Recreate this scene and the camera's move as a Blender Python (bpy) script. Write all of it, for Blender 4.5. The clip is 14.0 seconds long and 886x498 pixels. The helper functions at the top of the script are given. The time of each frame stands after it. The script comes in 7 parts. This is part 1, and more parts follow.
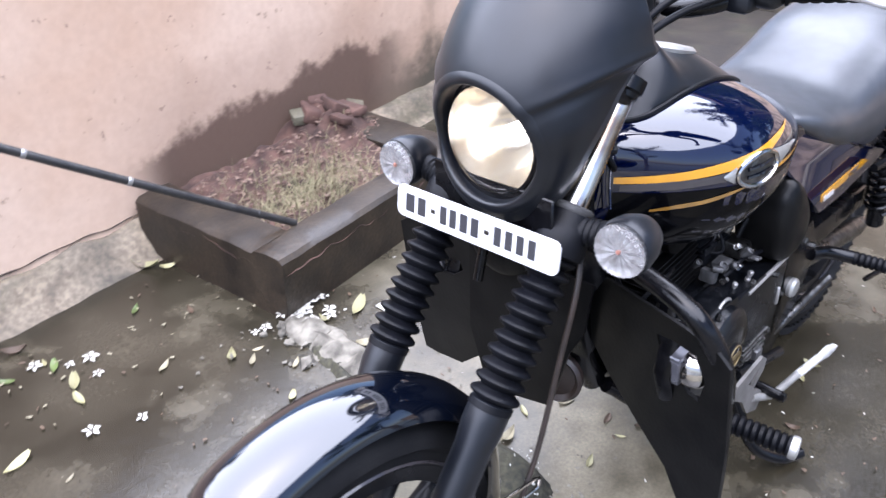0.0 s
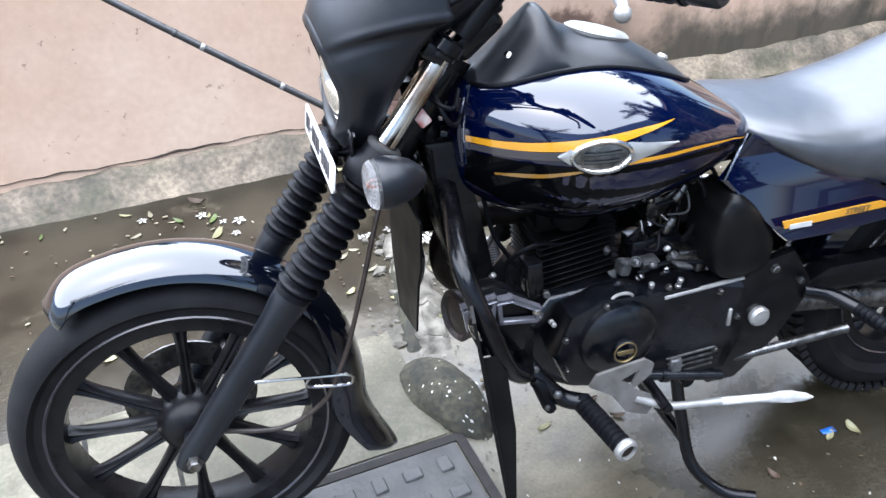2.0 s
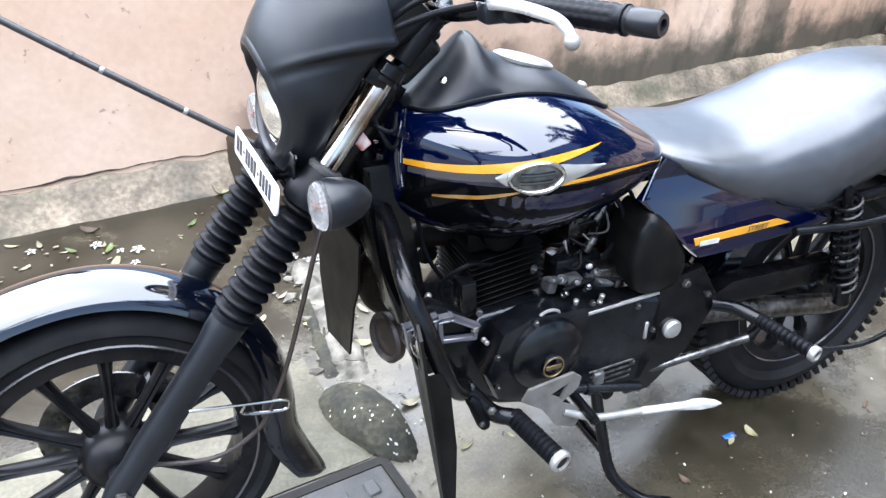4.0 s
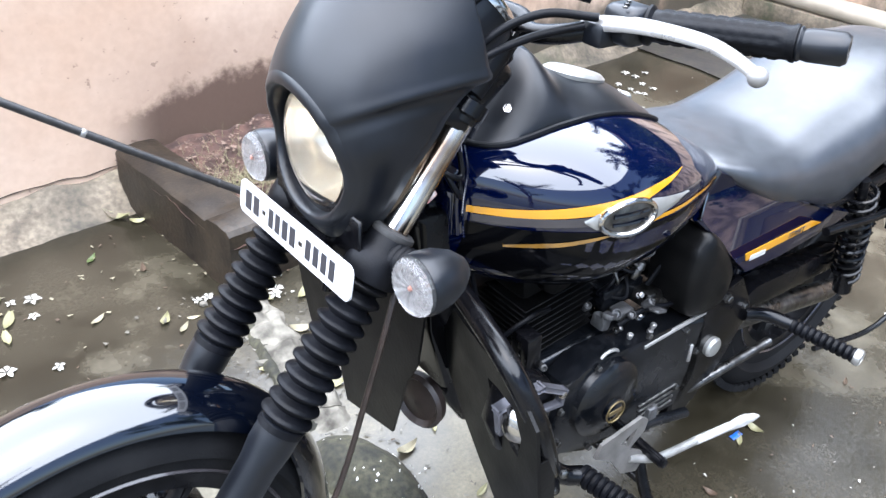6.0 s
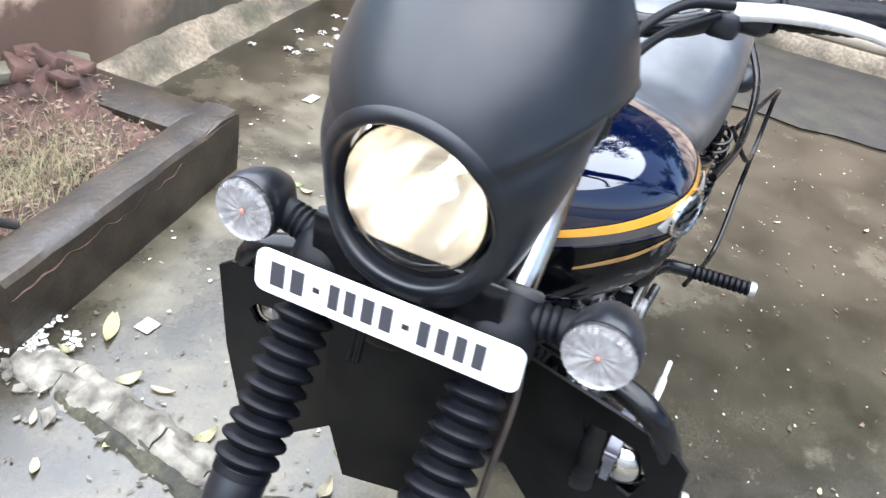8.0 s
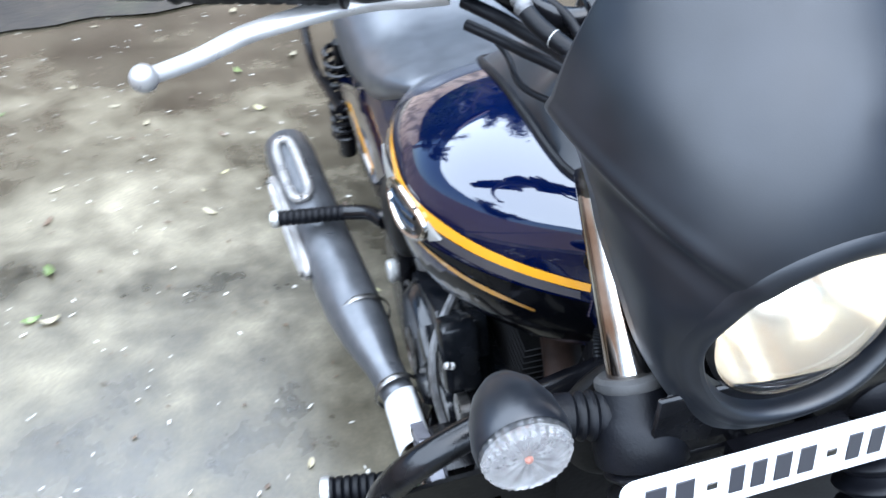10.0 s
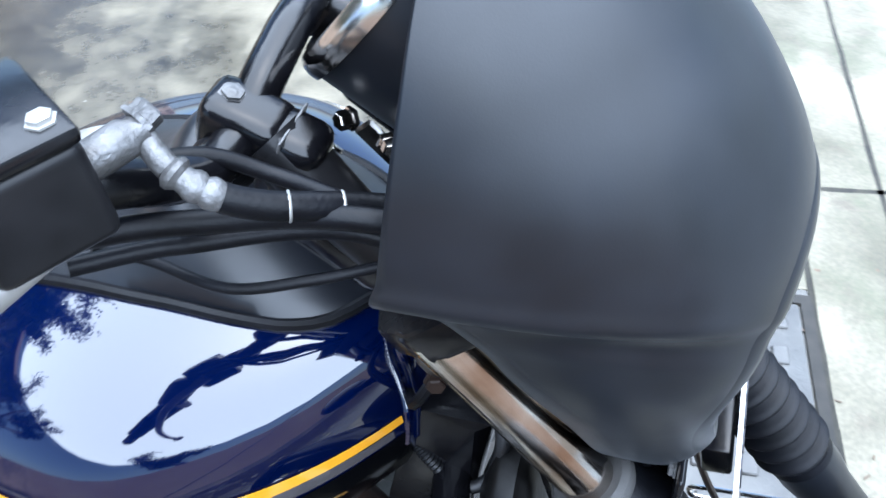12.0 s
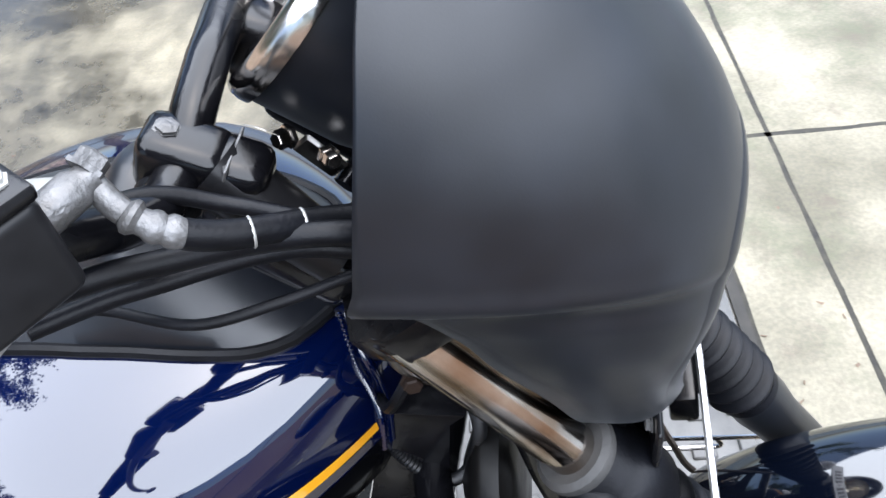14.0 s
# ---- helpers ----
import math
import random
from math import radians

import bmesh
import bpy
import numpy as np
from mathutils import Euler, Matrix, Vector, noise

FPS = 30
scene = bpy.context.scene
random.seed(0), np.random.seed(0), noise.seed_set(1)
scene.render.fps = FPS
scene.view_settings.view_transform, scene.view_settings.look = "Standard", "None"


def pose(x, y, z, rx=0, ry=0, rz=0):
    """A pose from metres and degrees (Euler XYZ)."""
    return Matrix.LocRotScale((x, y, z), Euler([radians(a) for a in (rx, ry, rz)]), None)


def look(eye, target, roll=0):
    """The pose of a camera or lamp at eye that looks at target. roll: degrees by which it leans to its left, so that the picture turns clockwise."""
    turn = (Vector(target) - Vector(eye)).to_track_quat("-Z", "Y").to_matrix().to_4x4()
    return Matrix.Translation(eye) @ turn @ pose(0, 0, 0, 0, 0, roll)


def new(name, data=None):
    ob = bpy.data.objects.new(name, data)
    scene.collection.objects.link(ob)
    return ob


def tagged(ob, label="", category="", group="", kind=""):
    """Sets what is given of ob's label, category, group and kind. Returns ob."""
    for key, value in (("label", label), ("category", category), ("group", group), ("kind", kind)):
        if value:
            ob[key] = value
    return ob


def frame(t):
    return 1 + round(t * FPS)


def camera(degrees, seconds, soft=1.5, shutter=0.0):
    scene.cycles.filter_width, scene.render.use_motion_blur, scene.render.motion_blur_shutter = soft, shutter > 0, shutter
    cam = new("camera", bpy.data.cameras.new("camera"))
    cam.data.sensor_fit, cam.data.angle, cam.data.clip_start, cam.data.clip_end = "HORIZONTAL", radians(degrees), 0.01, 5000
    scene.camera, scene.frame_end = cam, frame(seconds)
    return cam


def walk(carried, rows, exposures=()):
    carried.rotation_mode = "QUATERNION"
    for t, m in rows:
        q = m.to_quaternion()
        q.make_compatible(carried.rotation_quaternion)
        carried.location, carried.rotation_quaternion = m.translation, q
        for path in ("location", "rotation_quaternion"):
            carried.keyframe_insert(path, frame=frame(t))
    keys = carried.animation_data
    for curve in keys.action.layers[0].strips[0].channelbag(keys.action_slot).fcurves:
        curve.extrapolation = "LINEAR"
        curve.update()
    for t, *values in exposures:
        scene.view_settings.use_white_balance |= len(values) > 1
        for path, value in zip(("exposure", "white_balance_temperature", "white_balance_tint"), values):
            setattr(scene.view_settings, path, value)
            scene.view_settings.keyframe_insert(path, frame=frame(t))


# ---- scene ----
cam = camera(56.48, 14.0, soft=1.4, shutter=0.4)
PATH = [
    (0, (1.9014, 0.6236, 1.3550), (1.2890, 0.0315, 0.8312), 0.03),
    (0.5, (1.7047, 0.7624, 1.3631), (1.2142, 0.0819, 0.8189), 1.00),
    (1, (1.5333, 0.8472, 1.3551), (1.1438, 0.0958, 0.8226), 0.84),
    (1.5, (1.3605, 1.0473, 1.3610), (1.1323, 0.2408, 0.8155), -1.48),
    (2, (1.3199, 1.1907, 1.3881), (1.0945, 0.3874, 0.8369), -1.00),
    (2.5, (1.3167, 1.2541, 1.3998), (1.0649, 0.4536, 0.8559), 0.02),
    (3, (1.3280, 1.2672, 1.3993), (1.0474, 0.4677, 0.8683), 0.82),
    (5.5, (1.5805, 0.8842, 1.3673), (1.0726, 0.2025, 0.8407), 5.70),
    (6, (1.5948, 0.7827, 1.3694), (1.0601, 0.1365, 0.8250), 5.28),
    (6.5, (1.6292, 0.6682, 1.3732), (1.0361, 0.0874, 0.8157), 5.80),
    (7, (1.7380, 0.5364, 1.3535), (1.0440, 0.0725, 0.8029), 8.87),
    (9.3, (1.7478, -0.2015, 1.2617), (0.9474, -0.2309, 0.6629), 5.91),
    (9.5, (1.6443, -0.2629, 1.2720), (0.8577, -0.2455, 0.6548), 2.78),
    (10, (1.4902, -0.3749, 1.3023), (0.7309, -0.1656, 0.6862), 0.55),
    (10.5, (1.3778, -0.4761, 1.2991), (0.7354, -0.0235, 0.6805), 0.42),
    (11, (1.2516, -0.4335, 1.2896), (0.7539, 0.1281, 0.6287), -3.51),
    (11.5, (1.1772, -0.3765, 1.2938), (0.7890, 0.2306, 0.6003), -4.51),
    (12, (1.1183, -0.3768, 1.2877), (0.8602, 0.2842, 0.5831), -5.51),
    (12.5, (1.0712, -0.4002, 1.2817), (0.9575, 0.2915, 0.5685), -4.18),
    (13, (1.0585, -0.4168, 1.2923), (1.0159, 0.2782, 0.5745), -3.96),
    (13.5, (1.0811, -0.4094, 1.2976), (0.9929, 0.2900, 0.5884), -7.01),
    (14, (1.0947, -0.3860, 1.2931), (0.9421, 0.2967, 0.5786), -8.64),
]
walk(cam, [(t, look(eye, target, roll)) for t, eye, target, roll in PATH], [(0, 3.03, 5870, 19), (0.7, 2.99, 5840, 16), (1.5, 2.94, 5790, 12), (3, 3.22, 5890, 11), (7, 3.26, 5940, 11), (9.3, 3.14, 6100, 8), (10.3, 3.26, 5300, 7), (11.4, 3.38, 5200, 6), (12.2, 3.24, 5560, 8), (13, 3.15, 6000, 10), (14, 3.12, 6130, 11)])

# ---- light: bright overcast sky ----
world = bpy.data.worlds.new("sky")
scene.world = world
world.use_nodes = True
wn = world.node_tree.nodes
sky = wn.new("ShaderNodeTexSky")
sky.sky_type, sky.sun_disc = "NISHITA", False
sky.sun_elevation, sky.sun_rotation = radians(75), radians(70)
sky.air_density, sky.dust_density, sky.ozone_density = 1.0, 2.5, 1.0
world.node_tree.links.new(sky.outputs[0], wn["Background"].inputs[0])
wn["Background"].inputs[1].default_value = 0.05
sun = new("sun", bpy.data.lights.new("sun", "SUN"))
sun.data.energy, sun.data.angle, sun.data.color = 3.0, radians(124), (0.96, 0.98, 1.0)
sun.matrix_world = look((1.1, -0.95, 6), (0, 0, 0))


# ---- materials ----
def mat(name, c1, c2=None, scale=20.0, rough=0.5, metal=0.0, bump=0.0, bscale=150.0, coat=0.0, spread=0.0, detail=4.0, rvar=0.0, emit=0.0, spec=0.5, grit=0.0, gscale=180.0):
    """Principled material: two colours mixed by noise, fine bump, roughness variation, a little per-object variation."""
    m = bpy.data.materials.new(name)
    m.use_nodes = True
    n, l = m.node_tree.nodes, m.node_tree.links
    b = n["Principled BSDF"]
    tc = n.new("ShaderNodeTexCoord")
    nz = n.new("ShaderNodeTexNoise")
    nz.inputs["Scale"].default_value, nz.inputs["Detail"].default_value = scale, detail
    l.new(tc.outputs["Object"], nz.inputs["Vector"])
    ramp = n.new("ShaderNodeValToRGB")
    ramp.color_ramp.elements[0].position, ramp.color_ramp.elements[1].position = 0.35, 0.65
    ramp.color_ramp.elements[0].color, ramp.color_ramp.elements[1].color = (*c1, 1), (*(c2 or c1), 1)
    l.new(nz.outputs["Fac"], ramp.inputs["Fac"])
    colour = ramp.outputs["Color"]
    if spread:
        info, hsv = n.new("ShaderNodeObjectInfo"), n.new("ShaderNodeHueSaturation")
        mr = n.new("ShaderNodeMapRange")
        mr.inputs["To Min"].default_value, mr.inputs["To Max"].default_value = 1 - spread, 1 + spread
        l.new(info.outputs["Random"], mr.inputs["Value"])
        l.new(mr.outputs["Result"], hsv.inputs["Value"])
        l.new(colour, hsv.inputs["Color"])
        colour = hsv.outputs["Color"]
    if grit:
        ng, rg, mg = n.new("ShaderNodeTexNoise"), n.new("ShaderNodeMapRange"), n.new("ShaderNodeMix")
        ng.inputs["Scale"].default_value, ng.inputs["Detail"].default_value = gscale, 3
        l.new(tc.outputs["Object"], ng.inputs["Vector"])
        rg.inputs["From Min"].default_value, rg.inputs["From Max"].default_value = 0.35, 0.68
        rg.inputs["To Min"].default_value, rg.inputs["To Max"].default_value = 1 - grit, 1 + grit * 0.6
        l.new(ng.outputs["Fac"], rg.inputs["Value"])
        mg.data_type, mg.blend_type = "RGBA", "MULTIPLY"
        mg.inputs[0].default_value = 1.0
        l.new(colour, mg.inputs[6])
        l.new(rg.outputs["Result"], mg.inputs[7])
        colour = mg.outputs[2]
    l.new(colour, b.inputs["Base Color"])
    b.inputs["Roughness"].default_value, b.inputs["Metallic"].default_value = rough, metal
    b.inputs["Specular IOR Level"].default_value = spec
    b.inputs["Coat Weight"].default_value, b.inputs["Coat Roughness"].default_value = coat, 0.03
    if rvar:
        nr, mr = n.new("ShaderNodeTexNoise"), n.new("ShaderNodeMapRange")
        nr.inputs["Scale"].default_value, nr.inputs["Detail"].default_value = scale * 0.7, 6
        l.new(tc.outputs["Object"], nr.inputs["Vector"])
        mr.inputs["From Min"].default_value, mr.inputs["From Max"].default_value = 0.3, 0.7
        mr.inputs["To Min"].default_value, mr.inputs["To Max"].default_value = max(0.02, rough - rvar), min(1, rough + rvar)
        l.new(nr.outputs["Fac"], mr.inputs["Value"])
        l.new(mr.outputs["Result"], b.inputs["Roughness"])
    if bump:
        nb, bp = n.new("ShaderNodeTexNoise"), n.new("ShaderNodeBump")
        nb.inputs["Scale"].default_value, nb.inputs["Detail"].default_value = bscale, 5
        l.new(tc.outputs["Object"], nb.inputs["Vector"])
        bp.inputs["Strength"].default_value, bp.inputs["Distance"].default_value = bump, 0.004
        l.new(nb.outputs["Fac"], bp.inputs["Height"])
        l.new(bp.outputs["Normal"], b.inputs["Normal"])
    if emit:
        b.inputs["Emission Color"].default_value, b.inputs["Emission Strength"].default_value = (*c1, 1), emit
    return m


MATTE = mat("matte_black_plastic", (0.0012, 0.0017, 0.0030), (0.0022, 0.0029, 0.0048), 30, 0.36, bump=0.02, bscale=900, rvar=0.05, spec=0.34)
dust = MATTE.node_tree.nodes["Principled BSDF"]
dust.inputs["Sheen Weight"].default_value, dust.inputs["Sheen Roughness"].default_value = 0.02, 0.45
dust.inputs["Sheen Tint"].default_value = (0.9, 0.95, 1.0, 1)
RUBBER = mat("black_rubber", (0.000864, 0.00101, 0.00158), (0.00274, 0.00302, 0.00432), 25, 0.46, bump=0.1, bscale=400, rvar=0.08, spec=0.114)
TYRE = mat("worn_tyre_rubber", (0.00252, 0.00266, 0.00324), (0.00684, 0.00684, 0.0072), 14, 0.7, bump=0.2, bscale=300, spec=0.137)
BLUE = mat("deep_blue_paint", (0.000144, 0.00101, 0.009), (0.000216, 0.00144, 0.0122), 3, 0.08, coat=1.0, spec=0.1)
GLOSSBLACK = mat("gloss_black_paint", (0.000576, 0.00101, 0.00259), (0.000864, 0.00144, 0.0036), 4, 0.10, coat=1.0, spec=0.25)
GLOSSBLACK.node_tree.nodes["Principled BSDF"].inputs["Coat IOR"].default_value = 1.56
LOWERM = mat("black_tank_lacquer", (0.000576, 0.000648, 0.00101), (0.00101, 0.00108, 0.00144), 4, 0.14, coat=0.12, spec=0.05)
FRAMEBLACK = mat("black_frame_paint", (0.00108, 0.00108, 0.00144), (0.00288, 0.00288, 0.0036), 30, 0.22, rvar=0.12, bump=0.05, spec=0.228)
BLUE.node_tree.nodes["Principled BSDF"].inputs["Coat IOR"].default_value = 1.56
ALLOY = mat("satin_black_alloy", (0.00288, 0.00288, 0.00324), (0.00648, 0.00648, 0.0072), 30, 0.32, rvar=0.1, spec=0.129)
ENGINE = mat("black_engine_paint", (0.00108, 0.00144, 0.00216), (0.00504, 0.0054, 0.00648), 22, 0.20, rvar=0.12, bump=0.1, bscale=200, spec=0.319)
CHROME = mat("chrome", (0.50, 0.48, 0.46), (0.36, 0.33, 0.30), 25, 0.14, metal=1.0, rvar=0.08)
OXIDE = mat("oxidised_grey_metal", (0.0828, 0.0828, 0.0842), (0.0396, 0.0389, 0.0382), 70, 0.5, metal=0.5, rvar=0.15, bump=0.3, bscale=300)
FORKCHROME = mat("fork_chrome", (0.55, 0.53, 0.50), (0.26, 0.19, 0.14), 22, 0.16, metal=1.0, rvar=0.08)
STEEL = mat("dull_steel", (0.173, 0.169, 0.162), (0.072, 0.0684, 0.0648), 60, 0.34, metal=1.0, rvar=0.12, bump=0.1)
SILVER = mat("silver_paint", (0.302, 0.302, 0.288), (0.216, 0.212, 0.202), 30, 0.38, metal=0.6, rvar=0.1)
LEVERM = mat("bright_alloy", (0.259, 0.252, 0.241), (0.187, 0.18, 0.173), 30, 0.34, metal=0.5, rvar=0.1)
GOLD = mat("gold_stripe", (0.36, 0.158, 0.00576), (0.418, 0.194, 0.00864), 12, 0.12, coat=1.0)
GREYSTRIPE = mat("grey_stripe", (0.0245, 0.0223, 0.0245), (0.0346, 0.0317, 0.0331), 12, 0.2, coat=0.4, spec=0.228)
SEATM = mat("grey_black_leatherette", (0.017, 0.019, 0.0225), (0.024, 0.0265, 0.0310), 40, 0.36, bump=0.05, bscale=500, rvar=0.03, spec=0.78)
PLATEW = mat("white_plate", (0.446, 0.446, 0.446), (0.403, 0.403, 0.41), 20, 0.35, rvar=0.08)
INK = mat("black_ink", (0.0144, 0.0144, 0.018), None, 20, 0.5)
WHITE = mat("white_wrap", (0.418, 0.418, 0.403), (0.302, 0.295, 0.288), 40, 0.5, bump=0.3, bscale=120)
RUST = mat("rusty_steel", (0.00576, 0.0036, 0.00252), (0.0144, 0.00864, 0.00648), 40, 0.55, metal=0.1, bump=0.2, spec=0.114)
GUARDM = mat("black_sheet_panel", (0.00144, 0.00144, 0.00166), (0.0036, 0.00346, 0.00331), 16, 0.40, rvar=0.1, bump=0.08, spec=0.137)


# ---- mesh helpers ----
def V(*a):
    return Vector(a)


def part(name, bm, material, parent=None, label="", smooth=True):
    """Link a bmesh as one mesh object under a thing or a part; auto-smooth by angle."""
    bmesh.ops.recalc_face_normals(bm, faces=bm.faces)
    for e in bm.edges:
        if len(e.link_faces) == 2 and e.calc_face_angle(0) > radians(38):
            e.smooth = False
    for f in bm.faces:
        f.smooth = smooth
    me = bpy.data.meshes.new(name)
    bm.to_mesh(me)
    bm.free()
    me.materials.append(material)
    ob = new(name, me)
    if parent is not None:
        ob.parent = parent
        base = parent
        while base.parent is not None:
            base = base.parent
        if base is parent and parent.type == "EMPTY":
            ob.matrix_parent_inverse = Matrix.Translation(-parent.location)
    if label:
        ob["label"] = label
    return ob


def thing(name, loc, label, category, group="", kind=""):
    ob = new(name)
    ob.location, ob.empty_display_size = loc, 0.1
    return tagged(ob, label, category, group, kind)


def spline(pts, n=6):
    """Catmull-Rom through points."""
    p = [Vector(q) for q in pts]
    p = [2 * p[0] - p[1]] + p + [2 * p[-1] - p[-2]]
    out = []
    for i in range(1, len(p) - 2):
        for k in range(n):
            t = k / n
            a, b, c, d = p[i - 1], p[i], p[i + 1], p[i + 2]
            out.append(0.5 * (2 * b + (c - a) * t + (2 * a - 5 * b + 4 * c - d) * t * t + (3 * b - a - 3 * c + d) * t ** 3))
    return out + [p[-2]]


def skin(bm, rings, cap0=True, cap1=True, closed=True):
    vs = [[bm.verts.new(p) for p in r] for r in rings]
    n = len(vs[0])
    for a, b in zip(vs, vs[1:]):
        for i in range(n if closed else n - 1):
            j = (i + 1) % n
            bm.faces.new((a[i], a[j], b[j], b[i]))
    if cap0:
        bm.faces.new(vs[0][::-1])
    if cap1:
        bm.faces.new(vs[-1])
    return vs


def tube(bm, pts, r, seg=12, caps=True, squash=1.0):
    pts = [Vector(p) for p in pts]
    rr = r if isinstance(r, (list, tuple)) else [r] * len(pts)
    up = None
    rings = []
    for i, p in enumerate(pts):
        d = (pts[min(i + 1, len(pts) - 1)] - pts[max(i - 1, 0)]).normalized()
        if up is None:
            up = d.orthogonal().normalized()
        up = (up - d * up.dot(d)).normalized()
        s = d.cross(up)
        rings.append([p + (up * math.cos(a) * squash + s * math.sin(a)) * rr[i] for a in (2 * math.pi * k / seg for k in range(seg))])
    skin(bm, rings, caps, caps)
    return bm


def lathe(bm, prof, m, seg=32, caps=True):
    """Revolve (radius, height) pairs about the local z of m."""
    rings = [[m @ V(r * math.cos(a), r * math.sin(a), h) for a in (2 * math.pi * k / seg for k in range(seg))] for r, h in prof]
    skin(bm, rings, caps, caps)
    return bm


def axis_m(p, d):
    """A pose at p with local z along d."""
    return Matrix.Translation(Vector(p)) @ Vector(d).normalized().to_track_quat("Z", "Y").to_matrix().to_4x4()


def box(bm, c, s, m=None, bev=0.0, seg=2):
    g = bmesh.ops.create_cube(bm, size=1.0)["verts"]
    mm = (m or Matrix()) @ Matrix.Translation(Vector(c)) @ Matrix.Diagonal((*s, 1))
    for v in g:
        v.co = mm @ v.co
    if bev:
        es = list({e for v in g for e in v.link_edges})
        bmesh.ops.bevel(bm, geom=es, offset=bev, segments=seg, affect="EDGES", profile=0.5)
    return bm


def prism(bm, poly, y0, y1, bev=0.0, to=None):
    """Extrude an (x, z) outline from y0 to y1."""
    f = to or (lambda x, z, y: V(x, y, z))
    a = [bm.verts.new(f(x, z, y0)) for x, z in poly]
    b = [bm.verts.new(f(x, z, y1)) for x, z in poly]
    n = len(poly)
    fa, fb = bm.faces.new(a[::-1]), bm.faces.new(b)
    for i in range(n):
        bm.faces.new((a[i], a[(i + 1) % n], b[(i + 1) % n], b[i]))
    if bev:
        es = list(fa.edges) + list(fb.edges)
        bmesh.ops.bevel(bm, geom=es, offset=bev, segments=2, affect="EDGES", profile=0.6)
    return bm


def bolts(parent, material, items, name="bolt"):
    """Separate bolt heads: (place, direction, radius, height)."""
    for p, d, r, h in items:
        part(name, bolt(BM(), p, d, r, h), material, parent)


def BM():
    return bmesh.new()


def bolt(bm, p, d, r=0.007, h=0.006):
    lathe(bm, [(r * 1.25, 0), (r * 1.25, h * 0.3), (r, h * 0.35), (r, h), (r * 0.8, h * 1.15)], axis_m(p, d), 6)
    return bm


# ---- the yard ----
WALL_ANGLE = math.atan(0.128)
WM = Matrix.Translation((1.0, -1.515, 0)) @ Matrix.Rotation(WALL_ANGLE, 4, "Z")   # along the wall: x; away from it into the yard: y


def ground_material():
    """Wet cement yard: brown-grey and glossy in the damp hollows, pale and rough where it has dried and where sky glare
    is painted in.
    """
    m = bpy.data.materials.new("wet_cement")
    m.use_nodes = True
    n, l = m.node_tree.nodes, m.node_tree.links
    b = n["Principled BSDF"]
    tc = n.new("ShaderNodeTexCoord")

    def nz(scale, detail=5.0, rough=0.6):
        q = n.new("ShaderNodeTexNoise")
        q.inputs["Scale"].default_value, q.inputs["Detail"].default_value, q.inputs["Roughness"].default_value = scale, detail, rough
        l.new(tc.outputs["Object"], q.inputs["Vector"])
        return q.outputs["Fac"]

    def ramp(fac, a, b2, ca, cb):
        q = n.new("ShaderNodeValToRGB")
        q.color_ramp.elements[0].position, q.color_ramp.elements[1].position = a, b2
        q.color_ramp.elements[0].color, q.color_ramp.elements[1].color = (*ca, 1), (*cb, 1)
        l.new(fac, q.inputs["Fac"])
        return q.outputs["Color"]

    def mix(fac, a, c, mode="MIX"):
        q = n.new("ShaderNodeMix")
        q.data_type, q.blend_type = "RGBA", mode
        if isinstance(fac, float):
            q.inputs[0].default_value = fac
        else:
            l.new(fac, q.inputs[0])
        l.new(a, q.inputs[6])
        l.new(c, q.inputs[7])
        return q.outputs[2]

    wet = ramp(nz(3.0, 6), 0.38, 0.62, (0.0119, 0.0101, 0.00612), (0.031, 0.027, 0.0184))
    dry = ramp(nz(9.0, 8, 0.7), 0.35, 0.68, (0.0900, 0.0780, 0.0505), (0.148, 0.130, 0.0900))
    # drier ground: beside the bike on the planter's side, under the engine's flank; out in the yard the pale patch
    # paints sky glare on wet cement
    total = nz(2.2, 5, 0.65)
    for cx, cy, stretch, reach, high, low in ((-0.33, -0.75, 0.75, 1.1, 0.20, -0.13), (0.86, -0.05, 1.2, 0.62, 0.28, 0.0), (0.10, 1.75, 0.9, 1.0, 0.36, 0.0), (1.0, -0.50, 1.0, 0.40, 0.08, 0.0)):
        sq, dist, fall, add = n.new("ShaderNodeMapping"), n.new("ShaderNodeVectorMath"), n.new("ShaderNodeMapRange"), n.new("ShaderNodeMath")
        sq.inputs["Scale"].default_value = (stretch, 1.0, 0.0)
        l.new(tc.outputs["Object"], sq.inputs["Vector"])
        dist.operation = "DISTANCE"
        dist.inputs[1].default_value = (cx * stretch, cy, 0)
        l.new(sq.outputs["Vector"], dist.inputs[0])
        fall.inputs["From Max"].default_value = reach
        fall.inputs["To Min"].default_value, fall.inputs["To Max"].default_value = high, low
        l.new(dist.outputs["Value"], fall.inputs["Value"])
        l.new(total, add.inputs[0])
        l.new(fall.outputs["Result"], add.inputs[1])
        total = add.outputs[0]
    patch = ramp(total, 0.44, 0.76, (0, 0, 0), (1, 1, 1))
    col = mix(patch, wet, dry)
    grit = ramp(nz(120.0, 5, 0.7), 0.38, 0.68, (0.55, 0.55, 0.55), (1.5, 1.46, 1.40))
    col = mix(0.42, col, grit, "MULTIPLY")
    l.new(col, b.inputs["Base Color"])
    mr = n.new("ShaderNodeMapRange")
    l.new(patch, mr.inputs["Value"])
    mr.inputs["To Min"].default_value, mr.inputs["To Max"].default_value = 0.21, 0.60
    l.new(mr.outputs["Result"], b.inputs["Roughness"])
    bp = n.new("ShaderNodeBump")
    bp.inputs["Strength"].default_value, bp.inputs["Distance"].default_value = 0.15, 0.006
    l.new(nz(45.0, 8, 0.7), bp.inputs["Height"])
    l.new(bp.outputs["Normal"], b.inputs["Normal"])
    return m


WETCEMENT = ground_material()


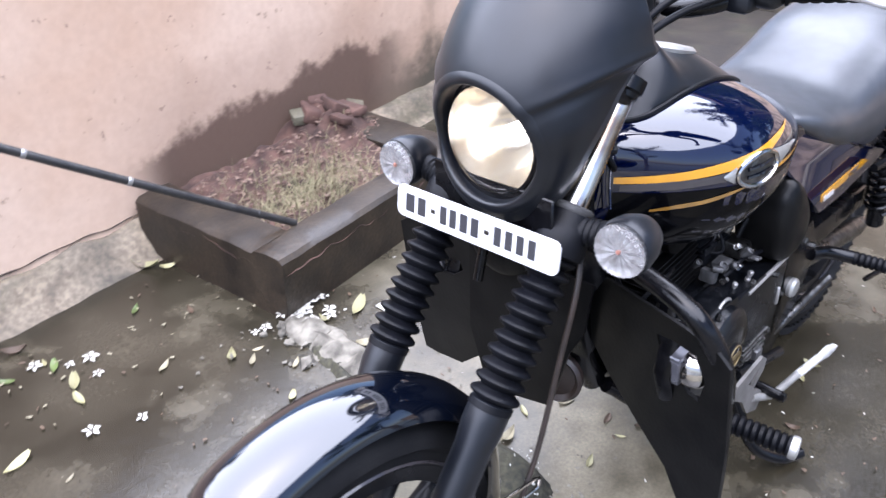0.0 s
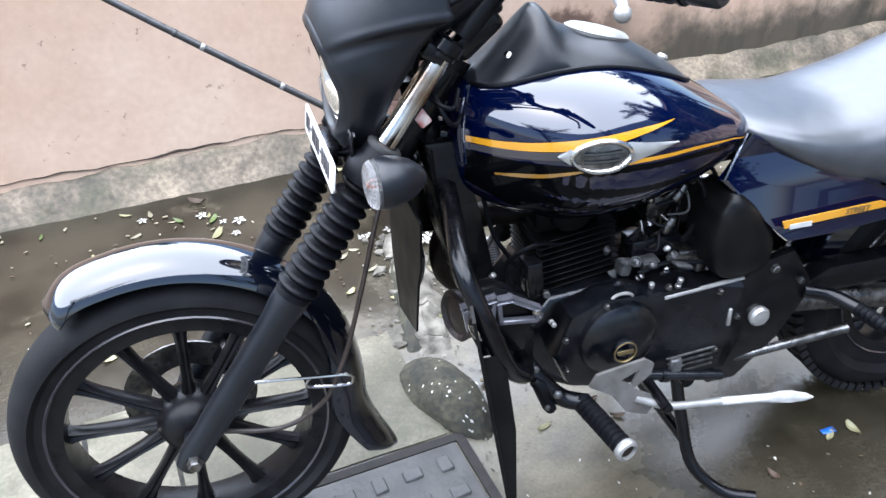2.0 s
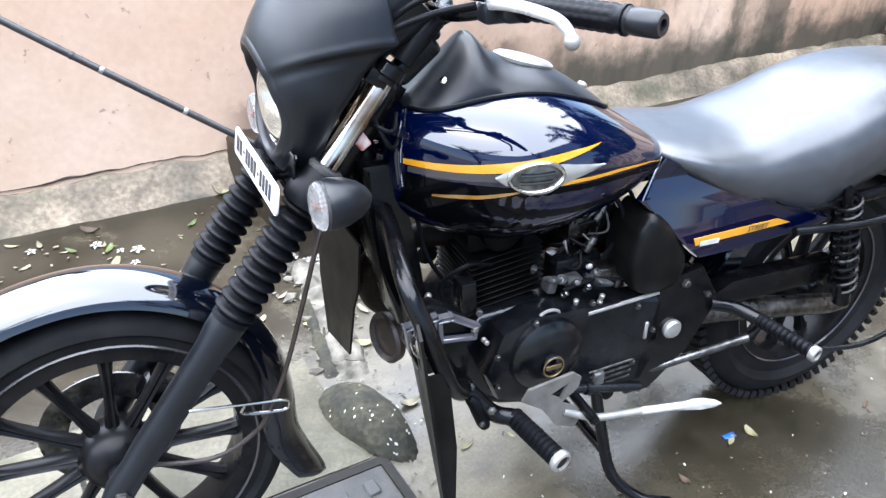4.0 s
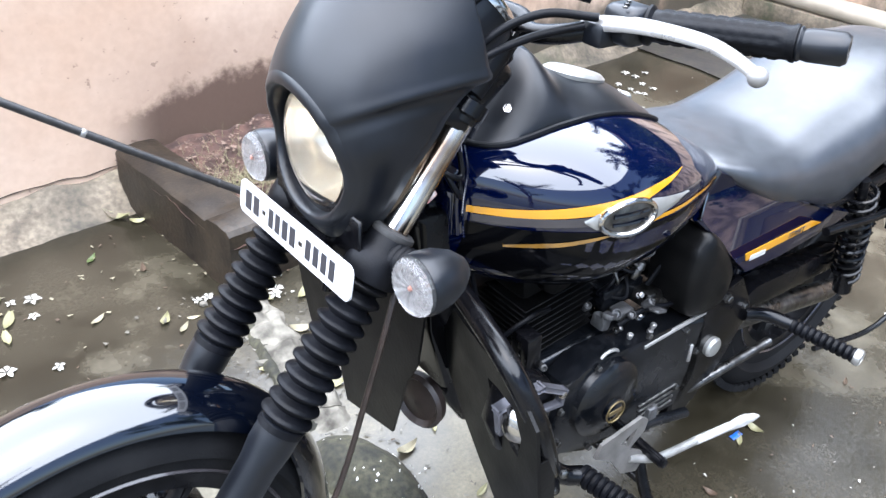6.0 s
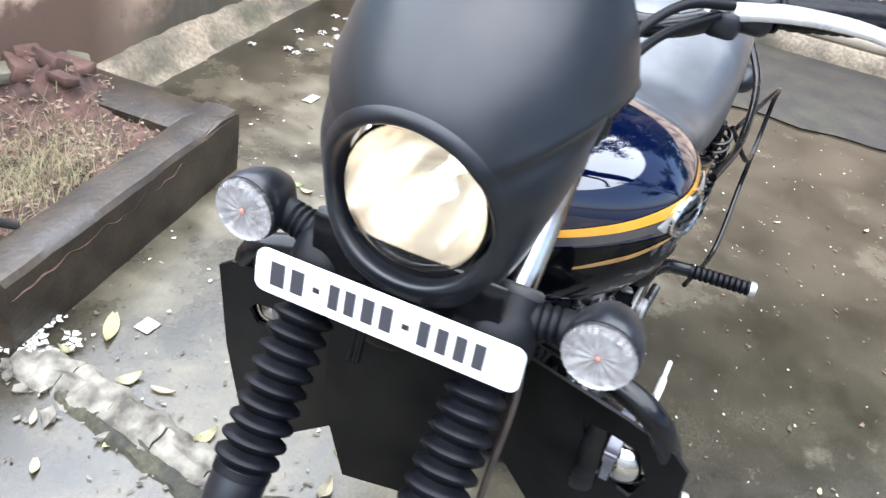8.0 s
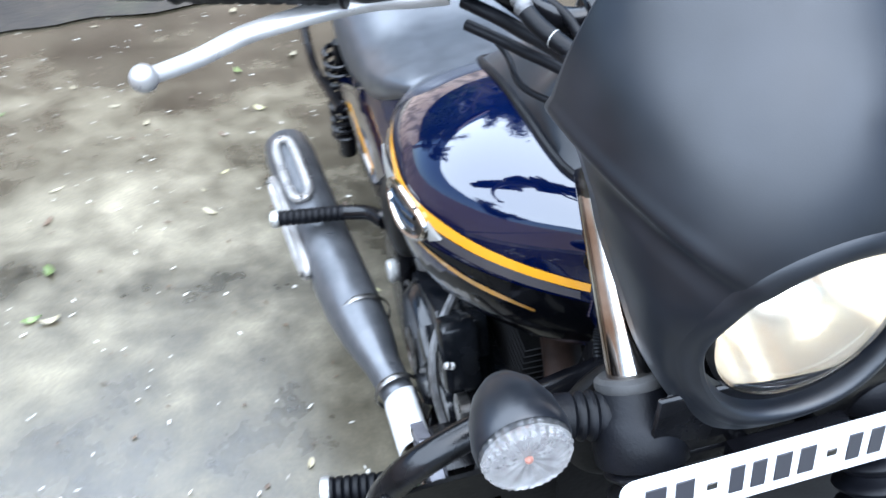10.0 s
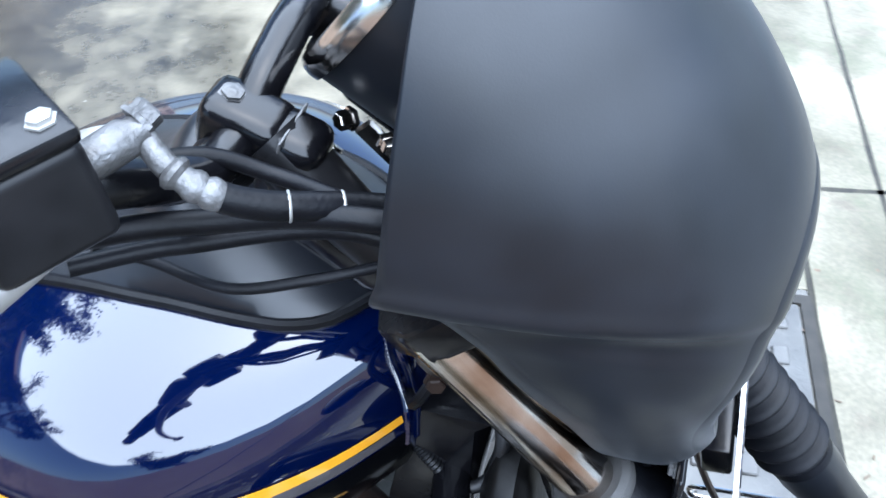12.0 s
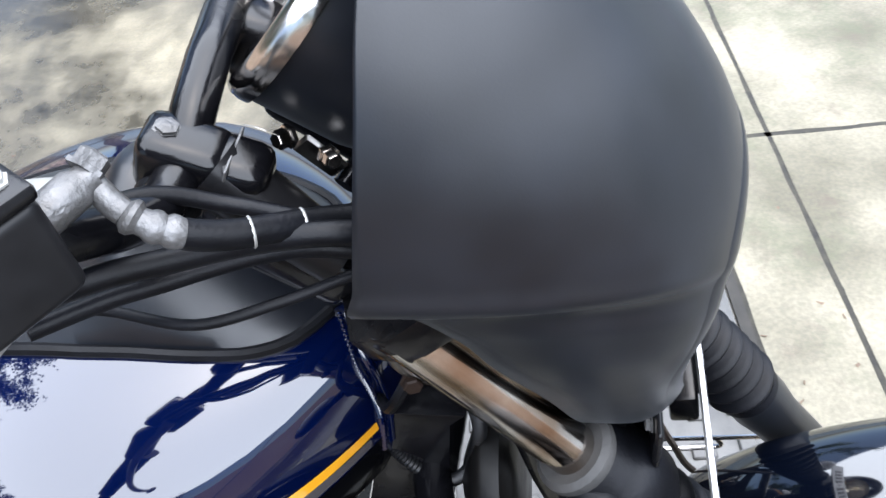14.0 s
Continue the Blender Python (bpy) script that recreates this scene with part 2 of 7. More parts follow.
def wall_material():
    """Pale pink plaster, with damp brown stains along the foot, moss and runs."""
    m = mat("pink_plaster", (0.385, 0.262, 0.182), (0.455, 0.341, 0.258), 1.6, 0.85, bump=0.30, bscale=55, detail=5, grit=0.05, gscale=40)
    n, l = m.node_tree.nodes, m.node_tree.links
    b = n["Principled BSDF"]
    base = b.inputs["Base Color"].links[0].from_socket
    tc = n.new("ShaderNodeTexCoord")
    sep = n.new("ShaderNodeSeparateXYZ")
    l.new(tc.outputs["Object"], sep.inputs[0])

    def math_(op, a, c):
        q = n.new("ShaderNodeMath")
        q.operation = op
        for i, v in enumerate((a, c)):
            if isinstance(v, (int, float)):
                q.inputs[i].default_value = v
            else:
                l.new(v, q.inputs[i])
        return q.outputs[0]

    def noise_(scale, detail=7.0, stretch=None):
        q = n.new("ShaderNodeTexNoise")
        q.inputs["Scale"].default_value, q.inputs["Detail"].default_value, q.inputs["Roughness"].default_value = scale, detail, 0.65
        if stretch:
            mp = n.new("ShaderNodeMapping")
            mp.inputs["Scale"].default_value = stretch
            l.new(tc.outputs["Object"], mp.inputs["Vector"])
            l.new(mp.outputs["Vector"], q.inputs["Vector"])
        else:
            l.new(tc.outputs["Object"], q.inputs["Vector"])
        return q.outputs["Fac"]

    def step_(v, a, c):
        q = n.new("ShaderNodeMapRange")
        q.interpolation_type = "SMOOTHSTEP"
        q.inputs["From Min"].default_value, q.inputs["From Max"].default_value = a, c
        l.new(v, q.inputs["Value"])
        return q.outputs["Result"]

    def blend(fac, a, c):
        q = n.new("ShaderNodeMix")
        q.data_type = "RGBA"
        l.new(fac, q.inputs[0])
        l.new(a, q.inputs[6])
        q.inputs[7].default_value = (*c, 1)
        return q.outputs[2]

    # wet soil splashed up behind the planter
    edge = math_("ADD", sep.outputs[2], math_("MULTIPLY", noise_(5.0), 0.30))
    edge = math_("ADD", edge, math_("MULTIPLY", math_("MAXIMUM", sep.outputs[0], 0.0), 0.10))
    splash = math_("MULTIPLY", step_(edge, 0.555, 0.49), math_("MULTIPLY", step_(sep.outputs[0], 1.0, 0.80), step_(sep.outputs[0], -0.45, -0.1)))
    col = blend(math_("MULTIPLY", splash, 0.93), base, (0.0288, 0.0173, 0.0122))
    # grime and moss towards the far end, with runs
    far = math_("MULTIPLY", step_(sep.outputs[0], 0.1, -1.3), step_(noise_(2.4, 8, (2.2, 2.2, 0.8)), 0.42, 0.62))
    col = blend(math_("MULTIPLY", far, 0.8), col, (0.054, 0.0446, 0.0288))
    halo = math_("MULTIPLY", step_(math_("ADD", sep.outputs[2], math_("MULTIPLY", noise_(3.0), 0.45)), 0.86, 0.56), math_("MULTIPLY", step_(sep.outputs[0], 1.15, 0.7), step_(sep.outputs[0], -0.9, -0.1)))
    col = blend(math_("MULTIPLY", halo, 0.35), col, (0.115, 0.0612, 0.0374))
    foot = math_("MULTIPLY", step_(sep.outputs[0], 0.0, -0.5), step_(math_("ADD", sep.outputs[2], math_("MULTIPLY", noise_(4.0), 0.5)), 0.62, 0.40))
    col = blend(math_("MULTIPLY", foot, 0.9), col, (0.0216, 0.0216, 0.013))
    specks = step_(noise_(26.0, 3), 0.66, 0.72)
    col = blend(math_("MULTIPLY", specks, 0.5), col, (0.0864, 0.054, 0.0396))
    l.new(col, b.inputs["Base Color"])
    return m


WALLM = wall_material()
SKIRT = mat("mossy_cement", (0.0504, 0.0418, 0.0288), (0.194, 0.155, 0.108), 4, 0.75, bump=0.9, bscale=30, detail=10, grit=0.35, gscale=60)


def mossy(m, strength=1.0):
    """Green and brown patches grown over a cement surface."""
    n, l = m.node_tree.nodes, m.node_tree.links
    b = n["Principled BSDF"]
    base = b.inputs["Base Color"].links[0].from_socket
    tc = n.new("ShaderNodeTexCoord")
    for scale, lo, hi, c, k in ((3.1, 0.50, 0.66, (0.0288, 0.0331, 0.013), 0.8), (6.3, 0.56, 0.68, (0.036, 0.0245, 0.0158), 0.75)):
        q, r, mx = n.new("ShaderNodeTexNoise"), n.new("ShaderNodeMapRange"), n.new("ShaderNodeMix")
        q.inputs["Scale"].default_value, q.inputs["Detail"].default_value, q.inputs["Roughness"].default_value = scale, 9, 0.7
        l.new(tc.outputs["Object"], q.inputs["Vector"])
        r.inputs["From Min"].default_value, r.inputs["From Max"].default_value, r.inputs["To Max"].default_value = lo, hi, k * strength
        l.new(q.outputs["Fac"], r.inputs["Value"])
        mx.data_type = "RGBA"
        l.new(r.outputs["Result"], mx.inputs[0])
        l.new(base, mx.inputs[6])
        mx.inputs[7].default_value = (*c, 1)
        base = mx.outputs[2]
    l.new(base, b.inputs["Base Color"])
    return m


mossy(SKIRT)
KERBM = mat("dark_damp_cement", (0.0075, 0.0050, 0.0030), (0.0260, 0.0180, 0.0105), 9, 0.46, bump=0.35, bscale=70, detail=8, grit=0.5, gscale=110)
SLABM = mat("pale_slab_cement", (0.0450, 0.0400, 0.0230), (0.122, 0.110, 0.0780), 3.4, 0.7, bump=0.5, bscale=90, detail=10, grit=0.2, gscale=110)
mossy(SLABM, 0.8)
SOIL = mat("soil", (0.022, 0.0105, 0.0075), (0.070, 0.036, 0.026), 18, 0.95, bump=0.8, bscale=60, detail=8)

bm = BM()
bmesh.ops.create_grid(bm, x_segments=1, y_segments=1, size=60)
tagged(part("ground", bm, WETCEMENT), "wet brown-grey cement yard ground", "ground", kind="structure")

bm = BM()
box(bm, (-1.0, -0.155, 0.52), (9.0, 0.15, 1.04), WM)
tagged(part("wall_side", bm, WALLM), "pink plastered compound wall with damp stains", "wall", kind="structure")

bm = BM()
ring = [(-0.08, -0.01), (0.05, -0.01), (0.030, 0.004), (0.012, 0.016), (-0.004, 0.040), (-0.022, 0.066), (-0.038, 0.088), (-0.056, 0.106), (-0.070, 0.114), (-0.080, 0.112)]
n = 360
rows = []
for i in range(n + 1):
    u = -5.5 + 9.0 * i / n
    top = 0.86 + 0.20 * noise.noise(V(u * 1.7, 2, 5)) + 0.14 * noise.noise(V(u * 9, 4, 1))
    rows.append([WM @ V(u, y + (0.018 * noise.noise(V(u * 2.6, z * 8, 1)) + 0.010 * noise.noise(V(u * 13, z * 40, 2)) + 0.005 * noise.noise(V(u * 37, z * 90, 3)) if y > -0.078 else 0), z * top + (0.005 * noise.noise(V(u * 23, y * 60, 3)) if z > 0.01 else 0)) for y, z in ring])
skin(bm, rows)
tagged(part("skirting", bm, SKIRT), "rough mossy cement skirting along the wall foot", "skirting", kind="structure")
CRACKM = mat("crack_dirt", (0.0158, 0.00936, 0.00576), (0.0432, 0.0288, 0.0187), 30, 0.95, bump=0.6, bscale=90)
bm = BM()
rows = []
for i in range(400):
    u = -0.2 + 3.7 * i / 399
    lip = 0.112 + 0.012 * noise.noise(V(u * 2.2, 8, 5)) + 0.010 * noise.noise(V(u * 11, 6, 1))
    w = 0.0050 * max(0.0, 0.15 + 1.8 * noise.noise(V(u * 3.1, 2, 7)) + 0.5 * noise.noise(V(u * 21, 3, 4)))
    rows.append([WM @ V(u, y, z) for y, z in ((-0.0815, lip + w), (-0.0755, lip + w * 0.6), (-0.0755, lip - w * 0.6), (-0.0815, lip - w))])
skin(bm, rows, False, False, False)
tagged(part("trim", bm, CRACKM), "ragged dirt-filled crack under the plaster's edge", "trim", kind="structure")

# planter of low cement kerbs
A, B, C = V(0.885, -0.945, 0), V(0.972, -1.56, 0), V(-0.045, -1.105, 0)


def kerb(p, q, t, h, name="kerb"):
    """A rough low wall from p to q, its outer face on the line, t thick towards the planter's inside."""
    bm = BM()
    d = (q - p).normalized()
    inw = V(-d.y, d.x, 0) * t
    n = max(6, int((q - p).length / 0.035))
    rings = []
    for i in range(n + 1):
        c = p.lerp(q, i / n)
        def rough(v, k=0.005):
            return v + V(noise.noise(v * 9), noise.noise(v * 9 + V(5, 3, 1)), noise.noise(v * 11 + V(1, 9, 4))) * k
        pts = [c + V(0, 0, -0.02), c + V(0, 0, h * 0.5), c + V(0, 0, h - 0.012), c + inw * 0.1 + V(0, 0, h), c + inw * 0.5 + V(0, 0, h + 0.004), c + inw * 0.9 + V(0, 0, h), c + inw + V(0, 0, h - 0.012), c + inw + V(0, 0, -0.02)]
        rings.append([rough(v) for v in pts])
    skin(bm, rings)
    return part(name, bm, KERBM, PLANTER)


PLANTER = thing("planter", (0.45, -1.3, 0), "low planter of dark damp cement kerbs against the wall", "planter")
D = C + (B - A)
kerb(B, A.lerp(B, 0.17), 0.14, 0.19)
kerb(A.lerp(B, 0.005), C, 0.115, 0.192)
kerb(C, D, 0.18, 0.19)
bm = BM()
nu, nv = 90, 60
def soil_h(u, v):
    h = 0.148 + 0.025 * noise.noise(V(u * 6, v * 5, 1)) + 0.02 * noise.noise(V(u * 17, v * 15, 2))
    h += 0.11 * math.exp(-((u - 0.80) / 0.14) ** 2 - ((v - 0.80) / 0.25) ** 2) * (1 + 0.5 * noise.noise(V(u * 25, v * 22, 4)))
    return h
sv = [[bm.verts.new(A.lerp(C, i / nu) + (B - A) * (j / nv) * 1.02 + V(0, 0, soil_h(i / nu, j / nv))) for j in range(nv + 1)] for i in range(nu + 1)]
for i in range(nu):
    for j in range(nv):
        bm.faces.new((sv[i][j], sv[i + 1][j], sv[i + 1][j + 1], sv[i][j + 1]))
part("soil", bm, SOIL, PLANTER, "brown crumbly soil")

# ---- the motorcycle: x forward, y to its left ----
BIKE = thing("motorcycle", (0.7, 0, 0), "deep blue and matte black cruiser motorcycle standing on its stand", "motorcycle")
BIKE.rotation_euler.x = radians(2.1)
AX, RT = V(1.47, 0, 0.305), 0.305
FD = V(-0.578, 0, 0.816)          # up the fork
REAR = V(-0.10, 0, 0.315)


def wheel(name, c, ro, rim, width, spokes, tread):
    """Cast wheel: the rim carries tyre, hub, spokes."""
    ym = Matrix.Translation(c) @ Matrix.Rotation(radians(-90), 4, "X")
    bm = BM()
    w = width * 0.36
    lathe(bm, [(rim * 0.90, -w), (rim, -w), (rim * 1.03, -w - 0.004), (rim * 1.03, -w + 0.004), (rim * 0.97, -w + 0.01), (rim * 0.97, w - 0.01), (rim * 1.03, w - 0.004), (rim * 1.03, w + 0.004), (rim, w), (rim * 0.90, w), (rim * 0.885, w * 0.5), (rim * 0.885, -w * 0.5), (rim * 0.90, -w)], ym, 72, False)
    body = part(name, bm, ALLOY, BIKE)
    bm = BM()
    prof = []
    h = ro - rim
    for k in range(25):
        a = math.pi * k / 24 - math.pi / 2
        r = rim * 1.0 + h * max(0, math.cos(a)) ** 0.55
        prof.append((r, math.sin(a) * width * 0.5 if abs(math.sin(a)) < 0.99 else math.copysign(w + 0.002, a)))
    lathe(bm, prof, ym, 96, False)
    part("tyre", bm, TYRE, body, "worn black tyre")
    if tread:
        bm = BM()
        for i in range(72):
            for s in (-1, 1):
                a = 2 * math.pi * (i + 0.5 * (s > 0)) / 72
                m = Matrix.Translation(c) @ Matrix.Rotation(-a, 4, "Y")
                box(bm, (ro - 0.0065, s * width * 0.27, 0), (0.018, width * 0.30, 0.014), m @ Matrix.Rotation(0.35 * s, 4, "X"))
        tagged(part("tread", bm, TYRE, body, smooth=False), kind="stuff")
    bm = BM()
    for s in (-1, 1):
        lathe(bm, [(rim * 1.012, s * (w + 0.0035)), (rim * 1.027, s * (w + 0.0065)), (rim * 1.037, s * (w + 0.0035))], ym, 72, False)
    part("rim_stripe", bm, GREYSTRIPE, body, "thin grey line round the rim")
    bm = BM()
    lathe(bm, [(0.012, -width * 0.55), (0.03, -width * 0.55), (0.05, -width * 0.42), (0.062, -0.02), (0.062, 0.02), (0.05, width * 0.42), (0.03, width * 0.55), (0.012, width * 0.55)], ym, 40)
    part("hub", bm, ALLOY, body)
    sm = None
    for i in range(spokes):
        a = 2 * math.pi * i / spokes - 0.06
        if sm is None:
            bm = BM()
            rings = []
            for k in range(7):
                t = k / 6
                r = 0.055 + (rim * 0.895 - 0.055) * t
                hw = 0.0125 - 0.004 * math.sin(math.pi * min(1, t * 1.1)) + (0.005 if k == 6 else 0)
                hy = 0.017 - 0.004 * t
                rings.append([V(r, y, z) for y, z in ((-hy, -hw * 0.5), (-hy * 0.5, -hw), (hy * 0.5, -hw), (hy, -hw * 0.5), (hy * 0.75, 0), (hy, hw * 0.5), (hy * 0.5, hw), (-hy * 0.5, hw), (-hy, hw * 0.5), (-hy * 0.75, 0))])
            skin(bm, rings)
            ob = part("spoke", bm, ALLOY, body)
            sm = ob.data
        else:
            ob = new("spoke", sm)
            ob.parent = body
        ob.matrix_basis = Matrix.Translation(c) @ Matrix.Rotation(a, 4, "Y")
    return body


FRONT = wheel("front_wheel", AX, RT, 0.238, 0.104, 12, False)
wheel("rear_wheel", REAR, 0.315, 0.20, 0.135, 12, True)

DUSTY = mat("dusty_rubber", (0.00864, 0.00864, 0.00864), (0.0202, 0.0194, 0.0187), 40, 0.7, bump=0.2)
# fork
for s in (1, -1):
    o = V(0, 0.1 * s, 0)
    bm = BM()
    tube(bm, [AX + o + FD * k for k in (-0.035, -0.03, 0.0, 0.05, 0.09, 0.30, 0.33, 0.365, 0.37)], [0.012, 0.02, 0.026, 0.024, 0.026, 0.0265, 0.03, 0.03, 0.02], 24)
    tube(bm, [AX + o * 0.5, AX + o * 1.24], 0.016, 18)
    leg = part("fork_leg", bm, MATTE, BIKE)
    bm = BM()
    bolt(bm, AX + o * 1.24, (0, s, 0), 0.012, 0.012)
    part("axle_nut", bm, STEEL, leg, "worn steel axle nut")
    bm = BM()
    prof = []
    k0, k1, ribs = 0.365, 0.60, 12
    for i in range(ribs * 8 + 1):
        t = i / (ribs * 8)
        r = 0.036 - 0.004 * t
        ph = (i % 8) / 8
        prof.append((r - 0.011 * (0.5 + 0.5 * math.cos(2 * math.pi * ph)) ** 1.3, k0 + (k1 - k0) * t))
    prof = [(0.027, k0 - 0.012), (0.031, k0 - 0.010), (0.031, k0 - 0.001)] + prof + [(0.03, k1 + 0.002), (0.03, k1 + 0.012)]
    lathe(bm, prof, axis_m(AX + o, FD), 32)
    part("fork_gaiter", bm, RUBBER, BIKE, "ribbed black rubber gaiter")
    bm = BM()
    tube(bm, [AX + o + FD * 0.36, AX + o + FD * (0.815 if s > 0 else 0.80)], 0.0175, 24)
    part("stanchion", bm, FORKCHROME, BIKE, "chrome fork tube, slightly rusty")
    bm = BM()
    lathe(bm, [(0.030, 0.575), (0.037, 0.579), (0.038, 0.590), (0.037, 0.608), (0.034, 0.616), (0.030, 0.622), (0.028, 0.636), (0.0255, 0.640), (0.0185, 0.641)], axis_m(AX + o, FD), 28)
    part("fork_boot", bm, RUBBER, BIKE)
    bm = BM()
    lathe(bm, [(0.0180, 0.636), (0.027, 0.637), (0.0285, 0.640), (0.0280, 0.645), (0.024, 0.648), (0.0180, 0.647)], axis_m(AX + o, FD), 28)
    part("dust_collar", bm, DUSTY, BIKE, "dusty grey rubber collar")
    if s < 0:
        continue
    bm = BM()
    lathe(bm, [(0.0185, 0.800), (0.0215, 0.801), (0.0225, 0.808), (0.026, 0.811), (0.026, 0.828), (0.018, 0.830)], axis_m(AX + o, FD), 24)
    part("fork_sleeve", bm, FRAMEBLACK, BIKE)
for k, hx in ((0.615, 0.045),):
    bm = BM()
    c = AX + FD * k
    box(bm, (0, 0, 0), (hx, 0.21, 0.032), Matrix.Translation(c) @ Matrix.Rotation(math.atan2(-FD.x, FD.z) * -1, 4, "Y"), 0.012, 3)
    part("fork_clamp", bm, FRAMEBLACK, BIKE)

# front mudguard: (degrees round the axle, radius)
GUARD_R = [(58, 0.346), (66, 0.362), (78, 0.362), (95, 0.361), (115, 0.356), (135, 0.348), (150, 0.338), (170, 0.325), (185, 0.326), (196, 0.361), (206, 0.426)]
bm = BM()
rings = []
rim = spline([V(d, q, 0) for d, q in GUARD_R], 12)
rim = [p for p in rim if p.x <= 205]
for i, p in enumerate(rim):
    t = i / (len(rim) - 1)
    a, r = radians(p.x), p.y
    dep = 0.042 + 0.040 * max(0, min(1, (p.x - 140) / 30))
    end = min(1, t / 0.06, (1 - t) / 0.04)
    hw = 0.062 * (0.62 + 0.38 * math.sqrt(max(0, 1 - (1 - end) ** 2)))
    sec = []
    for k in range(17):
        b = radians(-82 + 164 * k / 16)
        sec.append((hw * math.sin(b), r - dep * (1 - math.cos(b))))
    for k in range(17):
        b = radians(82 - 164 * k / 16)
        sec.append(((hw - 0.004) * math.sin(b), r - 0.005 - (dep - 0.002) * (1 - math.cos(b))))
    rings.append([AX + V(math.cos(a) * q, y, math.sin(a) * q) for y, q in sec])
skin(bm, rings)
part("front_mudguard", bm, GLOSSBLACK, BIKE, "glossy black front mudguard")


# tank
TANK = [(0.980, 0.030, 0.856, 0.813, 0.748), (0.975, 0.048, 0.868, 0.815, 0.725), (0.965, 0.066, 0.878, 0.818, 0.708), (0.94, 0.103, 0.890, 0.820, 0.688), (0.90, 0.148, 0.898, 0.815, 0.666), (0.86, 0.180, 0.905, 0.810, 0.656), (0.82, 0.203, 0.910, 0.805, 0.650), (0.72, 0.213, 0.908, 0.794, 0.655),
        (0.62, 0.195, 0.878, 0.787, 0.680), (0.54, 0.162, 0.838, 0.780, 0.705), (0.48, 0.123, 0.804, 0.772, 0.735), (0.455, 0.080, 0.787, 0.766, 0.745), (0.448, 0.044, 0.778, 0.765, 0.752)]


def table(rows, x):
    """Smooth row of a table of sections at x: a cubic through uneven steps."""
    xs = [r[0] for r in rows]
    x = min(max(x, min(xs) + 1e-5), max(xs) - 1e-5)
    n = len(rows)
    i = next(k for k in range(n - 1) if (xs[k] - x) * (xs[k + 1] - x) <= 0)
    h = xs[i + 1] - xs[i]
    t = (x - xs[i]) / h
    out = []
    for c in range(len(rows[0])):
        d = lambda k: (rows[k + 1][c] - rows[k][c]) / (xs[k + 1] - xs[k])
        def slope(k):
            if k == 0 or k == n - 1:
                return d(0) if k == 0 else d(n - 2)
            a, b = abs(xs[k] - xs[k - 1]), abs(xs[k + 1] - xs[k])
            return (d(k - 1) * b + d(k) * a) / (a + b)
        m0, m1 = slope(i) * h, slope(i + 1) * h
        p0, p1 = rows[i][c], rows[i + 1][c]
        out.append((2 * t ** 3 - 3 * t * t + 1) * p0 + (t ** 3 - 2 * t * t + t) * m0 + (3 * t * t - 2 * t ** 3) * p1 + (t ** 3 - t * t) * m1)
    return out


def tank_pt(x, a, off=0.0):
    """Point of the tank's skin: a is 0 at the top, positive to the left, pi at the bottom."""
    _, w, zt, zm, zb = table(TANK, x)
    s, c = math.sin(a), math.cos(a)
    y = math.copysign(abs(s) ** 0.80, s) * (w + off)
    z = zm + (zt - zm + off) * abs(c) ** 0.85 if c >= 0 else zm - (zm - zb + off) * abs(c) ** 0.75
    return V(x, y, z)


bm = BM()
xs = [0.980, 0.978, 0.974, 0.968] + [0.96 - 0.02 * k for k in range(25)] + [0.47, 0.462, 0.455, 0.451, 0.448]
skin(bm, [[tank_pt(x, 2 * math.pi * k / 72) for k in range(72)] for x in xs])
TANKOB = part("fuel_tank", bm, BLUE, BIKE, "glossy deep blue fuel tank")

# seat
SEAT = [(0.50, 0.060, 0.785, 0.765), (0.47, 0.112, 0.787, 0.745), (0.42, 0.146, 0.784, 0.715), (0.34, 0.166, 0.776, 0.662), (0.26, 0.170, 0.774, 0.617), (0.18, 0.174, 0.790, 0.586), (0.08, 0.180, 0.816, 0.560), (0.0, 0.180, 0.842, 0.590), (-0.1, 0.175, 0.862, 0.620), (-0.22, 0.160, 0.866, 0.660), (-0.32, 0.12, 0.850, 0.700), (-0.35, 0.045, 0.830, 0.790)]
bm = BM()
rings = []
for i in range(61):
    x = 0.499 - 0.848 * i / 60
    _, w, zt, zb = table(SEAT, x)
    sec = []
    for k in range(40):
        a = 2 * math.pi * k / 40
        s, c = math.sin(a), math.cos(a)
        sec.append(V(x, math.copysign(abs(s) ** 0.7, s) * w * (1 - 0.10 * max(0, -c)), (zt + zb) / 2 + math.copysign(abs(c) ** 0.75, c) * (zt - zb) / 2))
    rings.append(sec)
skin(bm, rings)
part("seat", bm, SEATM, BIKE, "plump grey-black leatherette seat")

# headlight cowl: horizontal sections (z, rear x, front x, half width)
COWL = [(1.202, 1.031, 1.046, 0.022), (1.195, 1.028, 1.056, 0.046), (1.182, 1.023, 1.068, 0.065), (1.165, 1.019, 1.080, 0.080), (1.14, 1.015, 1.098, 0.0975), (1.11, 1.012, 1.121, 0.1145), (1.07, 1.007, 1.153, 0.1315), (1.036, 1.002, 1.179, 0.140), (1.021, 0.9995, 1.189, 0.1425), (1.012, 1.011, 1.194, 0.1330), (0.985, 1.039, 1.198, 0.1258), (0.955, 1.056, 1.190, 0.1220), (0.91, 1.082, 1.175, 0.112), (0.86, 1.100, 1.173, 0.096), (0.835, 1.106, 1.168, 0.082), (0.815, 1.112, 1.159, 0.066), (0.800, 1.116, 1.148, 0.046), (0.790, 1.122, 1.134, 0.024)]
COWL_SOFT = [r for r in COWL if not 0.97 < r[0] < 1.06]
HL = V(0, 0, 0.915)


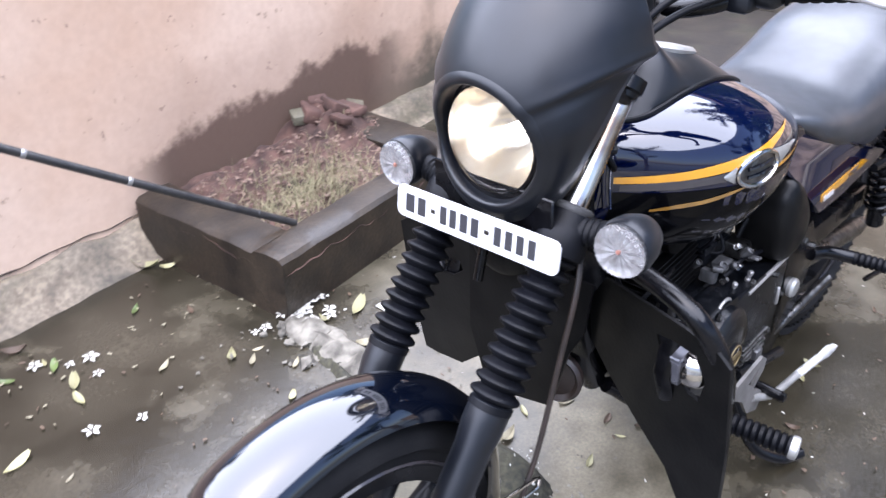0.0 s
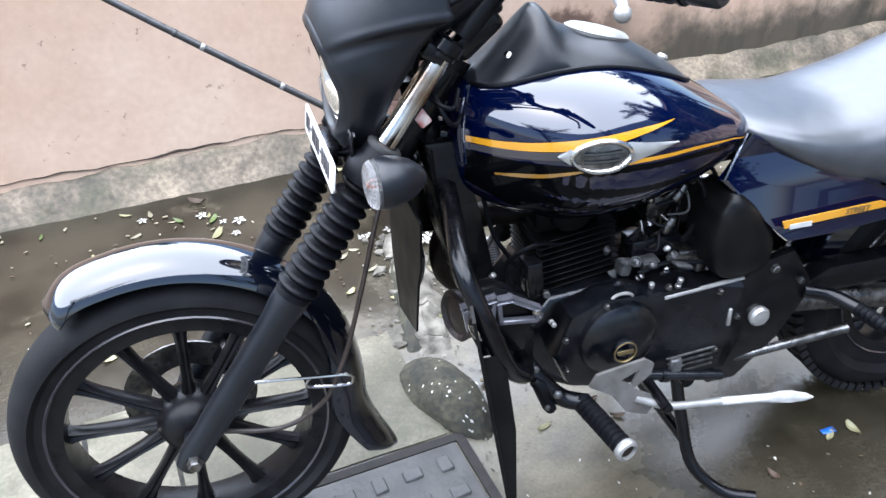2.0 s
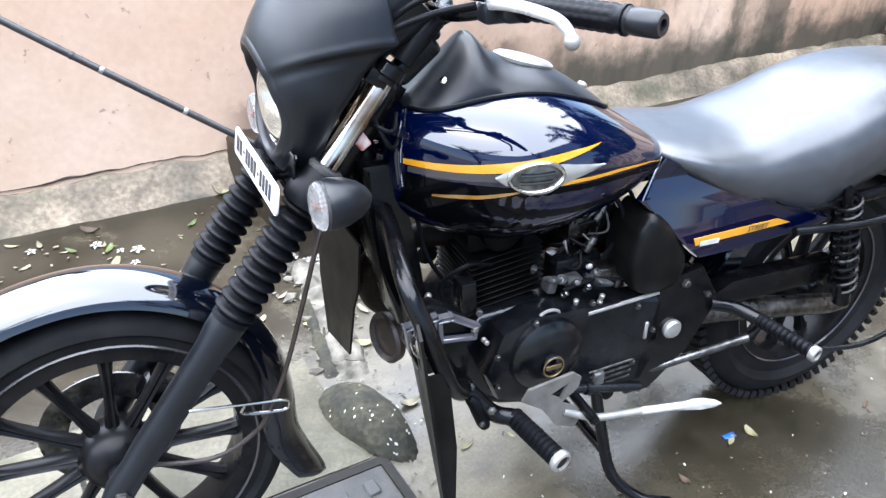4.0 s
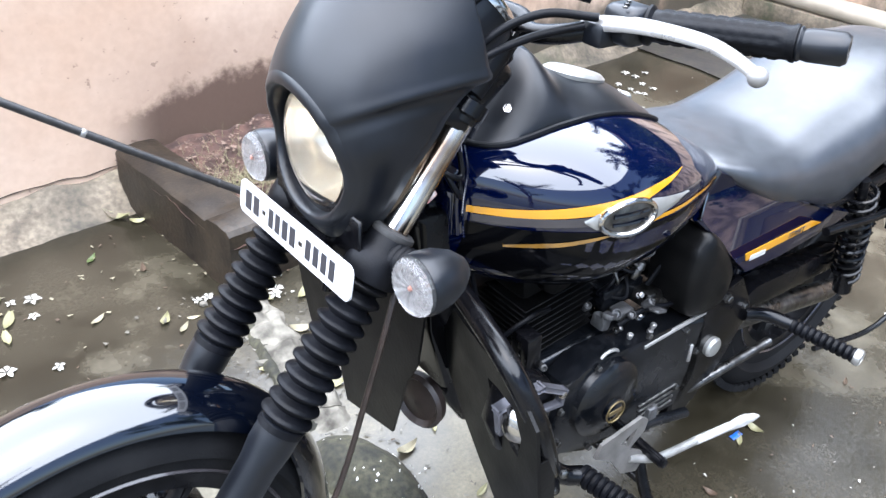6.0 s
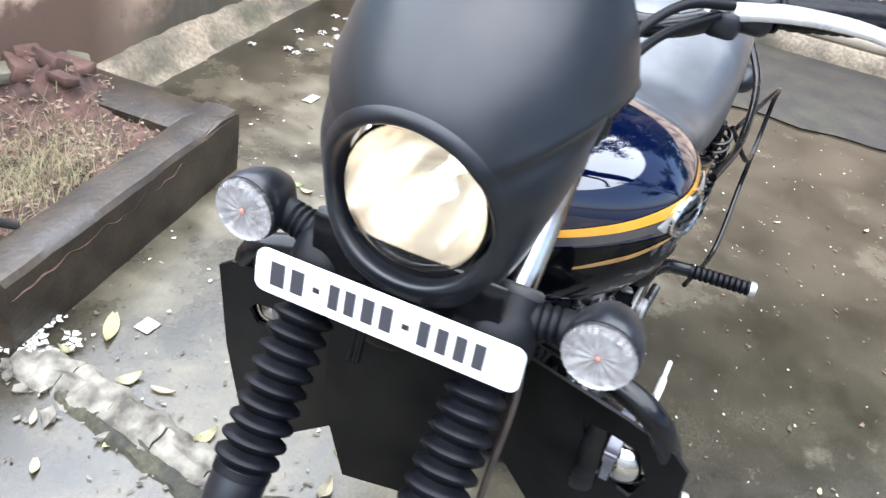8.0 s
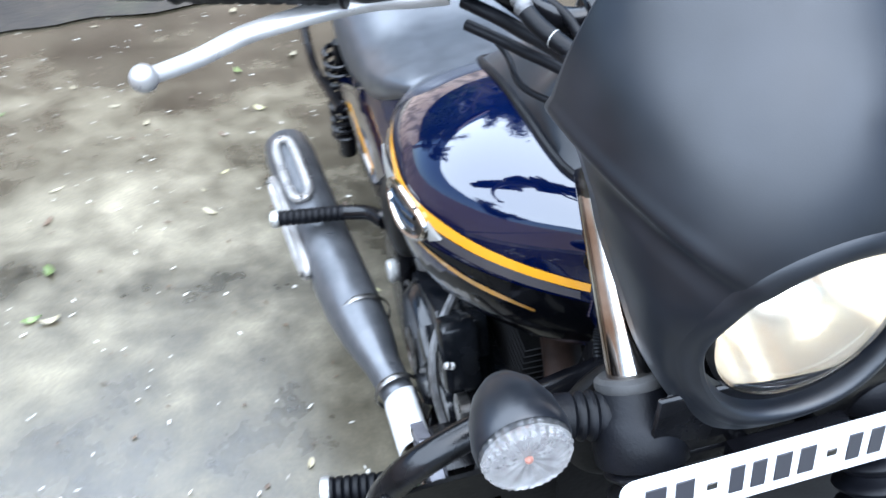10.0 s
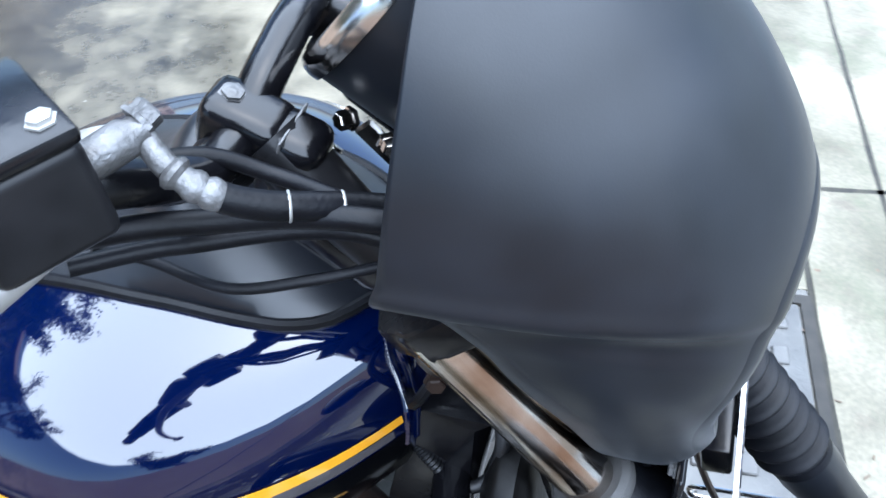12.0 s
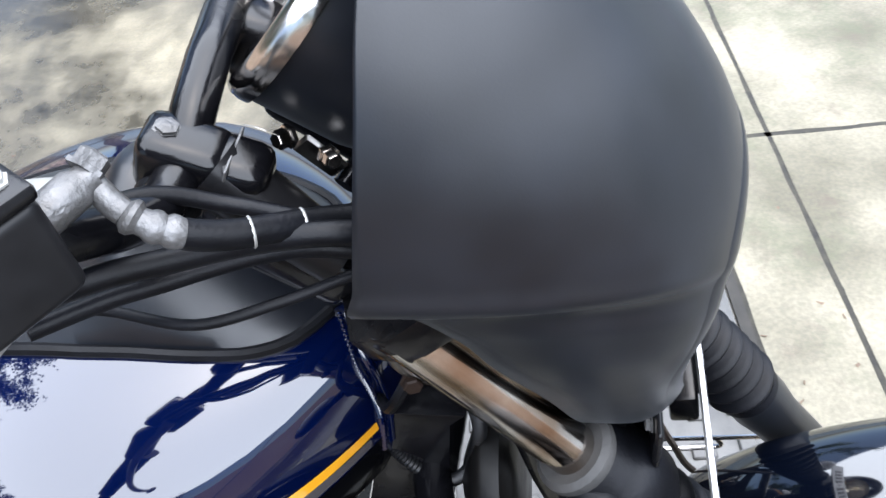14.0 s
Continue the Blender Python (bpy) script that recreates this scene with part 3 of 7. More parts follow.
def cowl_pt(z, u, off=0.0):
    """u from -1 (right rear edge) round the nose to 1 (left rear edge)."""
    a = u * math.pi / 2
    zq = min(1.2, z + 0.060 * math.cos(a) ** 2)      # the crease dips towards the nose
    _, xc, _, wc = table(COWL, zq)
    _, xs, _, ws = table(COWL_SOFT, zq)
    _, xr, xf, w = table(COWL_SOFT, z)
    f = 0.80 + 0.20 * math.sin(a) ** 2              # the crease softens towards the nose
    xr, w = xr + (xc - xs) * f, w + (wc - ws) * f
    k = max(0, min(1, (z - 0.90) / 0.21))
    k = k * k * (3 - 2 * k)           # flat-nosed round the lamp, domed above it
    return V(xr + (xf - xr + off) * max(0, math.cos(a)) ** (0.45 + 0.70 * k), math.copysign(abs(math.sin(a)) ** (0.94 + 0.10 * k), u) * (w + off), z)


bm = BM()
nz_, nu_ = 130, 110
grid = [[bm.verts.new(cowl_pt(1.2019 - 0.4117 * i / nz_, -1 + 2 * k / nu_)) for k in range(nu_ + 1)] for i in range(nz_ + 1)]
for i in range(nz_):
    for k in range(nu_):
        bm.faces.new((grid[i][k], grid[i][k + 1], grid[i + 1][k + 1], grid[i + 1][k]))
RH = 0.084
inside = lambda p: math.hypot(p.y, p.z - HL.z) < RH + 0.004 and p.x > 1.11
kill = [f for f in bm.faces if sum(inside(v.co) for v in f.verts) >= 1]
bmesh.ops.delete(bm, geom=kill, context="FACES")
cowl = part("headlight_cowl", bm, MATTE, BIKE, "matte black headlight cowl")
md = cowl.modifiers.new("thick", "SOLIDIFY")
md.thickness, md.offset = 0.004, -1

# rounded rim round the headlight's hole, with its short tunnel
def nose_x(y, z):
    lo, hi = 0.0, 1.0
    for _ in range(24):
        mid = (lo + hi) / 2
        if cowl_pt(z, mid).y < abs(y):
            lo = mid
        else:
            hi = mid
    return cowl_pt(z, lo).x


bm = BM()
rings = []
for k in range(96):
    a = 2 * math.pi * k / 96
    row = []
    for r, dx in ((RH + 0.016, -0.0012), (RH + 0.014, 0.0006), (RH + 0.008, 0.0012), (RH + 0.003, 0.0010), (RH, -0.001), (RH - 0.0018, -0.004), (RH - 0.003, -0.012), (RH - 0.0035, -0.03)):
        y, z = r * math.cos(a), HL.z + r * math.sin(a)
        row.append(V(nose_x(y, z) + dx, y, z))
    rings.append(row)
skin(bm, rings + [rings[0]], False, False, False)
bmesh.ops.remove_doubles(bm, verts=bm.verts, dist=0.00005)
part("cowl_rim", bm, MATTE, cowl)
# headlight
LENSG = bpy.data.materials.new("clear_glass")
LENSG.use_nodes = True
g = LENSG.node_tree.nodes["Principled BSDF"]
g.inputs["Transmission Weight"].default_value, g.inputs["Roughness"].default_value, g.inputs["IOR"].default_value = 1.0, 0.03, 1.15
INDLENS = mat("ribbed_clear_lens", (0.684, 0.684, 0.684), (0.648, 0.648, 0.648), 40, 0.12)
ig = INDLENS.node_tree.nodes["Principled BSDF"]
ig.inputs["Transmission Weight"].default_value, ig.inputs["IOR"].default_value = 0.97, 1.35
REFLECT = mat("lit_reflector", (0.634, 0.576, 0.475), (0.446, 0.374, 0.274), 14, 0.16, metal=0.9, emit=0.036)
BULB = mat("headlight_bulb", (1.0, 0.93, 0.78), None, 10, 0.4, emit=0.87)
BOWL = mat("silvered_bowl", (0.317, 0.31, 0.31), (0.202, 0.194, 0.194), 90, 0.24, metal=0.7)
ORANGE = mat("orange_bulb", (0.23, 0.0864, 0.0576), None, 10, 0.3)

fm = Matrix.Translation((1.063, 0, HL.z)) @ Matrix.Diagonal((1, 0.87, 0.87, 1)) @ axis_m((0, 0, 0), (1, 0, 0.0))
bm = BM()
lathe(bm, [(0.001, -0.001), (0.012, 0.0), (0.04, 0.012), (0.066, 0.042), (0.078, 0.078), (0.083, 0.084)], fm, 48, False)
head = part("headlight", bm, REFLECT, BIKE, "round headlight, switched on, warm white")
bm = BM()
lathe(bm, [(0.008, 0.0), (0.010, 0.035), (0.011, 0.05), (0.006, 0.056)], fm, 16)
part("bulb", bm, BULB, head)
bm = BM()
prof = [(0.0835, 0.082), (0.080, 0.088), (0.066, 0.096), (0.045, 0.102), (0.02, 0.105), (0.001, 0.1055)]
lathe(bm, prof, fm, 64, False)
ob = part("lens", bm, LENSG, head, "clear fluted glass lens")
ob.visible_shadow = False
bm = BM()
lathe(bm, [(0.082, 0.072), (0.0865, 0.074), (0.0875, 0.086), (0.0835, 0.090), (0.081, 0.084)], fm, 64, False)
part("bezel", bm, CHROME, head, "thin chrome bezel")

# number plate with illegible bars
PC = V(1.184, 0, 0.802)
pm = Matrix.Translation(PC) @ Matrix.Rotation(radians(-8), 4, "Y") @ Matrix.Rotation(radians(1.5), 4, "X")
bm = BM()
outl = []
for sy, sz, a0 in ((1, 1, 0), (-1, 1, 90), (-1, -1, 180), (1, -1, 270)):
    for k in range(5):
        a = radians(a0 + 22.5 * k)
        outl.append((sy * (0.1445 - 0.011) + 0.011 * math.cos(a), sz * (0.0235 - 0.011) + 0.011 * math.sin(a)))
prism(bm, outl, 0.0, 0.003, 0, lambda y, z, x: pm @ V(x, y, z))
plate = part("number_plate", bm, PLATEW, BIKE, "white number plate with dark bars")
cells = [(0.118, 0.020), (0.095, 0.018), (0.073, 0.008), (0.053, 0.014), (0.035, 0.014), (0.015, 0.016), (-0.005, 0.016), (-0.026, 0.008), (-0.045, 0.014), (-0.064, 0.014), (-0.083, 0.014), (-0.102, 0.014)]
for y, w in cells:
    bm = BM()
    small = w < 0.01
    box(bm, (0.0036, -y, 0), (0.0012, w * (1 if small else 0.82), 0.006 if small else 0.026), pm, 0.0003, 1)
    part("bar", bm, STEEL if small else INK, plate)
bm = BM()
box(bm, (-0.012, 0, 0.0), (0.02, 0.10, 0.03), pm, 0.003)
tube(bm, [pm @ V(-0.005, 0.03, 0), V(1.12, 0.03, 0.79)], 0.008)
tube(bm, [pm @ V(-0.005, -0.03, 0), V(1.12, -0.03, 0.79)], 0.008)
box(bm, (1.148, 0, 0.818), (0.005, 0.21, 0.085), None, 0.002, 1)
box(bm, (1.115, 0, 0.790), (0.075, 0.15, 0.010), None, 0.003, 1)
pb = part("plate_bracket", bm, FRAMEBLACK, BIKE)
bolts(pb, OXIDE, [((1.145, y, z), (-1, 0, 0), 0.005, 0.004) for y, z in ((-0.09, 0.85), (-0.095, 0.80), (0.09, 0.85), (0.095, 0.80))])


def indicator(c, d, stalk_from):
    """Bullet turn signal whose lens faces d."""
    m = axis_m(c, d) @ Matrix.Scale(0.88, 4)
    bm = BM()
    lathe(bm, [(0.0415, 0.0), (0.043, -0.004), (0.0435, -0.014), (0.040, -0.036), (0.031, -0.058), (0.018, -0.074), (0.006, -0.081)], m, 36)
    body = part("turn_signal", bm, MATTE, BIKE, "black bullet turn signal with clear lens")
    bm = BM()
    seg = 60
    rings = []
    for r, h in ((0.0410, 0.0), (0.0405, 0.008), (0.036, 0.015), (0.027, 0.019), (0.014, 0.021), (0.002, 0.0215)):
        rings.append([m @ V((r - (0.0016 if k % 2 else 0) * (r > 0.02)) * math.cos(2 * math.pi * k / seg), (r - (0.0016 if k % 2 else 0) * (r > 0.02)) * math.sin(2 * math.pi * k / seg), h) for k in range(seg)])
    skin(bm, rings, False, True)
    ob = part("lens", bm, INDLENS, body, "clear ribbed lens", smooth=False)
    ob.visible_shadow = False
    bm = BM()
    bmesh.ops.create_icosphere(bm, subdivisions=2, radius=0.0036, matrix=m @ Matrix.Translation((0, 0, 0.004)))
    part("bulb", bm, ORANGE, body, "orange bulb")
    bm = BM()
    rings = []
    for r, h in ((0.0405, 0.0055), (0.033, 0.0030), (0.024, 0.0014), (0.014, 0.0008), (0.002, 0.0008)):
        rings.append([m @ V(r * math.cos(2 * math.pi * k / 28), r * math.sin(2 * math.pi * k / 28), h + (0.0009 if k % 2 and r > 0.01 else 0)) for k in range(28)])
    skin(bm, rings, False, True)
    part("reflector", bm, BOWL, body, "faceted silvery reflector bowl", smooth=False)
    bm = BM()
    q = Vector(c) - Vector(d) * 0.028
    p = Vector(stalk_from)
    n = 28
    pts = [p.lerp(q, k / n) for k in range(n + 1)]
    tube(bm, pts, [0.021 - (0.003 if (3 < k < 15 and k % 3 == 0) else 0) - 0.004 * k / n for k in range(n + 1)], 18, True, 0.8)
    part("stalk", bm, RUBBER, body, "ribbed rubber stalk")
    return body


for s in (1, -1):
    indicator((1.132, 0.198 * s, 0.819), (1, 0.03 * s, -0.02), AX + FD * 0.618 + V(0, 0.115 * s, 0))
    indicator((-0.44, 0.16 * s, 0.62), (-1, 0, 0), (-0.40, 0.06 * s, 0.62))

# tank console, bead, filler
CON = [(0.945, 0.030, 0.890), (0.925, 0.058, 0.904), (0.90, 0.074, 0.926), (0.872, 0.081, 0.953), (0.846, 0.084, 0.981), (0.828, 0.085, 0.995), (0.812, 0.086, 0.986), (0.795, 0.087, 0.967), (0.77, 0.087, 0.953), (0.70, 0.085, 0.936), (0.64, 0.078, 0.909), (0.60, 0.068, 0.885), (0.57, 0.056, 0.866), (0.552, 0.036, 0.852)]


def console_edge(x, s, off=0.0015):
    """Where the console meets the tank."""
    y = table(CON, x)[1]
    return tank_pt(x, math.asin(min(1, y / table(TANK, x)[1]) ** 1.25) * s, off)


bm = BM()
rings = []
for i in range(46):
    x = 0.9449 - 0.3925 * i / 45
    _, w, zt = table(CON, x)
    ze = console_edge(x, 1).z
    sec = [V(x, -w * 0.97, ze - 0.03)]
    for k in range(25):
        b = -1 + 2 * k / 24
        sec.append(V(x, b * w, ze + (zt - ze) * (1 - abs(b) ** 1.75) ** 0.85))
    sec.append(V(x, w * 0.97, ze - 0.03))
    rings.append(sec)
skin(bm, rings)
con = part("tank_console", bm, MATTE, BIKE, "matte black console over the tank top")
for s in (1, -1):
    bm = BM()
    tube(bm, [console_edge(0.940 - 0.388 * k / 40, s) for k in range(41)], 0.0045, 8)
    part("rubber_bead", bm, RUBBER, con)
    if s > 0:
        part("screw", bolt(BM(), (0.885, 0.050, 0.932), (0.5, 0.7, 0.6), 0.005, 0.003), CHROME, con)
bm = BM()
lathe(bm, [(0.040, -0.01), (0.042, 0.004), (0.036, 0.010), (0.012, 0.012), (0.001, 0.012)], axis_m((0.712, 0, 0.934), (-0.28, 0, 1)) @ Matrix.Diagonal((0.85, 1.42, 0.8, 1)), 40)
part("filler_cap", bm, SILVER, con, "oval silver filler cap")
bm = BM()
lathe(bm, [(0.009, -0.006), (0.010, 0.003), (0.007, 0.007), (0.001, 0.008)], axis_m((0.585, 0, 0.876), (-0.5, 0, 1)), 16)
part("screw", bm, SILVER, con)


def side_angle(x, z):
    """Angle on the tank's skin at height z."""
    _, w, zt, zm, zb = table(TANK, x)
    if z >= zm:
        return math.acos(max(0, min(1, ((z - zm) / (zt - zm)))) ** (1 / 0.85))
    return math.pi - math.acos(max(0, min(1, ((zm - z) / (zm - zb)))) ** (1 / 0.75))


def stripe(x0, x1, ztop, zbot, material, name, s, off=0.0012, n=48):
    """A decal strip on the tank between two height curves over x."""
    bm = BM()
    rows = []
    for i in range(n + 1):
        x = x0 + (x1 - x0) * i / n
        t = i / n
        low = 0.0 if s > 0 else 0.010
        a, b = side_angle(x, ztop(t) - low), side_angle(x, zbot(t) - low)
        rows.append([bm.verts.new(tank_pt(x, s * (a + (b - a) * k / 4), off)) for k in range(5)])
    for p, q in zip(rows, rows[1:]):
        for k in range(4):
            bm.faces.new((p[k], p[k + 1], q[k + 1], q[k]))
    return part(name, bm, material, TANKOB)


DARKGOLD = mat("dim_gold_stripe", (0.115, 0.0612, 0.0144), (0.187, 0.0936, 0.0144), 30, 0.14, coat=1.0)


def curve(*v):
    """A smooth curve of t through even values."""
    p = [V(k, y, 0) for k, y in enumerate(v)]
    q = spline(p, 12)
    return lambda t: q[min(len(q) - 1, int(round(t * (len(q) - 1))))].y


for s in (1, -1):
    stripe(0.962, 0.66, curve(0.817, 0.829, 0.841, 0.846, 0.847), curve(0.807, 0.8155, 0.826, 0.836, 0.8465), GOLD, "gold_stripe", s)
    stripe(0.957, 0.80, curve(0.806, 0.812, 0.8155, 0.821, 0.828), curve(0.796, 0.799, 0.803, 0.807, 0.815), GREYSTRIPE, "grey_stripe", s)
    stripe(0.928, 0.815, curve(0.767, 0.775, 0.780, 0.787, 0.793), curve(0.763, 0.768, 0.773, 0.781, 0.790), DARKGOLD, "gold_stripe", s)
    stripe(0.755, 0.478, curve(0.803, 0.802, 0.799, 0.788, 0.772), curve(0.796, 0.796, 0.794, 0.785, 0.771), GOLD, "gold_stripe", s)
    # lower part of the tank in gloss black
    stripe(0.962, 0.47, curve(0.793, 0.797, 0.792, 0.786, 0.766), curve(0.735, 0.680, 0.672, 0.700, 0.748), LOWERM, "lower_panel", s, 0.0008)
    bm = BM()
    def emblem(u, v, off, s=s):
        x = 0.791 - u
        z = (0.814 if s > 0 else 0.806) + v + 0.02 * u
        return tank_pt(x, s * side_angle(x, z), off)
    ring = []
    for k in range(49):
        a = 2 * math.pi * k / 48
        ring.append(emblem(0.044 * math.cos(a), 0.0225 * math.sin(a), 0.004))
    tube(bm, ring, 0.0042, 8, False)
    em = part("emblem", bm, CHROME, TANKOB, "oval chrome tank emblem")
    bm = BM()
    rows = []
    for u in (-0.062, -0.055, -0.046, 0.046, 0.07, 0.10, 0.13):
        h = {-0.062: 0.001, -0.055: 0.006, -0.046: 0.012, 0.046: 0.016, 0.07: 0.011, 0.10: 0.006, 0.13: 0.001}[u]
        rows.append([bm.verts.new(emblem(u, h * k, 0.0045 if abs(k) < 1 else 0.002)) for k in (1, 0, -1)])
    for p, q in zip(rows, rows[1:]):
        for k in range(2):
            bm.faces.new((p[k], p[k + 1], q[k + 1], q[k]))
    part("emblem_wing", bm, SILVER, em, "brushed grey emblem wing")
    bm = BM()
    rows = []
    for i in range(9):
        b = -1 + i / 4
        rows.append([bm.verts.new(emblem(0.043 * b, 0.021 * math.sqrt(max(0, 1 - b * b)) * k, 0.0032)) for k in (1, 0.3, -0.3, -1)])
    for p, q in zip(rows, rows[1:]):
        for k in range(3):
            bm.faces.new((p[k], p[k + 1], q[k + 1], q[k]))
    part("emblem_plate", bm, STEEL, em)
    for v in (-0.006, 0.006):
        bm = BM()
        tube(bm, [emblem(u, v, 0.0042) for u in (-0.028, -0.01, 0.01, 0.028)], 0.0032, 6)
        part("emblem_bar", bm, GLOSSBLACK, em)

# front seam of the tank: a rolled blue flange with beaded spot welds along it
for s in (1, -1):
    edge = ((0.948, 0.30), (0.960, 0.8), (0.966, 1.2), (0.968, 1.6), (0.964, 1.95))
    bm = BM()
    tube(bm, spline([tank_pt(x, s * a, -0.0026) for x, a in edge], 6), 0.0042, 10)
    seam = part("tank_seam", bm, BLUE, TANKOB)
    bm = BM()
    pts = spline([tank_pt(x - 0.004, s * a, -0.0004) for x, a in edge], 20)
    tube(bm, pts, [0.0030 if k % 2 else 0.0016 for k in range(len(pts))], 8)
    part("weld_bead", bm, BLUE, seam)

# side panels under the seat
for s in (1, -1):
    bm = BM()
    outline = [(0.47, 0.770), (0.535, 0.702), (0.50, 0.672), (0.43, 0.603), (0.40, 0.575), (0.30, 0.580), (0.10, 0.592), (0.07, 0.605), (0.22, 0.655), (0.36, 0.715)]
    prism(bm, outline, 0.135 * s, 0.187 * s, 0.010, lambda x, z, y: V(x, y - s * (0.55 * max(0, z - 0.638) if abs(y) > 0.15 else 0), z))
    pan = part("side_panel", bm, BLUE, BIKE, "blue side panel with gold stripe")
    bm = BM()
    prism(bm, [(0.424, 0.624), (0.417, 0.608), (0.185, 0.617), (0.222, 0.631)], 0.187 * s, 0.1885 * s)
    part("gold_stripe", bm, GOLD, pan)
    bm = BM()
    box(bm, (0.385, 0.1893 * s, 0.6105), (0.045, 0.0012, 0.010), None, 0.0003, 1)
    part("bar", bm, WHITE, pan)
    word = bpy.data.curves.new("word", "FONT")
    word.body, word.size, word.align_x, word.align_y, word.extrude, word.shear = "STREET", 0.0155, "CENTER", "CENTER", 0.0006, 0.25
    word_ob = bpy.data.objects.new("word", word)
    me = bpy.data.meshes.new_from_object(word_ob)
    me.transform(Matrix.Translation((0.27, 0.1888 * s, 0.6205)) @ Matrix.Rotation(radians(180 if s > 0 else 0), 4, "Z") @ Matrix.Rotation(radians(90), 4, "X"))
    bpy.data.objects.remove(word_ob)
    me.materials.append(INK)
    lt = new("lettering", me)
    lt.parent = pan
    bm = BM()
    tube(bm, [(0.53, 0.152 * s, 0.704), (0.505, 0.137 * s, 0.735), (0.475, 0.118 * s, 0.768)], 0.003, 6)
    part("chrome_line", bm, CHROME, pan)
    # airbox cover
    bm = BM()
    ol = spline([V(x, 0, z) for x, z in ((0.536, 0.650), (0.508, 0.682), (0.455, 0.640), (0.415, 0.575), (0.425, 0.515), (0.48, 0.502), (0.525, 0.520), (0.545, 0.585), (0.536, 0.650))], 5)[:-1]
    mid = V(0.485, 0, 0.59)
    skin(bm, [[V(mid.x + (p.x - mid.x) * k, y * s, mid.z + (p.z - mid.z) * k) for p in ol] for k, y in ((1.0, 0.085), (1.0, 0.150), (0.97, 0.164), (0.89, 0.174), (0.72, 0.180), (0.4, 0.183))])
    part("airbox_cover", bm, GUARDM, BIKE)

# frame
bm = BM()
tube(bm, spline([(1.03, 0, 0.90), (0.99, 0, 0.74), (0.95, 0, 0.60), (0.91, 0, 0.44), (0.86, 0, 0.35)], 5), 0.024, 16)
tube(bm, [(1.02, 0, 0.86), (0.70, 0, 0.78), (0.45, 0, 0.74), (0.1, 0, 0.74)], 0.026, 14)
tube(bm, [AX + FD * 0.60 + V(-0.05, 0, -0.03), AX + FD * 0.80 + V(-0.05, 0, -0.03)], 0.034, 18)
for s in (1, -1):
    tube(bm, spline([(0.46, 0.10 * s, 0.74), (0.44, 0.13 * s, 0.60), (0.44, 0.135 * s, 0.45), (0.46, 0.12 * s, 0.27)], 5), 0.022, 14)
    tube(bm, spline([(0.45, 0.12 * s, 0.68), (0.2, 0.15 * s, 0.62), (-0.2, 0.14 * s, 0.62), (-0.40, 0.10 * s, 0.64)], 5), 0.014, 12)
    tube(bm, [(0.99, 0.015 * s, 0.80), (0.80, 0.05 * s, 0.74)], 0.014, 10)
    tube(bm, spline([(0.86, 0.03 * s, 0.35), (0.75, 0.08 * s, 0.27), (0.46, 0.11 * s, 0.26)], 5), 0.015, 12)
part("frame", bm, FRAMEBLACK, BIKE)
for s in (1, -1):
    bm = BM()
    prism(bm, [(0.46, 0.52), (0.36, 0.54), (0.30, 0.45), (0.36, 0.34), (0.44, 0.26), (0.50, 0.26), (0.47, 0.38)], 0.145 * s, 0.165 * s, 0.006)
    fp = part("frame_plate", bm, FRAMEBLACK, BIKE)
    bm = BM()
    lathe(bm, [(0.020, 0), (0.021, 0.008), (0.017, 0.013), (0.001, 0.015)], axis_m((0.416, 0.165 * s, 0.408), (0, s, 0)), 24)
    part("pivot_cap", bm, SILVER, fp, "round silver pivot cap")
    bolts(fp, STEEL, [((0.40, 0.165 * s, 0.51), (0, s, 0), 0.008, 0.008), ((0.335, 0.165 * s, 0.47), (0, s, 0), 0.006, 0.006)])

# engine
bm = BM()
prism(bm, [(0.84, 0.34), (0.78, 0.29), (0.60, 0.26), (0.47, 0.27), (0.44, 0.34), (0.45, 0.45), (0.55, 0.485), (0.70, 0.500), (0.82, 0.495), (0.87, 0.43)], -0.105, 0.105, 0.015)
eng = part("engine", bm, ENGINE, BIKE, "black single-cylinder engine, dusty")
bm = BM()
prism(bm, [(0.83, 0.40), (0.80, 0.335), (0.73, 0.305), (0.62, 0.305), (0.46, 0.28), (0.445, 0.36), (0.44, 0.492), (0.52, 0.494), (0.60, 0.492), (0.66, 0.506), (0.74, 0.510), (0.80, 0.485)], 0.105, 0.165, 0.014)
lathe(bm, [(0.078, 0.0), (0.074, 0.016), (0.062, 0.025), (0.03, 0.029), (0.001, 0.029)], axis_m((0.708, 0.160, 0.425), (0, 1, 0)), 40)
part("engine_cover", bm, ENGINE, eng)
bm = BM()
lathe(bm, [(0.023, 0), (0.0245, 0.004), (0.021, 0.006), (0.001, 0.006)], axis_m((0.705, 0.188, 0.41), (0, 1, 0)), 32)
part("badge", bm, GLOSSBLACK, eng, "round engine badge with gold rim")
bm = BM()
ringp = [V(0.705 + 0.021 * math.cos(a), 0.1945, 0.41 + 0.021 * math.sin(a)) for a in (2 * math.pi * k / 32 for k in range(33))]
tube(bm, ringp, 0.0016, 6, False)
box(bm, (0.705, 0.1945, 0.41), (0.032, 0.002, 0.009), None, 0.0005, 1)
part("badge_ring", bm, mat("dull_gold", (0.144, 0.108, 0.0432), (0.101, 0.072, 0.036), 40, 0.4, metal=0.5), eng)
for k in range(4):
    bm = BM()
    tube(bm, [(0.60 - 0.003 * k, 0.166, 0.345 - 0.013 * k), (0.50, 0.166, 0.352 - 0.013 * k)], 0.0025, 6)
    part("cover_rib", bm, STEEL, eng)
# bright tube laid on for the highlight along the cover's edge
bm = BM()
tube(bm, [(0.622, 0.164, 0.490), (0.462, 0.164, 0.501)], 0.0042, 8)
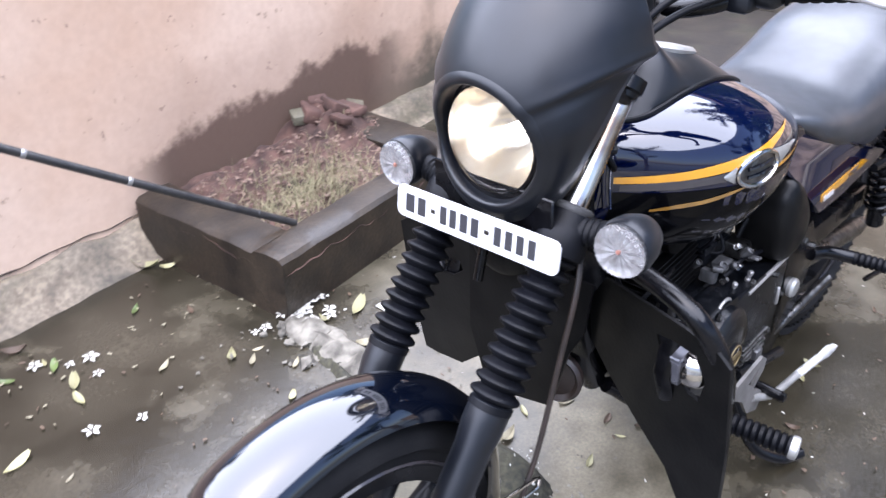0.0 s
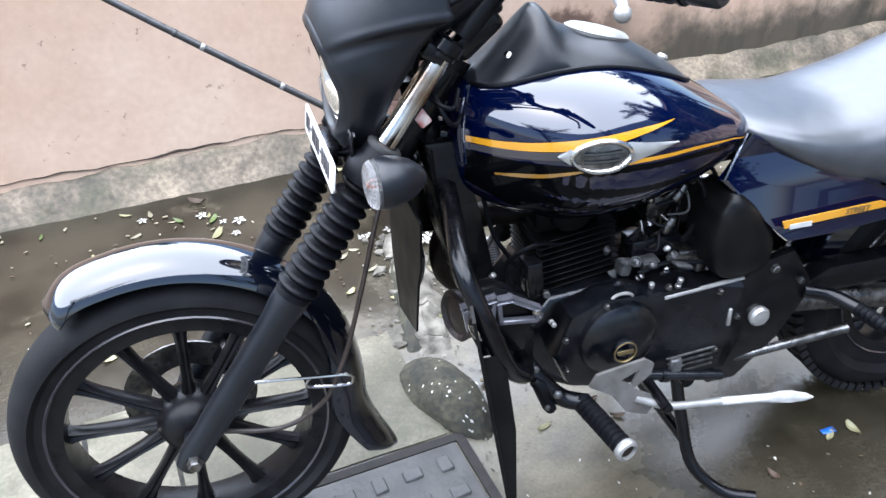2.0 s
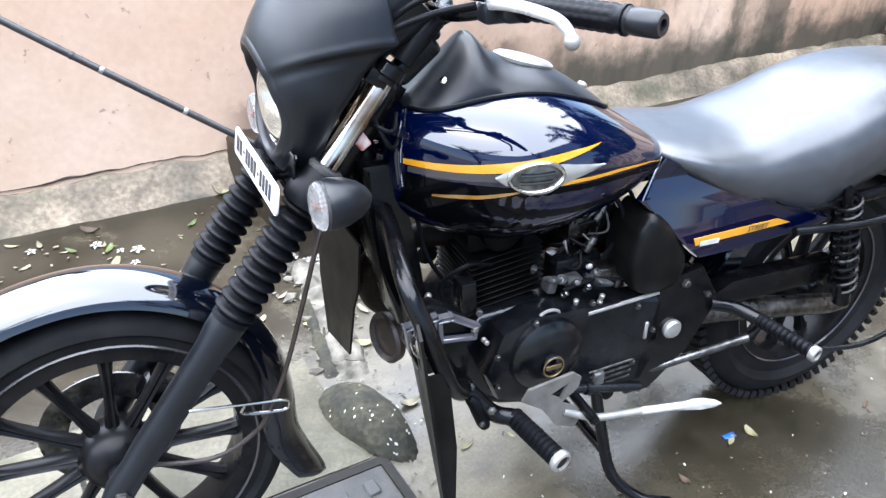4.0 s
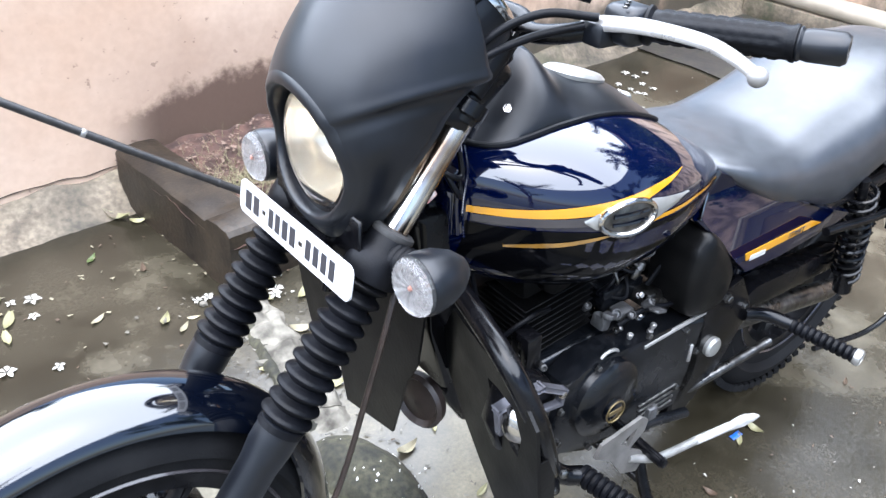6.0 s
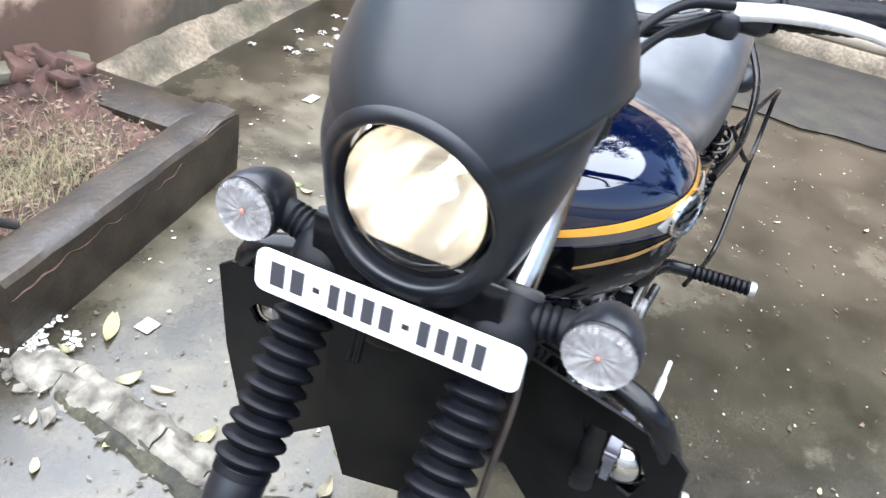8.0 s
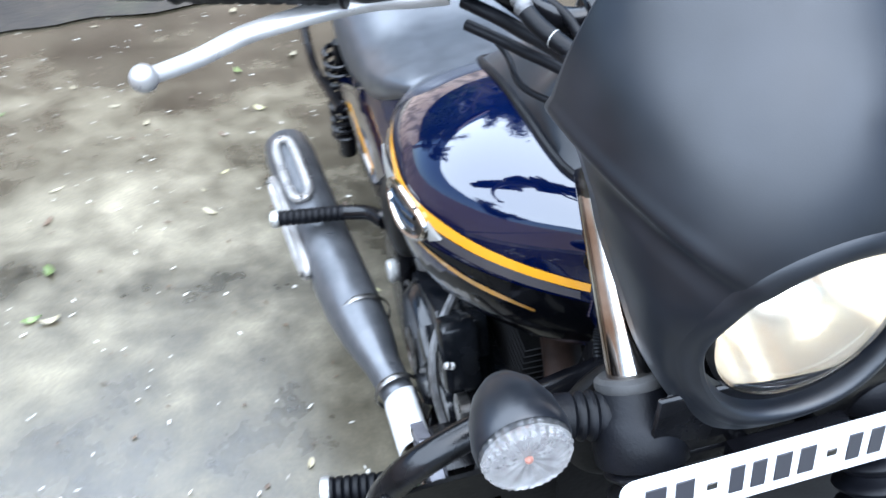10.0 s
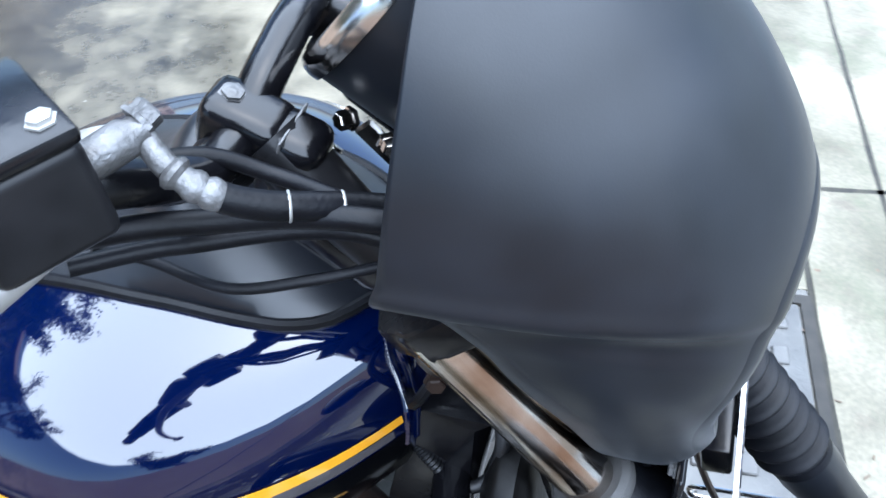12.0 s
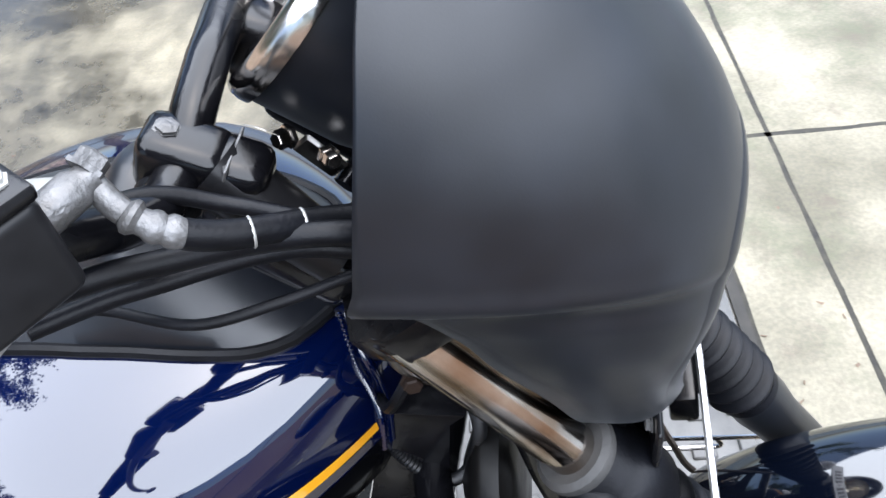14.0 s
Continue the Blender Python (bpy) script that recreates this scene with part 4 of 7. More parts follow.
part("cover_edge_glint", bm, LEVERM, eng)
# right covers
bm = BM()
prism(bm, [(0.82, 0.42), (0.78, 0.33), (0.66, 0.29), (0.50, 0.30), (0.47, 0.38), (0.50, 0.47), (0.60, 0.52), (0.74, 0.53)], -0.155, -0.105, 0.014)
lathe(bm, [(0.100, 0.0), (0.097, 0.018), (0.085, 0.030), (0.05, 0.034), (0.001, 0.034)], axis_m((0.625, -0.150, 0.425), (0, -1, 0)), 44)
prism(bm, [(0.74, 0.545), (0.70, 0.565), (0.60, 0.535), (0.615, 0.50), (0.70, 0.52)], -0.165, -0.10, 0.008)
box(bm, (0.70, -0.172, 0.50), (0.05, 0.03, 0.055), Matrix.Translation((0.70, 0, 0.50)) @ Matrix.Rotation(0.5, 4, "Y") @ Matrix.Translation((-0.70, 0, -0.50)), 0.008)
box(bm, (0.765, -0.150, 0.545), (0.045, 0.05, 0.10), Matrix.Translation((0.765, 0, 0.545)) @ Matrix.Rotation(-0.25, 4, "Y") @ Matrix.Translation((-0.765, 0, -0.545)), 0.010)
lathe(bm, [(0.032, 0.0), (0.030, 0.02), (0.001, 0.022)], axis_m((0.76, -0.150, 0.44), (0, -1, 0)), 28)
part("engine_cover", bm, ENGINE, eng)
bm = BM()
lathe(bm, [(0.024, 0), (0.024, 0.014), (0.015, 0.016), (0.001, 0.016)], axis_m((0.815, -0.150, 0.49), (0, -1, 0)), 20)
part("oil_cap", bm, STEEL, eng, "steel oil filler cap")
bm = BM()
lathe(bm, [(0.034, 0), (0.036, 0.004), (0.030, 0.006), (0.026, 0.002), (0.001, 0.002)], axis_m((0.632, -0.183, 0.430), (0, -1, 0)), 32)
part("cover_disc", bm, STEEL, eng)
rnd = random.Random(4)
for (cx, cz, r, y, s, n) in ((0.64, 0.41, 0.17, 0.165, 1, 9), (0.63, 0.40, 0.15, -0.155, -1, 10)):
    for k in range(n):
        a = 2 * math.pi * k / n + 0.3
        bm = BM()
        bolt(bm, (cx + r * 1.05 * math.cos(a), y, cz + r * 0.62 * math.sin(a)), (0, s, 0), 0.0055, 0.006)
        part("bolt", bm, STEEL, eng)
# cylinder and fins, leaning forward
FINM = mat("matte_black_casting", (0.0008, 0.0008, 0.0010), (0.0020, 0.0019, 0.0018), 40, 0.55, bump=0.2, bscale=200, spec=0.08)
cm = Matrix.Translation((0.745, 0, 0.495)) @ Matrix.Rotation(radians(8), 4, "Y")
bm = BM()
box(bm, (0, 0, 0.07), (0.11, 0.11, 0.18), cm, 0.012)
cyl = part("cylinder", bm, FINM, BIKE)
fin = None
for k in range(9):
    if fin is None:
        bm = BM()
        box(bm, (0, 0, 0), (0.150, 0.170, 0.0030), None, 0.0012, 1)
        ob = part("fin", bm, FINM, cyl)
        fin = ob.data
    else:
        ob = new("fin", fin)
        ob.parent = cyl
    ob.matrix_basis = cm @ Matrix.Translation((0, 0, 0.012 + 0.0125 * k))
bm = BM()
box(bm, (0, 0, 0.155), (0.15, 0.16, 0.055), cm, 0.012)
box(bm, (0, 0, 0.205), (0.13, 0.13, 0.06), cm, 0.014)
lathe(bm, [(0.04, 0), (0.038, 0.02), (0.03, 0.026), (0.001, 0.026)], cm @ axis_m((0.01, 0.075, 0.165), (0, 1, 0)), 28)
part("cylinder_head", bm, FINM, BIKE)
# carburettor cluster
bm = BM()
lathe(bm, [(0.030, -0.05), (0.034, -0.04), (0.034, 0.03), (0.028, 0.05)], axis_m((0.585, 0.0, 0.665), (1, 0, 0.1)), 24)
box(bm, (0.585, 0.02, 0.615), (0.055, 0.07, 0.06), None, 0.01)
carb = part("carburettor", bm, STEEL, BIKE, "grimy metal carburettor")
bm = BM()
lathe(bm, [(0.034, 0), (0.036, 0.012), (0.028, 0.018), (0.022, 0.010), (0.001, 0.010)], axis_m((0.59, 0.055, 0.675), (0.1, 1, 0.1)), 28)
part("bell_cap", bm, CHROME, carb)
for k in range(7):
    bm = BM()
    c = V(0.56 + rnd.uniform(-0.05, 0.08), rnd.choice((-1, 1)) * rnd.uniform(0.05, 0.10), 0.60 + rnd.uniform(-0.04, 0.07))
    lathe(bm, [(0.008, 0), (0.010, 0.012), (0.007, 0.02), (0.010, 0.022), (0.006, 0.034)], axis_m(c, (rnd.uniform(-1, 1), rnd.uniform(-1, 1), 1)), 10)
    part("fitting", bm, STEEL if k % 2 else CHROME, carb)
# starter, cam chain and sundry blocks on the engine top
for c, sz, mm_ in (((0.60, 0.06, 0.545), (0.10, 0.05, 0.04), ENGINE), ((0.55, 0.09, 0.535), (0.05, 0.06, 0.03), STEEL), ((0.63, 0.11, 0.535), (0.035, 0.03, 0.02), OXIDE), ((0.53, 0.12, 0.52), (0.022, 0.02, 0.03), STEEL), ((0.68, 0.11, 0.535), (0.02, 0.03, 0.025), OXIDE),
                   ((0.60, -0.07, 0.55), (0.12, 0.05, 0.05), ENGINE), ((0.66, -0.10, 0.565), (0.05, 0.03, 0.03), SILVER), ((0.56, -0.11, 0.53), (0.05, 0.03, 0.035), STEEL), ((0.72, -0.12, 0.545), (0.08, 0.03, 0.06), ENGINE), ((0.86, 0.12, 0.56), (0.03, 0.04, 0.07), FRAMEBLACK)):
    bm = BM()
    box(bm, (0, 0, 0), sz, Matrix.Translation(c) @ Matrix.Rotation(rnd.uniform(-0.3, 0.3), 4, "Y"), 0.005)
    part("engine_fitting", bm, mm_, eng)
for c, d, sz in (((0.61, -0.140, 0.570), 0.5, (0.060, 0.024, 0.020)), ((0.575, -0.135, 0.585), -0.3, (0.030, 0.026, 0.012)), ((0.585, 0.150, 0.545), 0.2, (0.040, 0.020, 0.006)), ((0.52, 0.165, 0.575), 0.1, (0.035, 0.004, 0.012)), ((0.68, 0.125, 0.555), 0.4, (0.030, 0.020, 0.010))):
    bm = BM()
    box(bm, (0, 0, 0), sz, Matrix.Translation(c) @ Matrix.Rotation(d, 4, "Z") @ Matrix.Rotation(-0.4, 4, "Y"), 0.003)
    part("clip", bm, OXIDE, eng, "dull grey clip")
for c, d, r in (((0.665, 0.125, 0.552), (0.2, 0.8, 0.6), 0.014), ((0.635, 0.135, 0.545), (0.4, 0.6, 0.7), 0.010), ((0.60, 0.140, 0.56), (-0.3, 0.6, 0.7), 0.012), ((0.71, 0.10, 0.57), (0.2, 0.5, 0.8), 0.009), ((0.84, 0.14, 0.53), (0.3, 0.9, 0.2), 0.009), ((0.86, 0.16, 0.50), (0.6, 0.7, 0.2), 0.008)):
    bm = BM()
    r *= 0.7
    lathe(bm, [(r * 0.7, -0.012), (r, 0.0), (r, 0.006), (r * 0.7, 0.008), (r * 0.55, 0.004), (0.001, 0.004)], axis_m(c, d), 16)
    part("union", bm, OXIDE, eng)
# clamps, unions and posts along the top of the covers
for c, d, r, h, mm_ in (((0.636, 0.140, 0.492), (0.1, 0.2, 1), 0.0075, 0.022, LEVERM), ((0.583, 0.142, 0.490), (-0.1, 0.2, 1), 0.0080, 0.024, LEVERM), ((0.600, 0.125, 0.520), (0.3, 0.5, 0.8), 0.0090, 0.018, STEEL), ((0.658, 0.125, 0.515), (-0.3, 0.6, 0.7), 0.0080, 0.016, STEEL), ((0.600, 0.115, 0.560), (0.2, 0.7, 0.6), 0.0075, 0.014, LEVERM),
                        ((0.870, 0.118, 0.545), (0.05, 0.1, 1), 0.0085, 0.036, STEEL), ((0.942, 0.118, 0.560), (-0.4, 0.3, 0.8), 0.0080, 0.026, LEVERM), ((0.900, 0.120, 0.515), (-0.5, 0.3, 0.8), 0.0060, 0.030, STEEL), ((0.834, 0.150, 0.478), (0, 1, 0.1), 0.0070, 0.018, LEVERM), ((0.872, 0.160, 0.505), (0, 1, 0.1), 0.0075, 0.010, LEVERM),
                        ((0.700, -0.150, 0.545), (0.2, -0.5, 0.8), 0.0085, 0.018, STEEL), ((0.655, -0.150, 0.535), (-0.2, -0.5, 0.8), 0.0075, 0.016, LEVERM), ((0.800, -0.165, 0.560), (0.2, -0.8, 0.5), 0.0070, 0.014, LEVERM)):
    bm = BM()
    r *= 0.72
    lathe(bm, [(r * 0.8, 0.0), (r, h * 0.08), (r, h * 0.30), (r * 0.7, h * 0.36), (r * 0.7, h * 0.60), (r * 0.95, h * 0.66), (r * 0.95, h * 0.92), (r * 0.6, h)], axis_m(c, d), 12)
    part("union", bm, mm_, eng)
bm = BM()
tube(bm, [V(0.703 + 0.020 * math.cos(a), 0.158, 0.503 + 0.010 * math.sin(a)) for a in (2 * math.pi * k / 24 for k in range(25))], 0.0032, 8, False)
part("ring_clip", bm, LEVERM, eng, "bright oval wire clip")
bm = BM()
box(bm, (0.478, 0.166, 0.417), (0.008, 0.006, 0.040), None, 0.002, 1)
part("strip", bm, LEVERM, eng)
# crinkled breather wires by the carburettor
rw = random.Random(31)
for s in (1, -1):
    for k in range(4):
        c = V(0.575 + 0.018 * k, 0.085 * s, 0.640 - 0.022 * k)
        pts = [c + V(0.030 * math.cos(a + k), 0.012 * s * math.sin(2 * a), 0.026 * math.sin(a + k)) + V(rw.uniform(-1, 1), rw.uniform(-1, 1), rw.uniform(-1, 1)) * 0.005 for a in (0.0, 1.0, 2.0, 3.0, 4.0, 4.8)]
        bm = BM()
        tube(bm, spline(pts, 6), 0.0032 if k % 2 else 0.0022, 8)
        part("breather_wire", bm, (OXIDE, RUBBER, STEEL, RUBBER)[k], carb)
# hoses and cables round the engine
HOSES = [
    ([(0.60, 0.06, 0.70), (0.55, 0.10, 0.69), (0.53, 0.11, 0.63), (0.56, 0.10, 0.56)], 0.005, RUBBER),
    ([(0.62, 0.03, 0.72), (0.54, 0.08, 0.72), (0.50, 0.10, 0.66), (0.50, 0.10, 0.54)], 0.004, RUBBER),
    ([(0.97, 0.03, 0.76), (0.93, 0.05, 0.70), (0.91, 0.06, 0.62), (0.87, 0.07, 0.55)], 0.004, RUBBER),
    ([(0.66, -0.09, 0.61), (0.70, -0.13, 0.60), (0.77, -0.185, 0.55), (0.83, -0.18, 0.46), (0.88, -0.15, 0.40)], 0.0062, OXIDE),
    ([(0.62, -0.08, 0.66), (0.68, -0.12, 0.64), (0.72, -0.14, 0.58)], 0.005, STEEL),
    ([(0.80, 0.10, 0.60), (0.86, 0.12, 0.62), (0.90, 0.10, 0.57), (0.87, 0.12, 0.50)], 0.004, RUBBER),
    ([(0.66, 0.13, 0.53), (0.60, 0.135, 0.545), (0.54, 0.14, 0.535), (0.47, 0.13, 0.52)], 0.004, RUBBER),
]
for pts, r, mm_ in HOSES:
    bm = BM()
    tube(bm, spline(pts, 6), r, 8)
    part("hose", bm, mm_, eng)

bm = BM()
pts = spline([(1.031, -0.068, 0.836), (1.033, -0.068, 0.793), (1.021, -0.068, 0.736), (0.998, -0.067, 0.712), (0.969, -0.062, 0.738), (0.950, -0.050, 0.760)], 24)
tube(bm, pts, [0.0056 if k % 2 else 0.0043 for k in range(len(pts))], 10)
part("corrugated_sleeve", bm, mat("black_conduit", (0.0018, 0.0020, 0.0024), (0.0045, 0.0048, 0.0055), 60, 0.42, spec=0.22), eng, "glossy black corrugated cable sleeve")
# plain black block added to fill the see-through gap behind the fork
bm = BM()
prism(bm, [(1.025, 0.80), (0.965, 0.80), (0.93, 0.66), (0.895, 0.50), (0.955, 0.47), (0.99, 0.60)], -0.062, 0.050, 0.012)
part("fork_gap_filler", bm, FRAMEBLACK, BIKE)
# horn behind the right fork leg, on its strut
bm = BM()
lathe(bm, [(0.020, -0.030), (0.040, -0.022), (0.066, -0.012), (0.070, -0.006), (0.070, 0.006), (0.060, 0.012), (0.030, 0.014), (0.001, 0.016)], axis_m((1.047, -0.062, 0.715), (1, 0, 0.1)), 40)
horn_r = part("horn", bm, GUARDM, BIKE, "round black horn")
bm = BM()
tube(bm, [(1.060, -0.070, 0.81), (1.074, -0.070, 0.74), (1.098, -0.070, 0.647)], 0.008, 10)
part("horn_strut", bm, FRAMEBLACK, horn_r)
bm = BM()
tube(bm, spline([(0.986, -0.088, 0.955), (0.992, -0.092, 0.930), (1.000, -0.094, 0.910), (1.022, -0.092, 0.892)], 5), 0.0075, 10, True, 0.6)
clip = part("wiring_clamp", bm, STEEL, BIKE, "bent steel wiring clamp, rust-specked")
bolts(clip, RUST, [((1.004, -0.098, 0.903), (0.3, -1, 0.2), 0.006, 0.006), ((0.990, -0.095, 0.938), (0.3, -1, 0.2), 0.005, 0.006)])
# exhaust on the right
bm = BM()
tube(bm, spline([(0.80, -0.03, 0.60), (0.90, -0.06, 0.59), (0.955, -0.10, 0.53), (0.94, -0.14, 0.42), (0.86, -0.18, 0.35), (0.74, -0.20, 0.335), (0.62, -0.21, 0.335)], 6), 0.024, 16)
part("exhaust", bm, RUST, BIKE, "exhaust pipe, rust brown at the bend")
MUF = [(0.66, -0.205, 0.335, 0.026), (0.56, -0.222, 0.335, 0.030), (0.49, -0.232, 0.335, 0.043), (0.42, -0.242, 0.336, 0.050), (0.25, -0.262, 0.341, 0.053), (0.05, -0.280, 0.350, 0.054), (-0.08, -0.290, 0.357, 0.053), (-0.12, -0.293, 0.359, 0.050), (-0.128, -0.2935, 0.3595, 0.040)]


def muf_pt(x, a, off=0.0):
    """Point on the muffler's skin; a is 0 on top and grows outwards."""
    k = next(j for j in range(len(MUF) - 1) if x >= MUF[j + 1][0])
    f = (MUF[k][0] - x) / (MUF[k][0] - MUF[k + 1][0])
    _, y, z, r = [p + (q - p) * f for p, q in zip(MUF[k], MUF[k + 1])]
    return V(x, y - (r + off) * math.sin(a), z + (r + off) * math.cos(a))


bm = BM()
skin(bm, [[muf_pt(x, 2 * math.pi * k / 32) for k in range(32)] for x in [0.66 - 0.02 * j for j in range(39)] + [-0.11, -0.12, -0.1279]])
muf = part("muffler", bm, mat("satin_grey_muffler", (0.054, 0.0569, 0.0619), (0.0792, 0.0814, 0.0864), 25, 0.36, metal=0.6, rvar=0.1), BIKE, "satin grey muffler")
bm = BM()
rings = []
for k in range(9):
    x = 0.755 - 0.10 * k / 8
    rings.append([V(x, -0.203 - 0.034 * math.sin(a) - 0.02 * (0.72 - x), 0.345 + 0.036 * math.cos(a)) for a in (radians(d) for d in range(-20, 101, 15))])
skin(bm, rings, False, False, False)
hs = part("heat_shield", bm, mat("white_plate_paint", (0.374, 0.374, 0.367), (0.288, 0.281, 0.266), 30, 0.4, rvar=0.1), muf, "small white heat shield plate")
md = hs.modifiers.new("thick", "SOLIDIFY")
md.thickness = 0.002
for x0, x1, a0, a1 in ((0.145, -0.07, -0.05, 0.62), (0.315, 0.012, 1.05, 1.62)):
    bm = BM()
    pts = []
    for k in range(49):
        a = 2 * math.pi * k / 48
        ca, sa = math.copysign(abs(math.cos(a)) ** 0.45, math.cos(a)), math.copysign(abs(math.sin(a)) ** 0.8, math.sin(a))
        pts.append(muf_pt((x0 + x1) / 2 + (x0 - x1) / 2 * ca, (a0 + a1) / 2 + (a1 - a0) / 2 * sa, 0.006))
    tube(bm, pts, 0.0085, 8, False)
    gd = part("muffler_guard", bm, LEVERM, muf, "chrome loop guard on the muffler")
    for xx in (x0, x1):
        bm = BM()
        p, q = muf_pt(xx, (a0 + a1) / 2, 0.010), muf_pt(xx, (a0 + a1) / 2, 0.03)
        bolt(bm, p, q - p, 0.006, 0.006)
        part("bolt", bm, STEEL, gd)
for xx in (0.44, 0.62):
    bm = BM()
    lathe(bm, [(0.035 if xx > 0.5 else 0.05, -0.006), (0.037 if xx > 0.5 else 0.052, 0), (0.035 if xx > 0.5 else 0.05, 0.006)], axis_m((xx, -0.233 + (xx - 0.44) * 0.12, 0.335), (1, 0.12, 0)), 28, False)
    part("muffler_clamp", bm, STEEL, muf)


def peg(base, tip, r, parent=BIKE, ribs=11):
    bm = BM()
    b, t = Vector(base), Vector(tip)
    n = ribs * 4
    pts = [b.lerp(t, k / n) for k in range(n + 1)]
    tube(bm, pts, [r * (0.82 if k % 4 == 0 else 1.0) for k in range(n + 1)], 16)
    ob = part("footpeg", bm, RUBBER, parent, "ribbed rubber footpeg")
    d = (t - b).normalized()
    bm = BM()
    lathe(bm, [(r * 1.05, -0.004), (r * 1.12, 0.002), (r * 1.05, 0.008), (r * 0.78, 0.010), (r * 0.74, 0.004)], axis_m(t, d), 20, False)
    part("end_ring", bm, SILVER, ob, "worn silver end ring")
    bm = BM()
    lathe(bm, [(r * 0.8, 0.0), (r * 0.7, 0.005), (r * 0.3, 0.003), (0.001, 0.003)], axis_m(t, d), 16)
    part("core", bm, RUST, ob)
    return ob


for s in (1, -1):
    bm = BM()
    tube(bm, spline([(0.90, 0.15 * s, 0.44), (0.875, 0.19 * s, 0.40), (0.835, 0.21 * s, 0.355), (0.80, 0.225 * s, 0.345)], 5), 0.016, 12)
    box(bm, (0.90, 0.16 * s, 0.45), (0.05, 0.05, 0.09), None, 0.01)
    pb = part("peg_bracket", bm, FRAMEBLACK, BIKE)
    bm = BM()
    tube(bm, [(0.885, 0.205 * s, 0.400), (0.876, 0.208 * s, 0.392), (0.858, 0.215 * s, 0.345), (0.853, 0.216 * s, 0.335)], [0.009, 0.0125, 0.0125, 0.010], 14)
    sb = part("stopper", bm, RUBBER, pb, "small rubber stopper")
    part("bolt", bolt(BM(), (0.866, 0.227 * s, 0.352), (0, s, 0.2), 0.005, 0.004), STEEL, sb)
    bolts(pb, STEEL, [((0.882, 0.205 * s, 0.425), (0.3, s, 0.3), 0.006, 0.004), ((0.845, 0.222 * s, 0.372), (0.3, s, 0.3), 0.007, 0.005)])
    peg((0.80, 0.22 * s, 0.345), (0.775, 0.345 * s, 0.338), 0.019)
    bm = BM()
    tube(bm, spline([(0.32, 0.16 * s, 0.44), (0.27, 0.18 * s, 0.43), (0.24, 0.22 * s, 0.42)], 5), 0.014, 12)
    part("peg_bracket", bm, FRAMEBLACK, BIKE)
    peg((0.24, 0.22 * s, 0.42), (0.215, 0.345 * s, 0.414), 0.015)
# gear lever: silver toe bracket, heel arm wrapped in white
bm = BM()
edges = []
for outline in ([(0.793, 0.387), (0.781, 0.41), (0.69, 0.424), (0.672, 0.41), (0.676, 0.387), (0.708, 0.361), (0.669, 0.336), (0.657, 0.316), (0.674, 0.292), (0.716, 0.31), (0.749, 0.357)], [(0.735, 0.387), (0.698, 0.404), (0.711, 0.37)]):
    vs = [bm.verts.new((x, 0.235, z)) for x, z in outline]
    edges += [bm.edges.new((vs[k], vs[(k + 1) % len(vs)])) for k in range(len(vs))]
bmesh.ops.triangle_fill(bm, use_beauty=True, edges=edges)
gl = part("gear_lever", bm, mat("pale_grey_alloy", (0.0864, 0.0828, 0.0756), (0.137, 0.13, 0.122), 30, 0.5, metal=0.4, rvar=0.1), BIKE, "silver heel-and-toe gear lever", smooth=False)
md = gl.modifiers.new("thick", "SOLIDIFY")
md.thickness, md.offset = 0.006, 0
bm = BM()
tube(bm, spline([(0.70, 0.235, 0.335), (0.655, 0.245, 0.317), (0.62, 0.25, 0.308), (0.50, 0.252, 0.292)], 5), 0.0075, 12)
part("lever_arm", bm, SILVER, gl)
bm = BM()
prism(bm, [(0.440, 0.285), (0.440, 0.272), (0.375, 0.256), (0.345, 0.250), (0.322, 0.254), (0.338, 0.265), (0.370, 0.278), (0.400, 0.286)], 0.249, 0.259, 0.004)
part("heel_pad", bm, WHITE, gl, "pointed heel pad painted white")
bm = BM()
tube(bm, spline([(0.53, 0.252, 0.296), (0.47, 0.254, 0.287), (0.425, 0.254, 0.279)], 5), 0.0080, 10)
part("heel_arm", bm, WHITE, gl, "arm wrapped in scuffed white tape")
bm = BM()
tube(bm, [(0.655, 0.16, 0.335), (0.655, 0.27, 0.33)], 0.010, 10)
bolt(bm, (0.655, 0.27, 0.33), (0, 1, 0), 0.009, 0.008)
part("lever_pivot", bm, FRAMEBLACK, gl)
bm = BM()
tube(bm, [(0.67, 0.190, 0.345), (0.50, 0.200, 0.310)], 0.010, 14)
tube(bm, [(0.625, 0.193, 0.336), (0.612, 0.194, 0.333)], 0.0135, 14)
part("shift_shaft", bm, ENGINE, gl)
bm = BM()
box(bm, (0.597, 0.192, 0.352), (0.024, 0.012, 0.030), None, 0.003, 1)
part("bracket", bm, OXIDE, gl)
# brake pedal on the right
bm = BM()
tube(bm, spline([(0.66, -0.16, 0.32), (0.76, -0.21, 0.32), (0.86, -0.24, 0.37), (0.91, -0.25, 0.40)], 5), 0.009, 10)
box(bm, (0.915, -0.255, 0.405), (0.05, 0.06, 0.012), None, 0.004)
part("brake_pedal", bm, FRAMEBLACK, BIKE)

# stand
bm = BM()
for s in (1, -1):
    tube(bm, spline([(0.54, 0.11 * s, 0.27), (0.535, 0.15 * s, 0.17), (0.52, 0.19 * s, 0.07), (0.47, 0.235 * s, 0.022), (0.41, 0.262 * s, 0.012)][:5 if s > 0 else 3], 6), 0.0125, 10)
tube(bm, [(0.53, -0.17, 0.12), (0.53, 0.17, 0.12)], 0.012, 10)
tube(bm, [(0.54, -0.13, 0.27), (0.54, 0.16, 0.27)], 0.014, 10)
part("main_stand", bm, FRAMEBLACK, BIKE)
bm = BM()
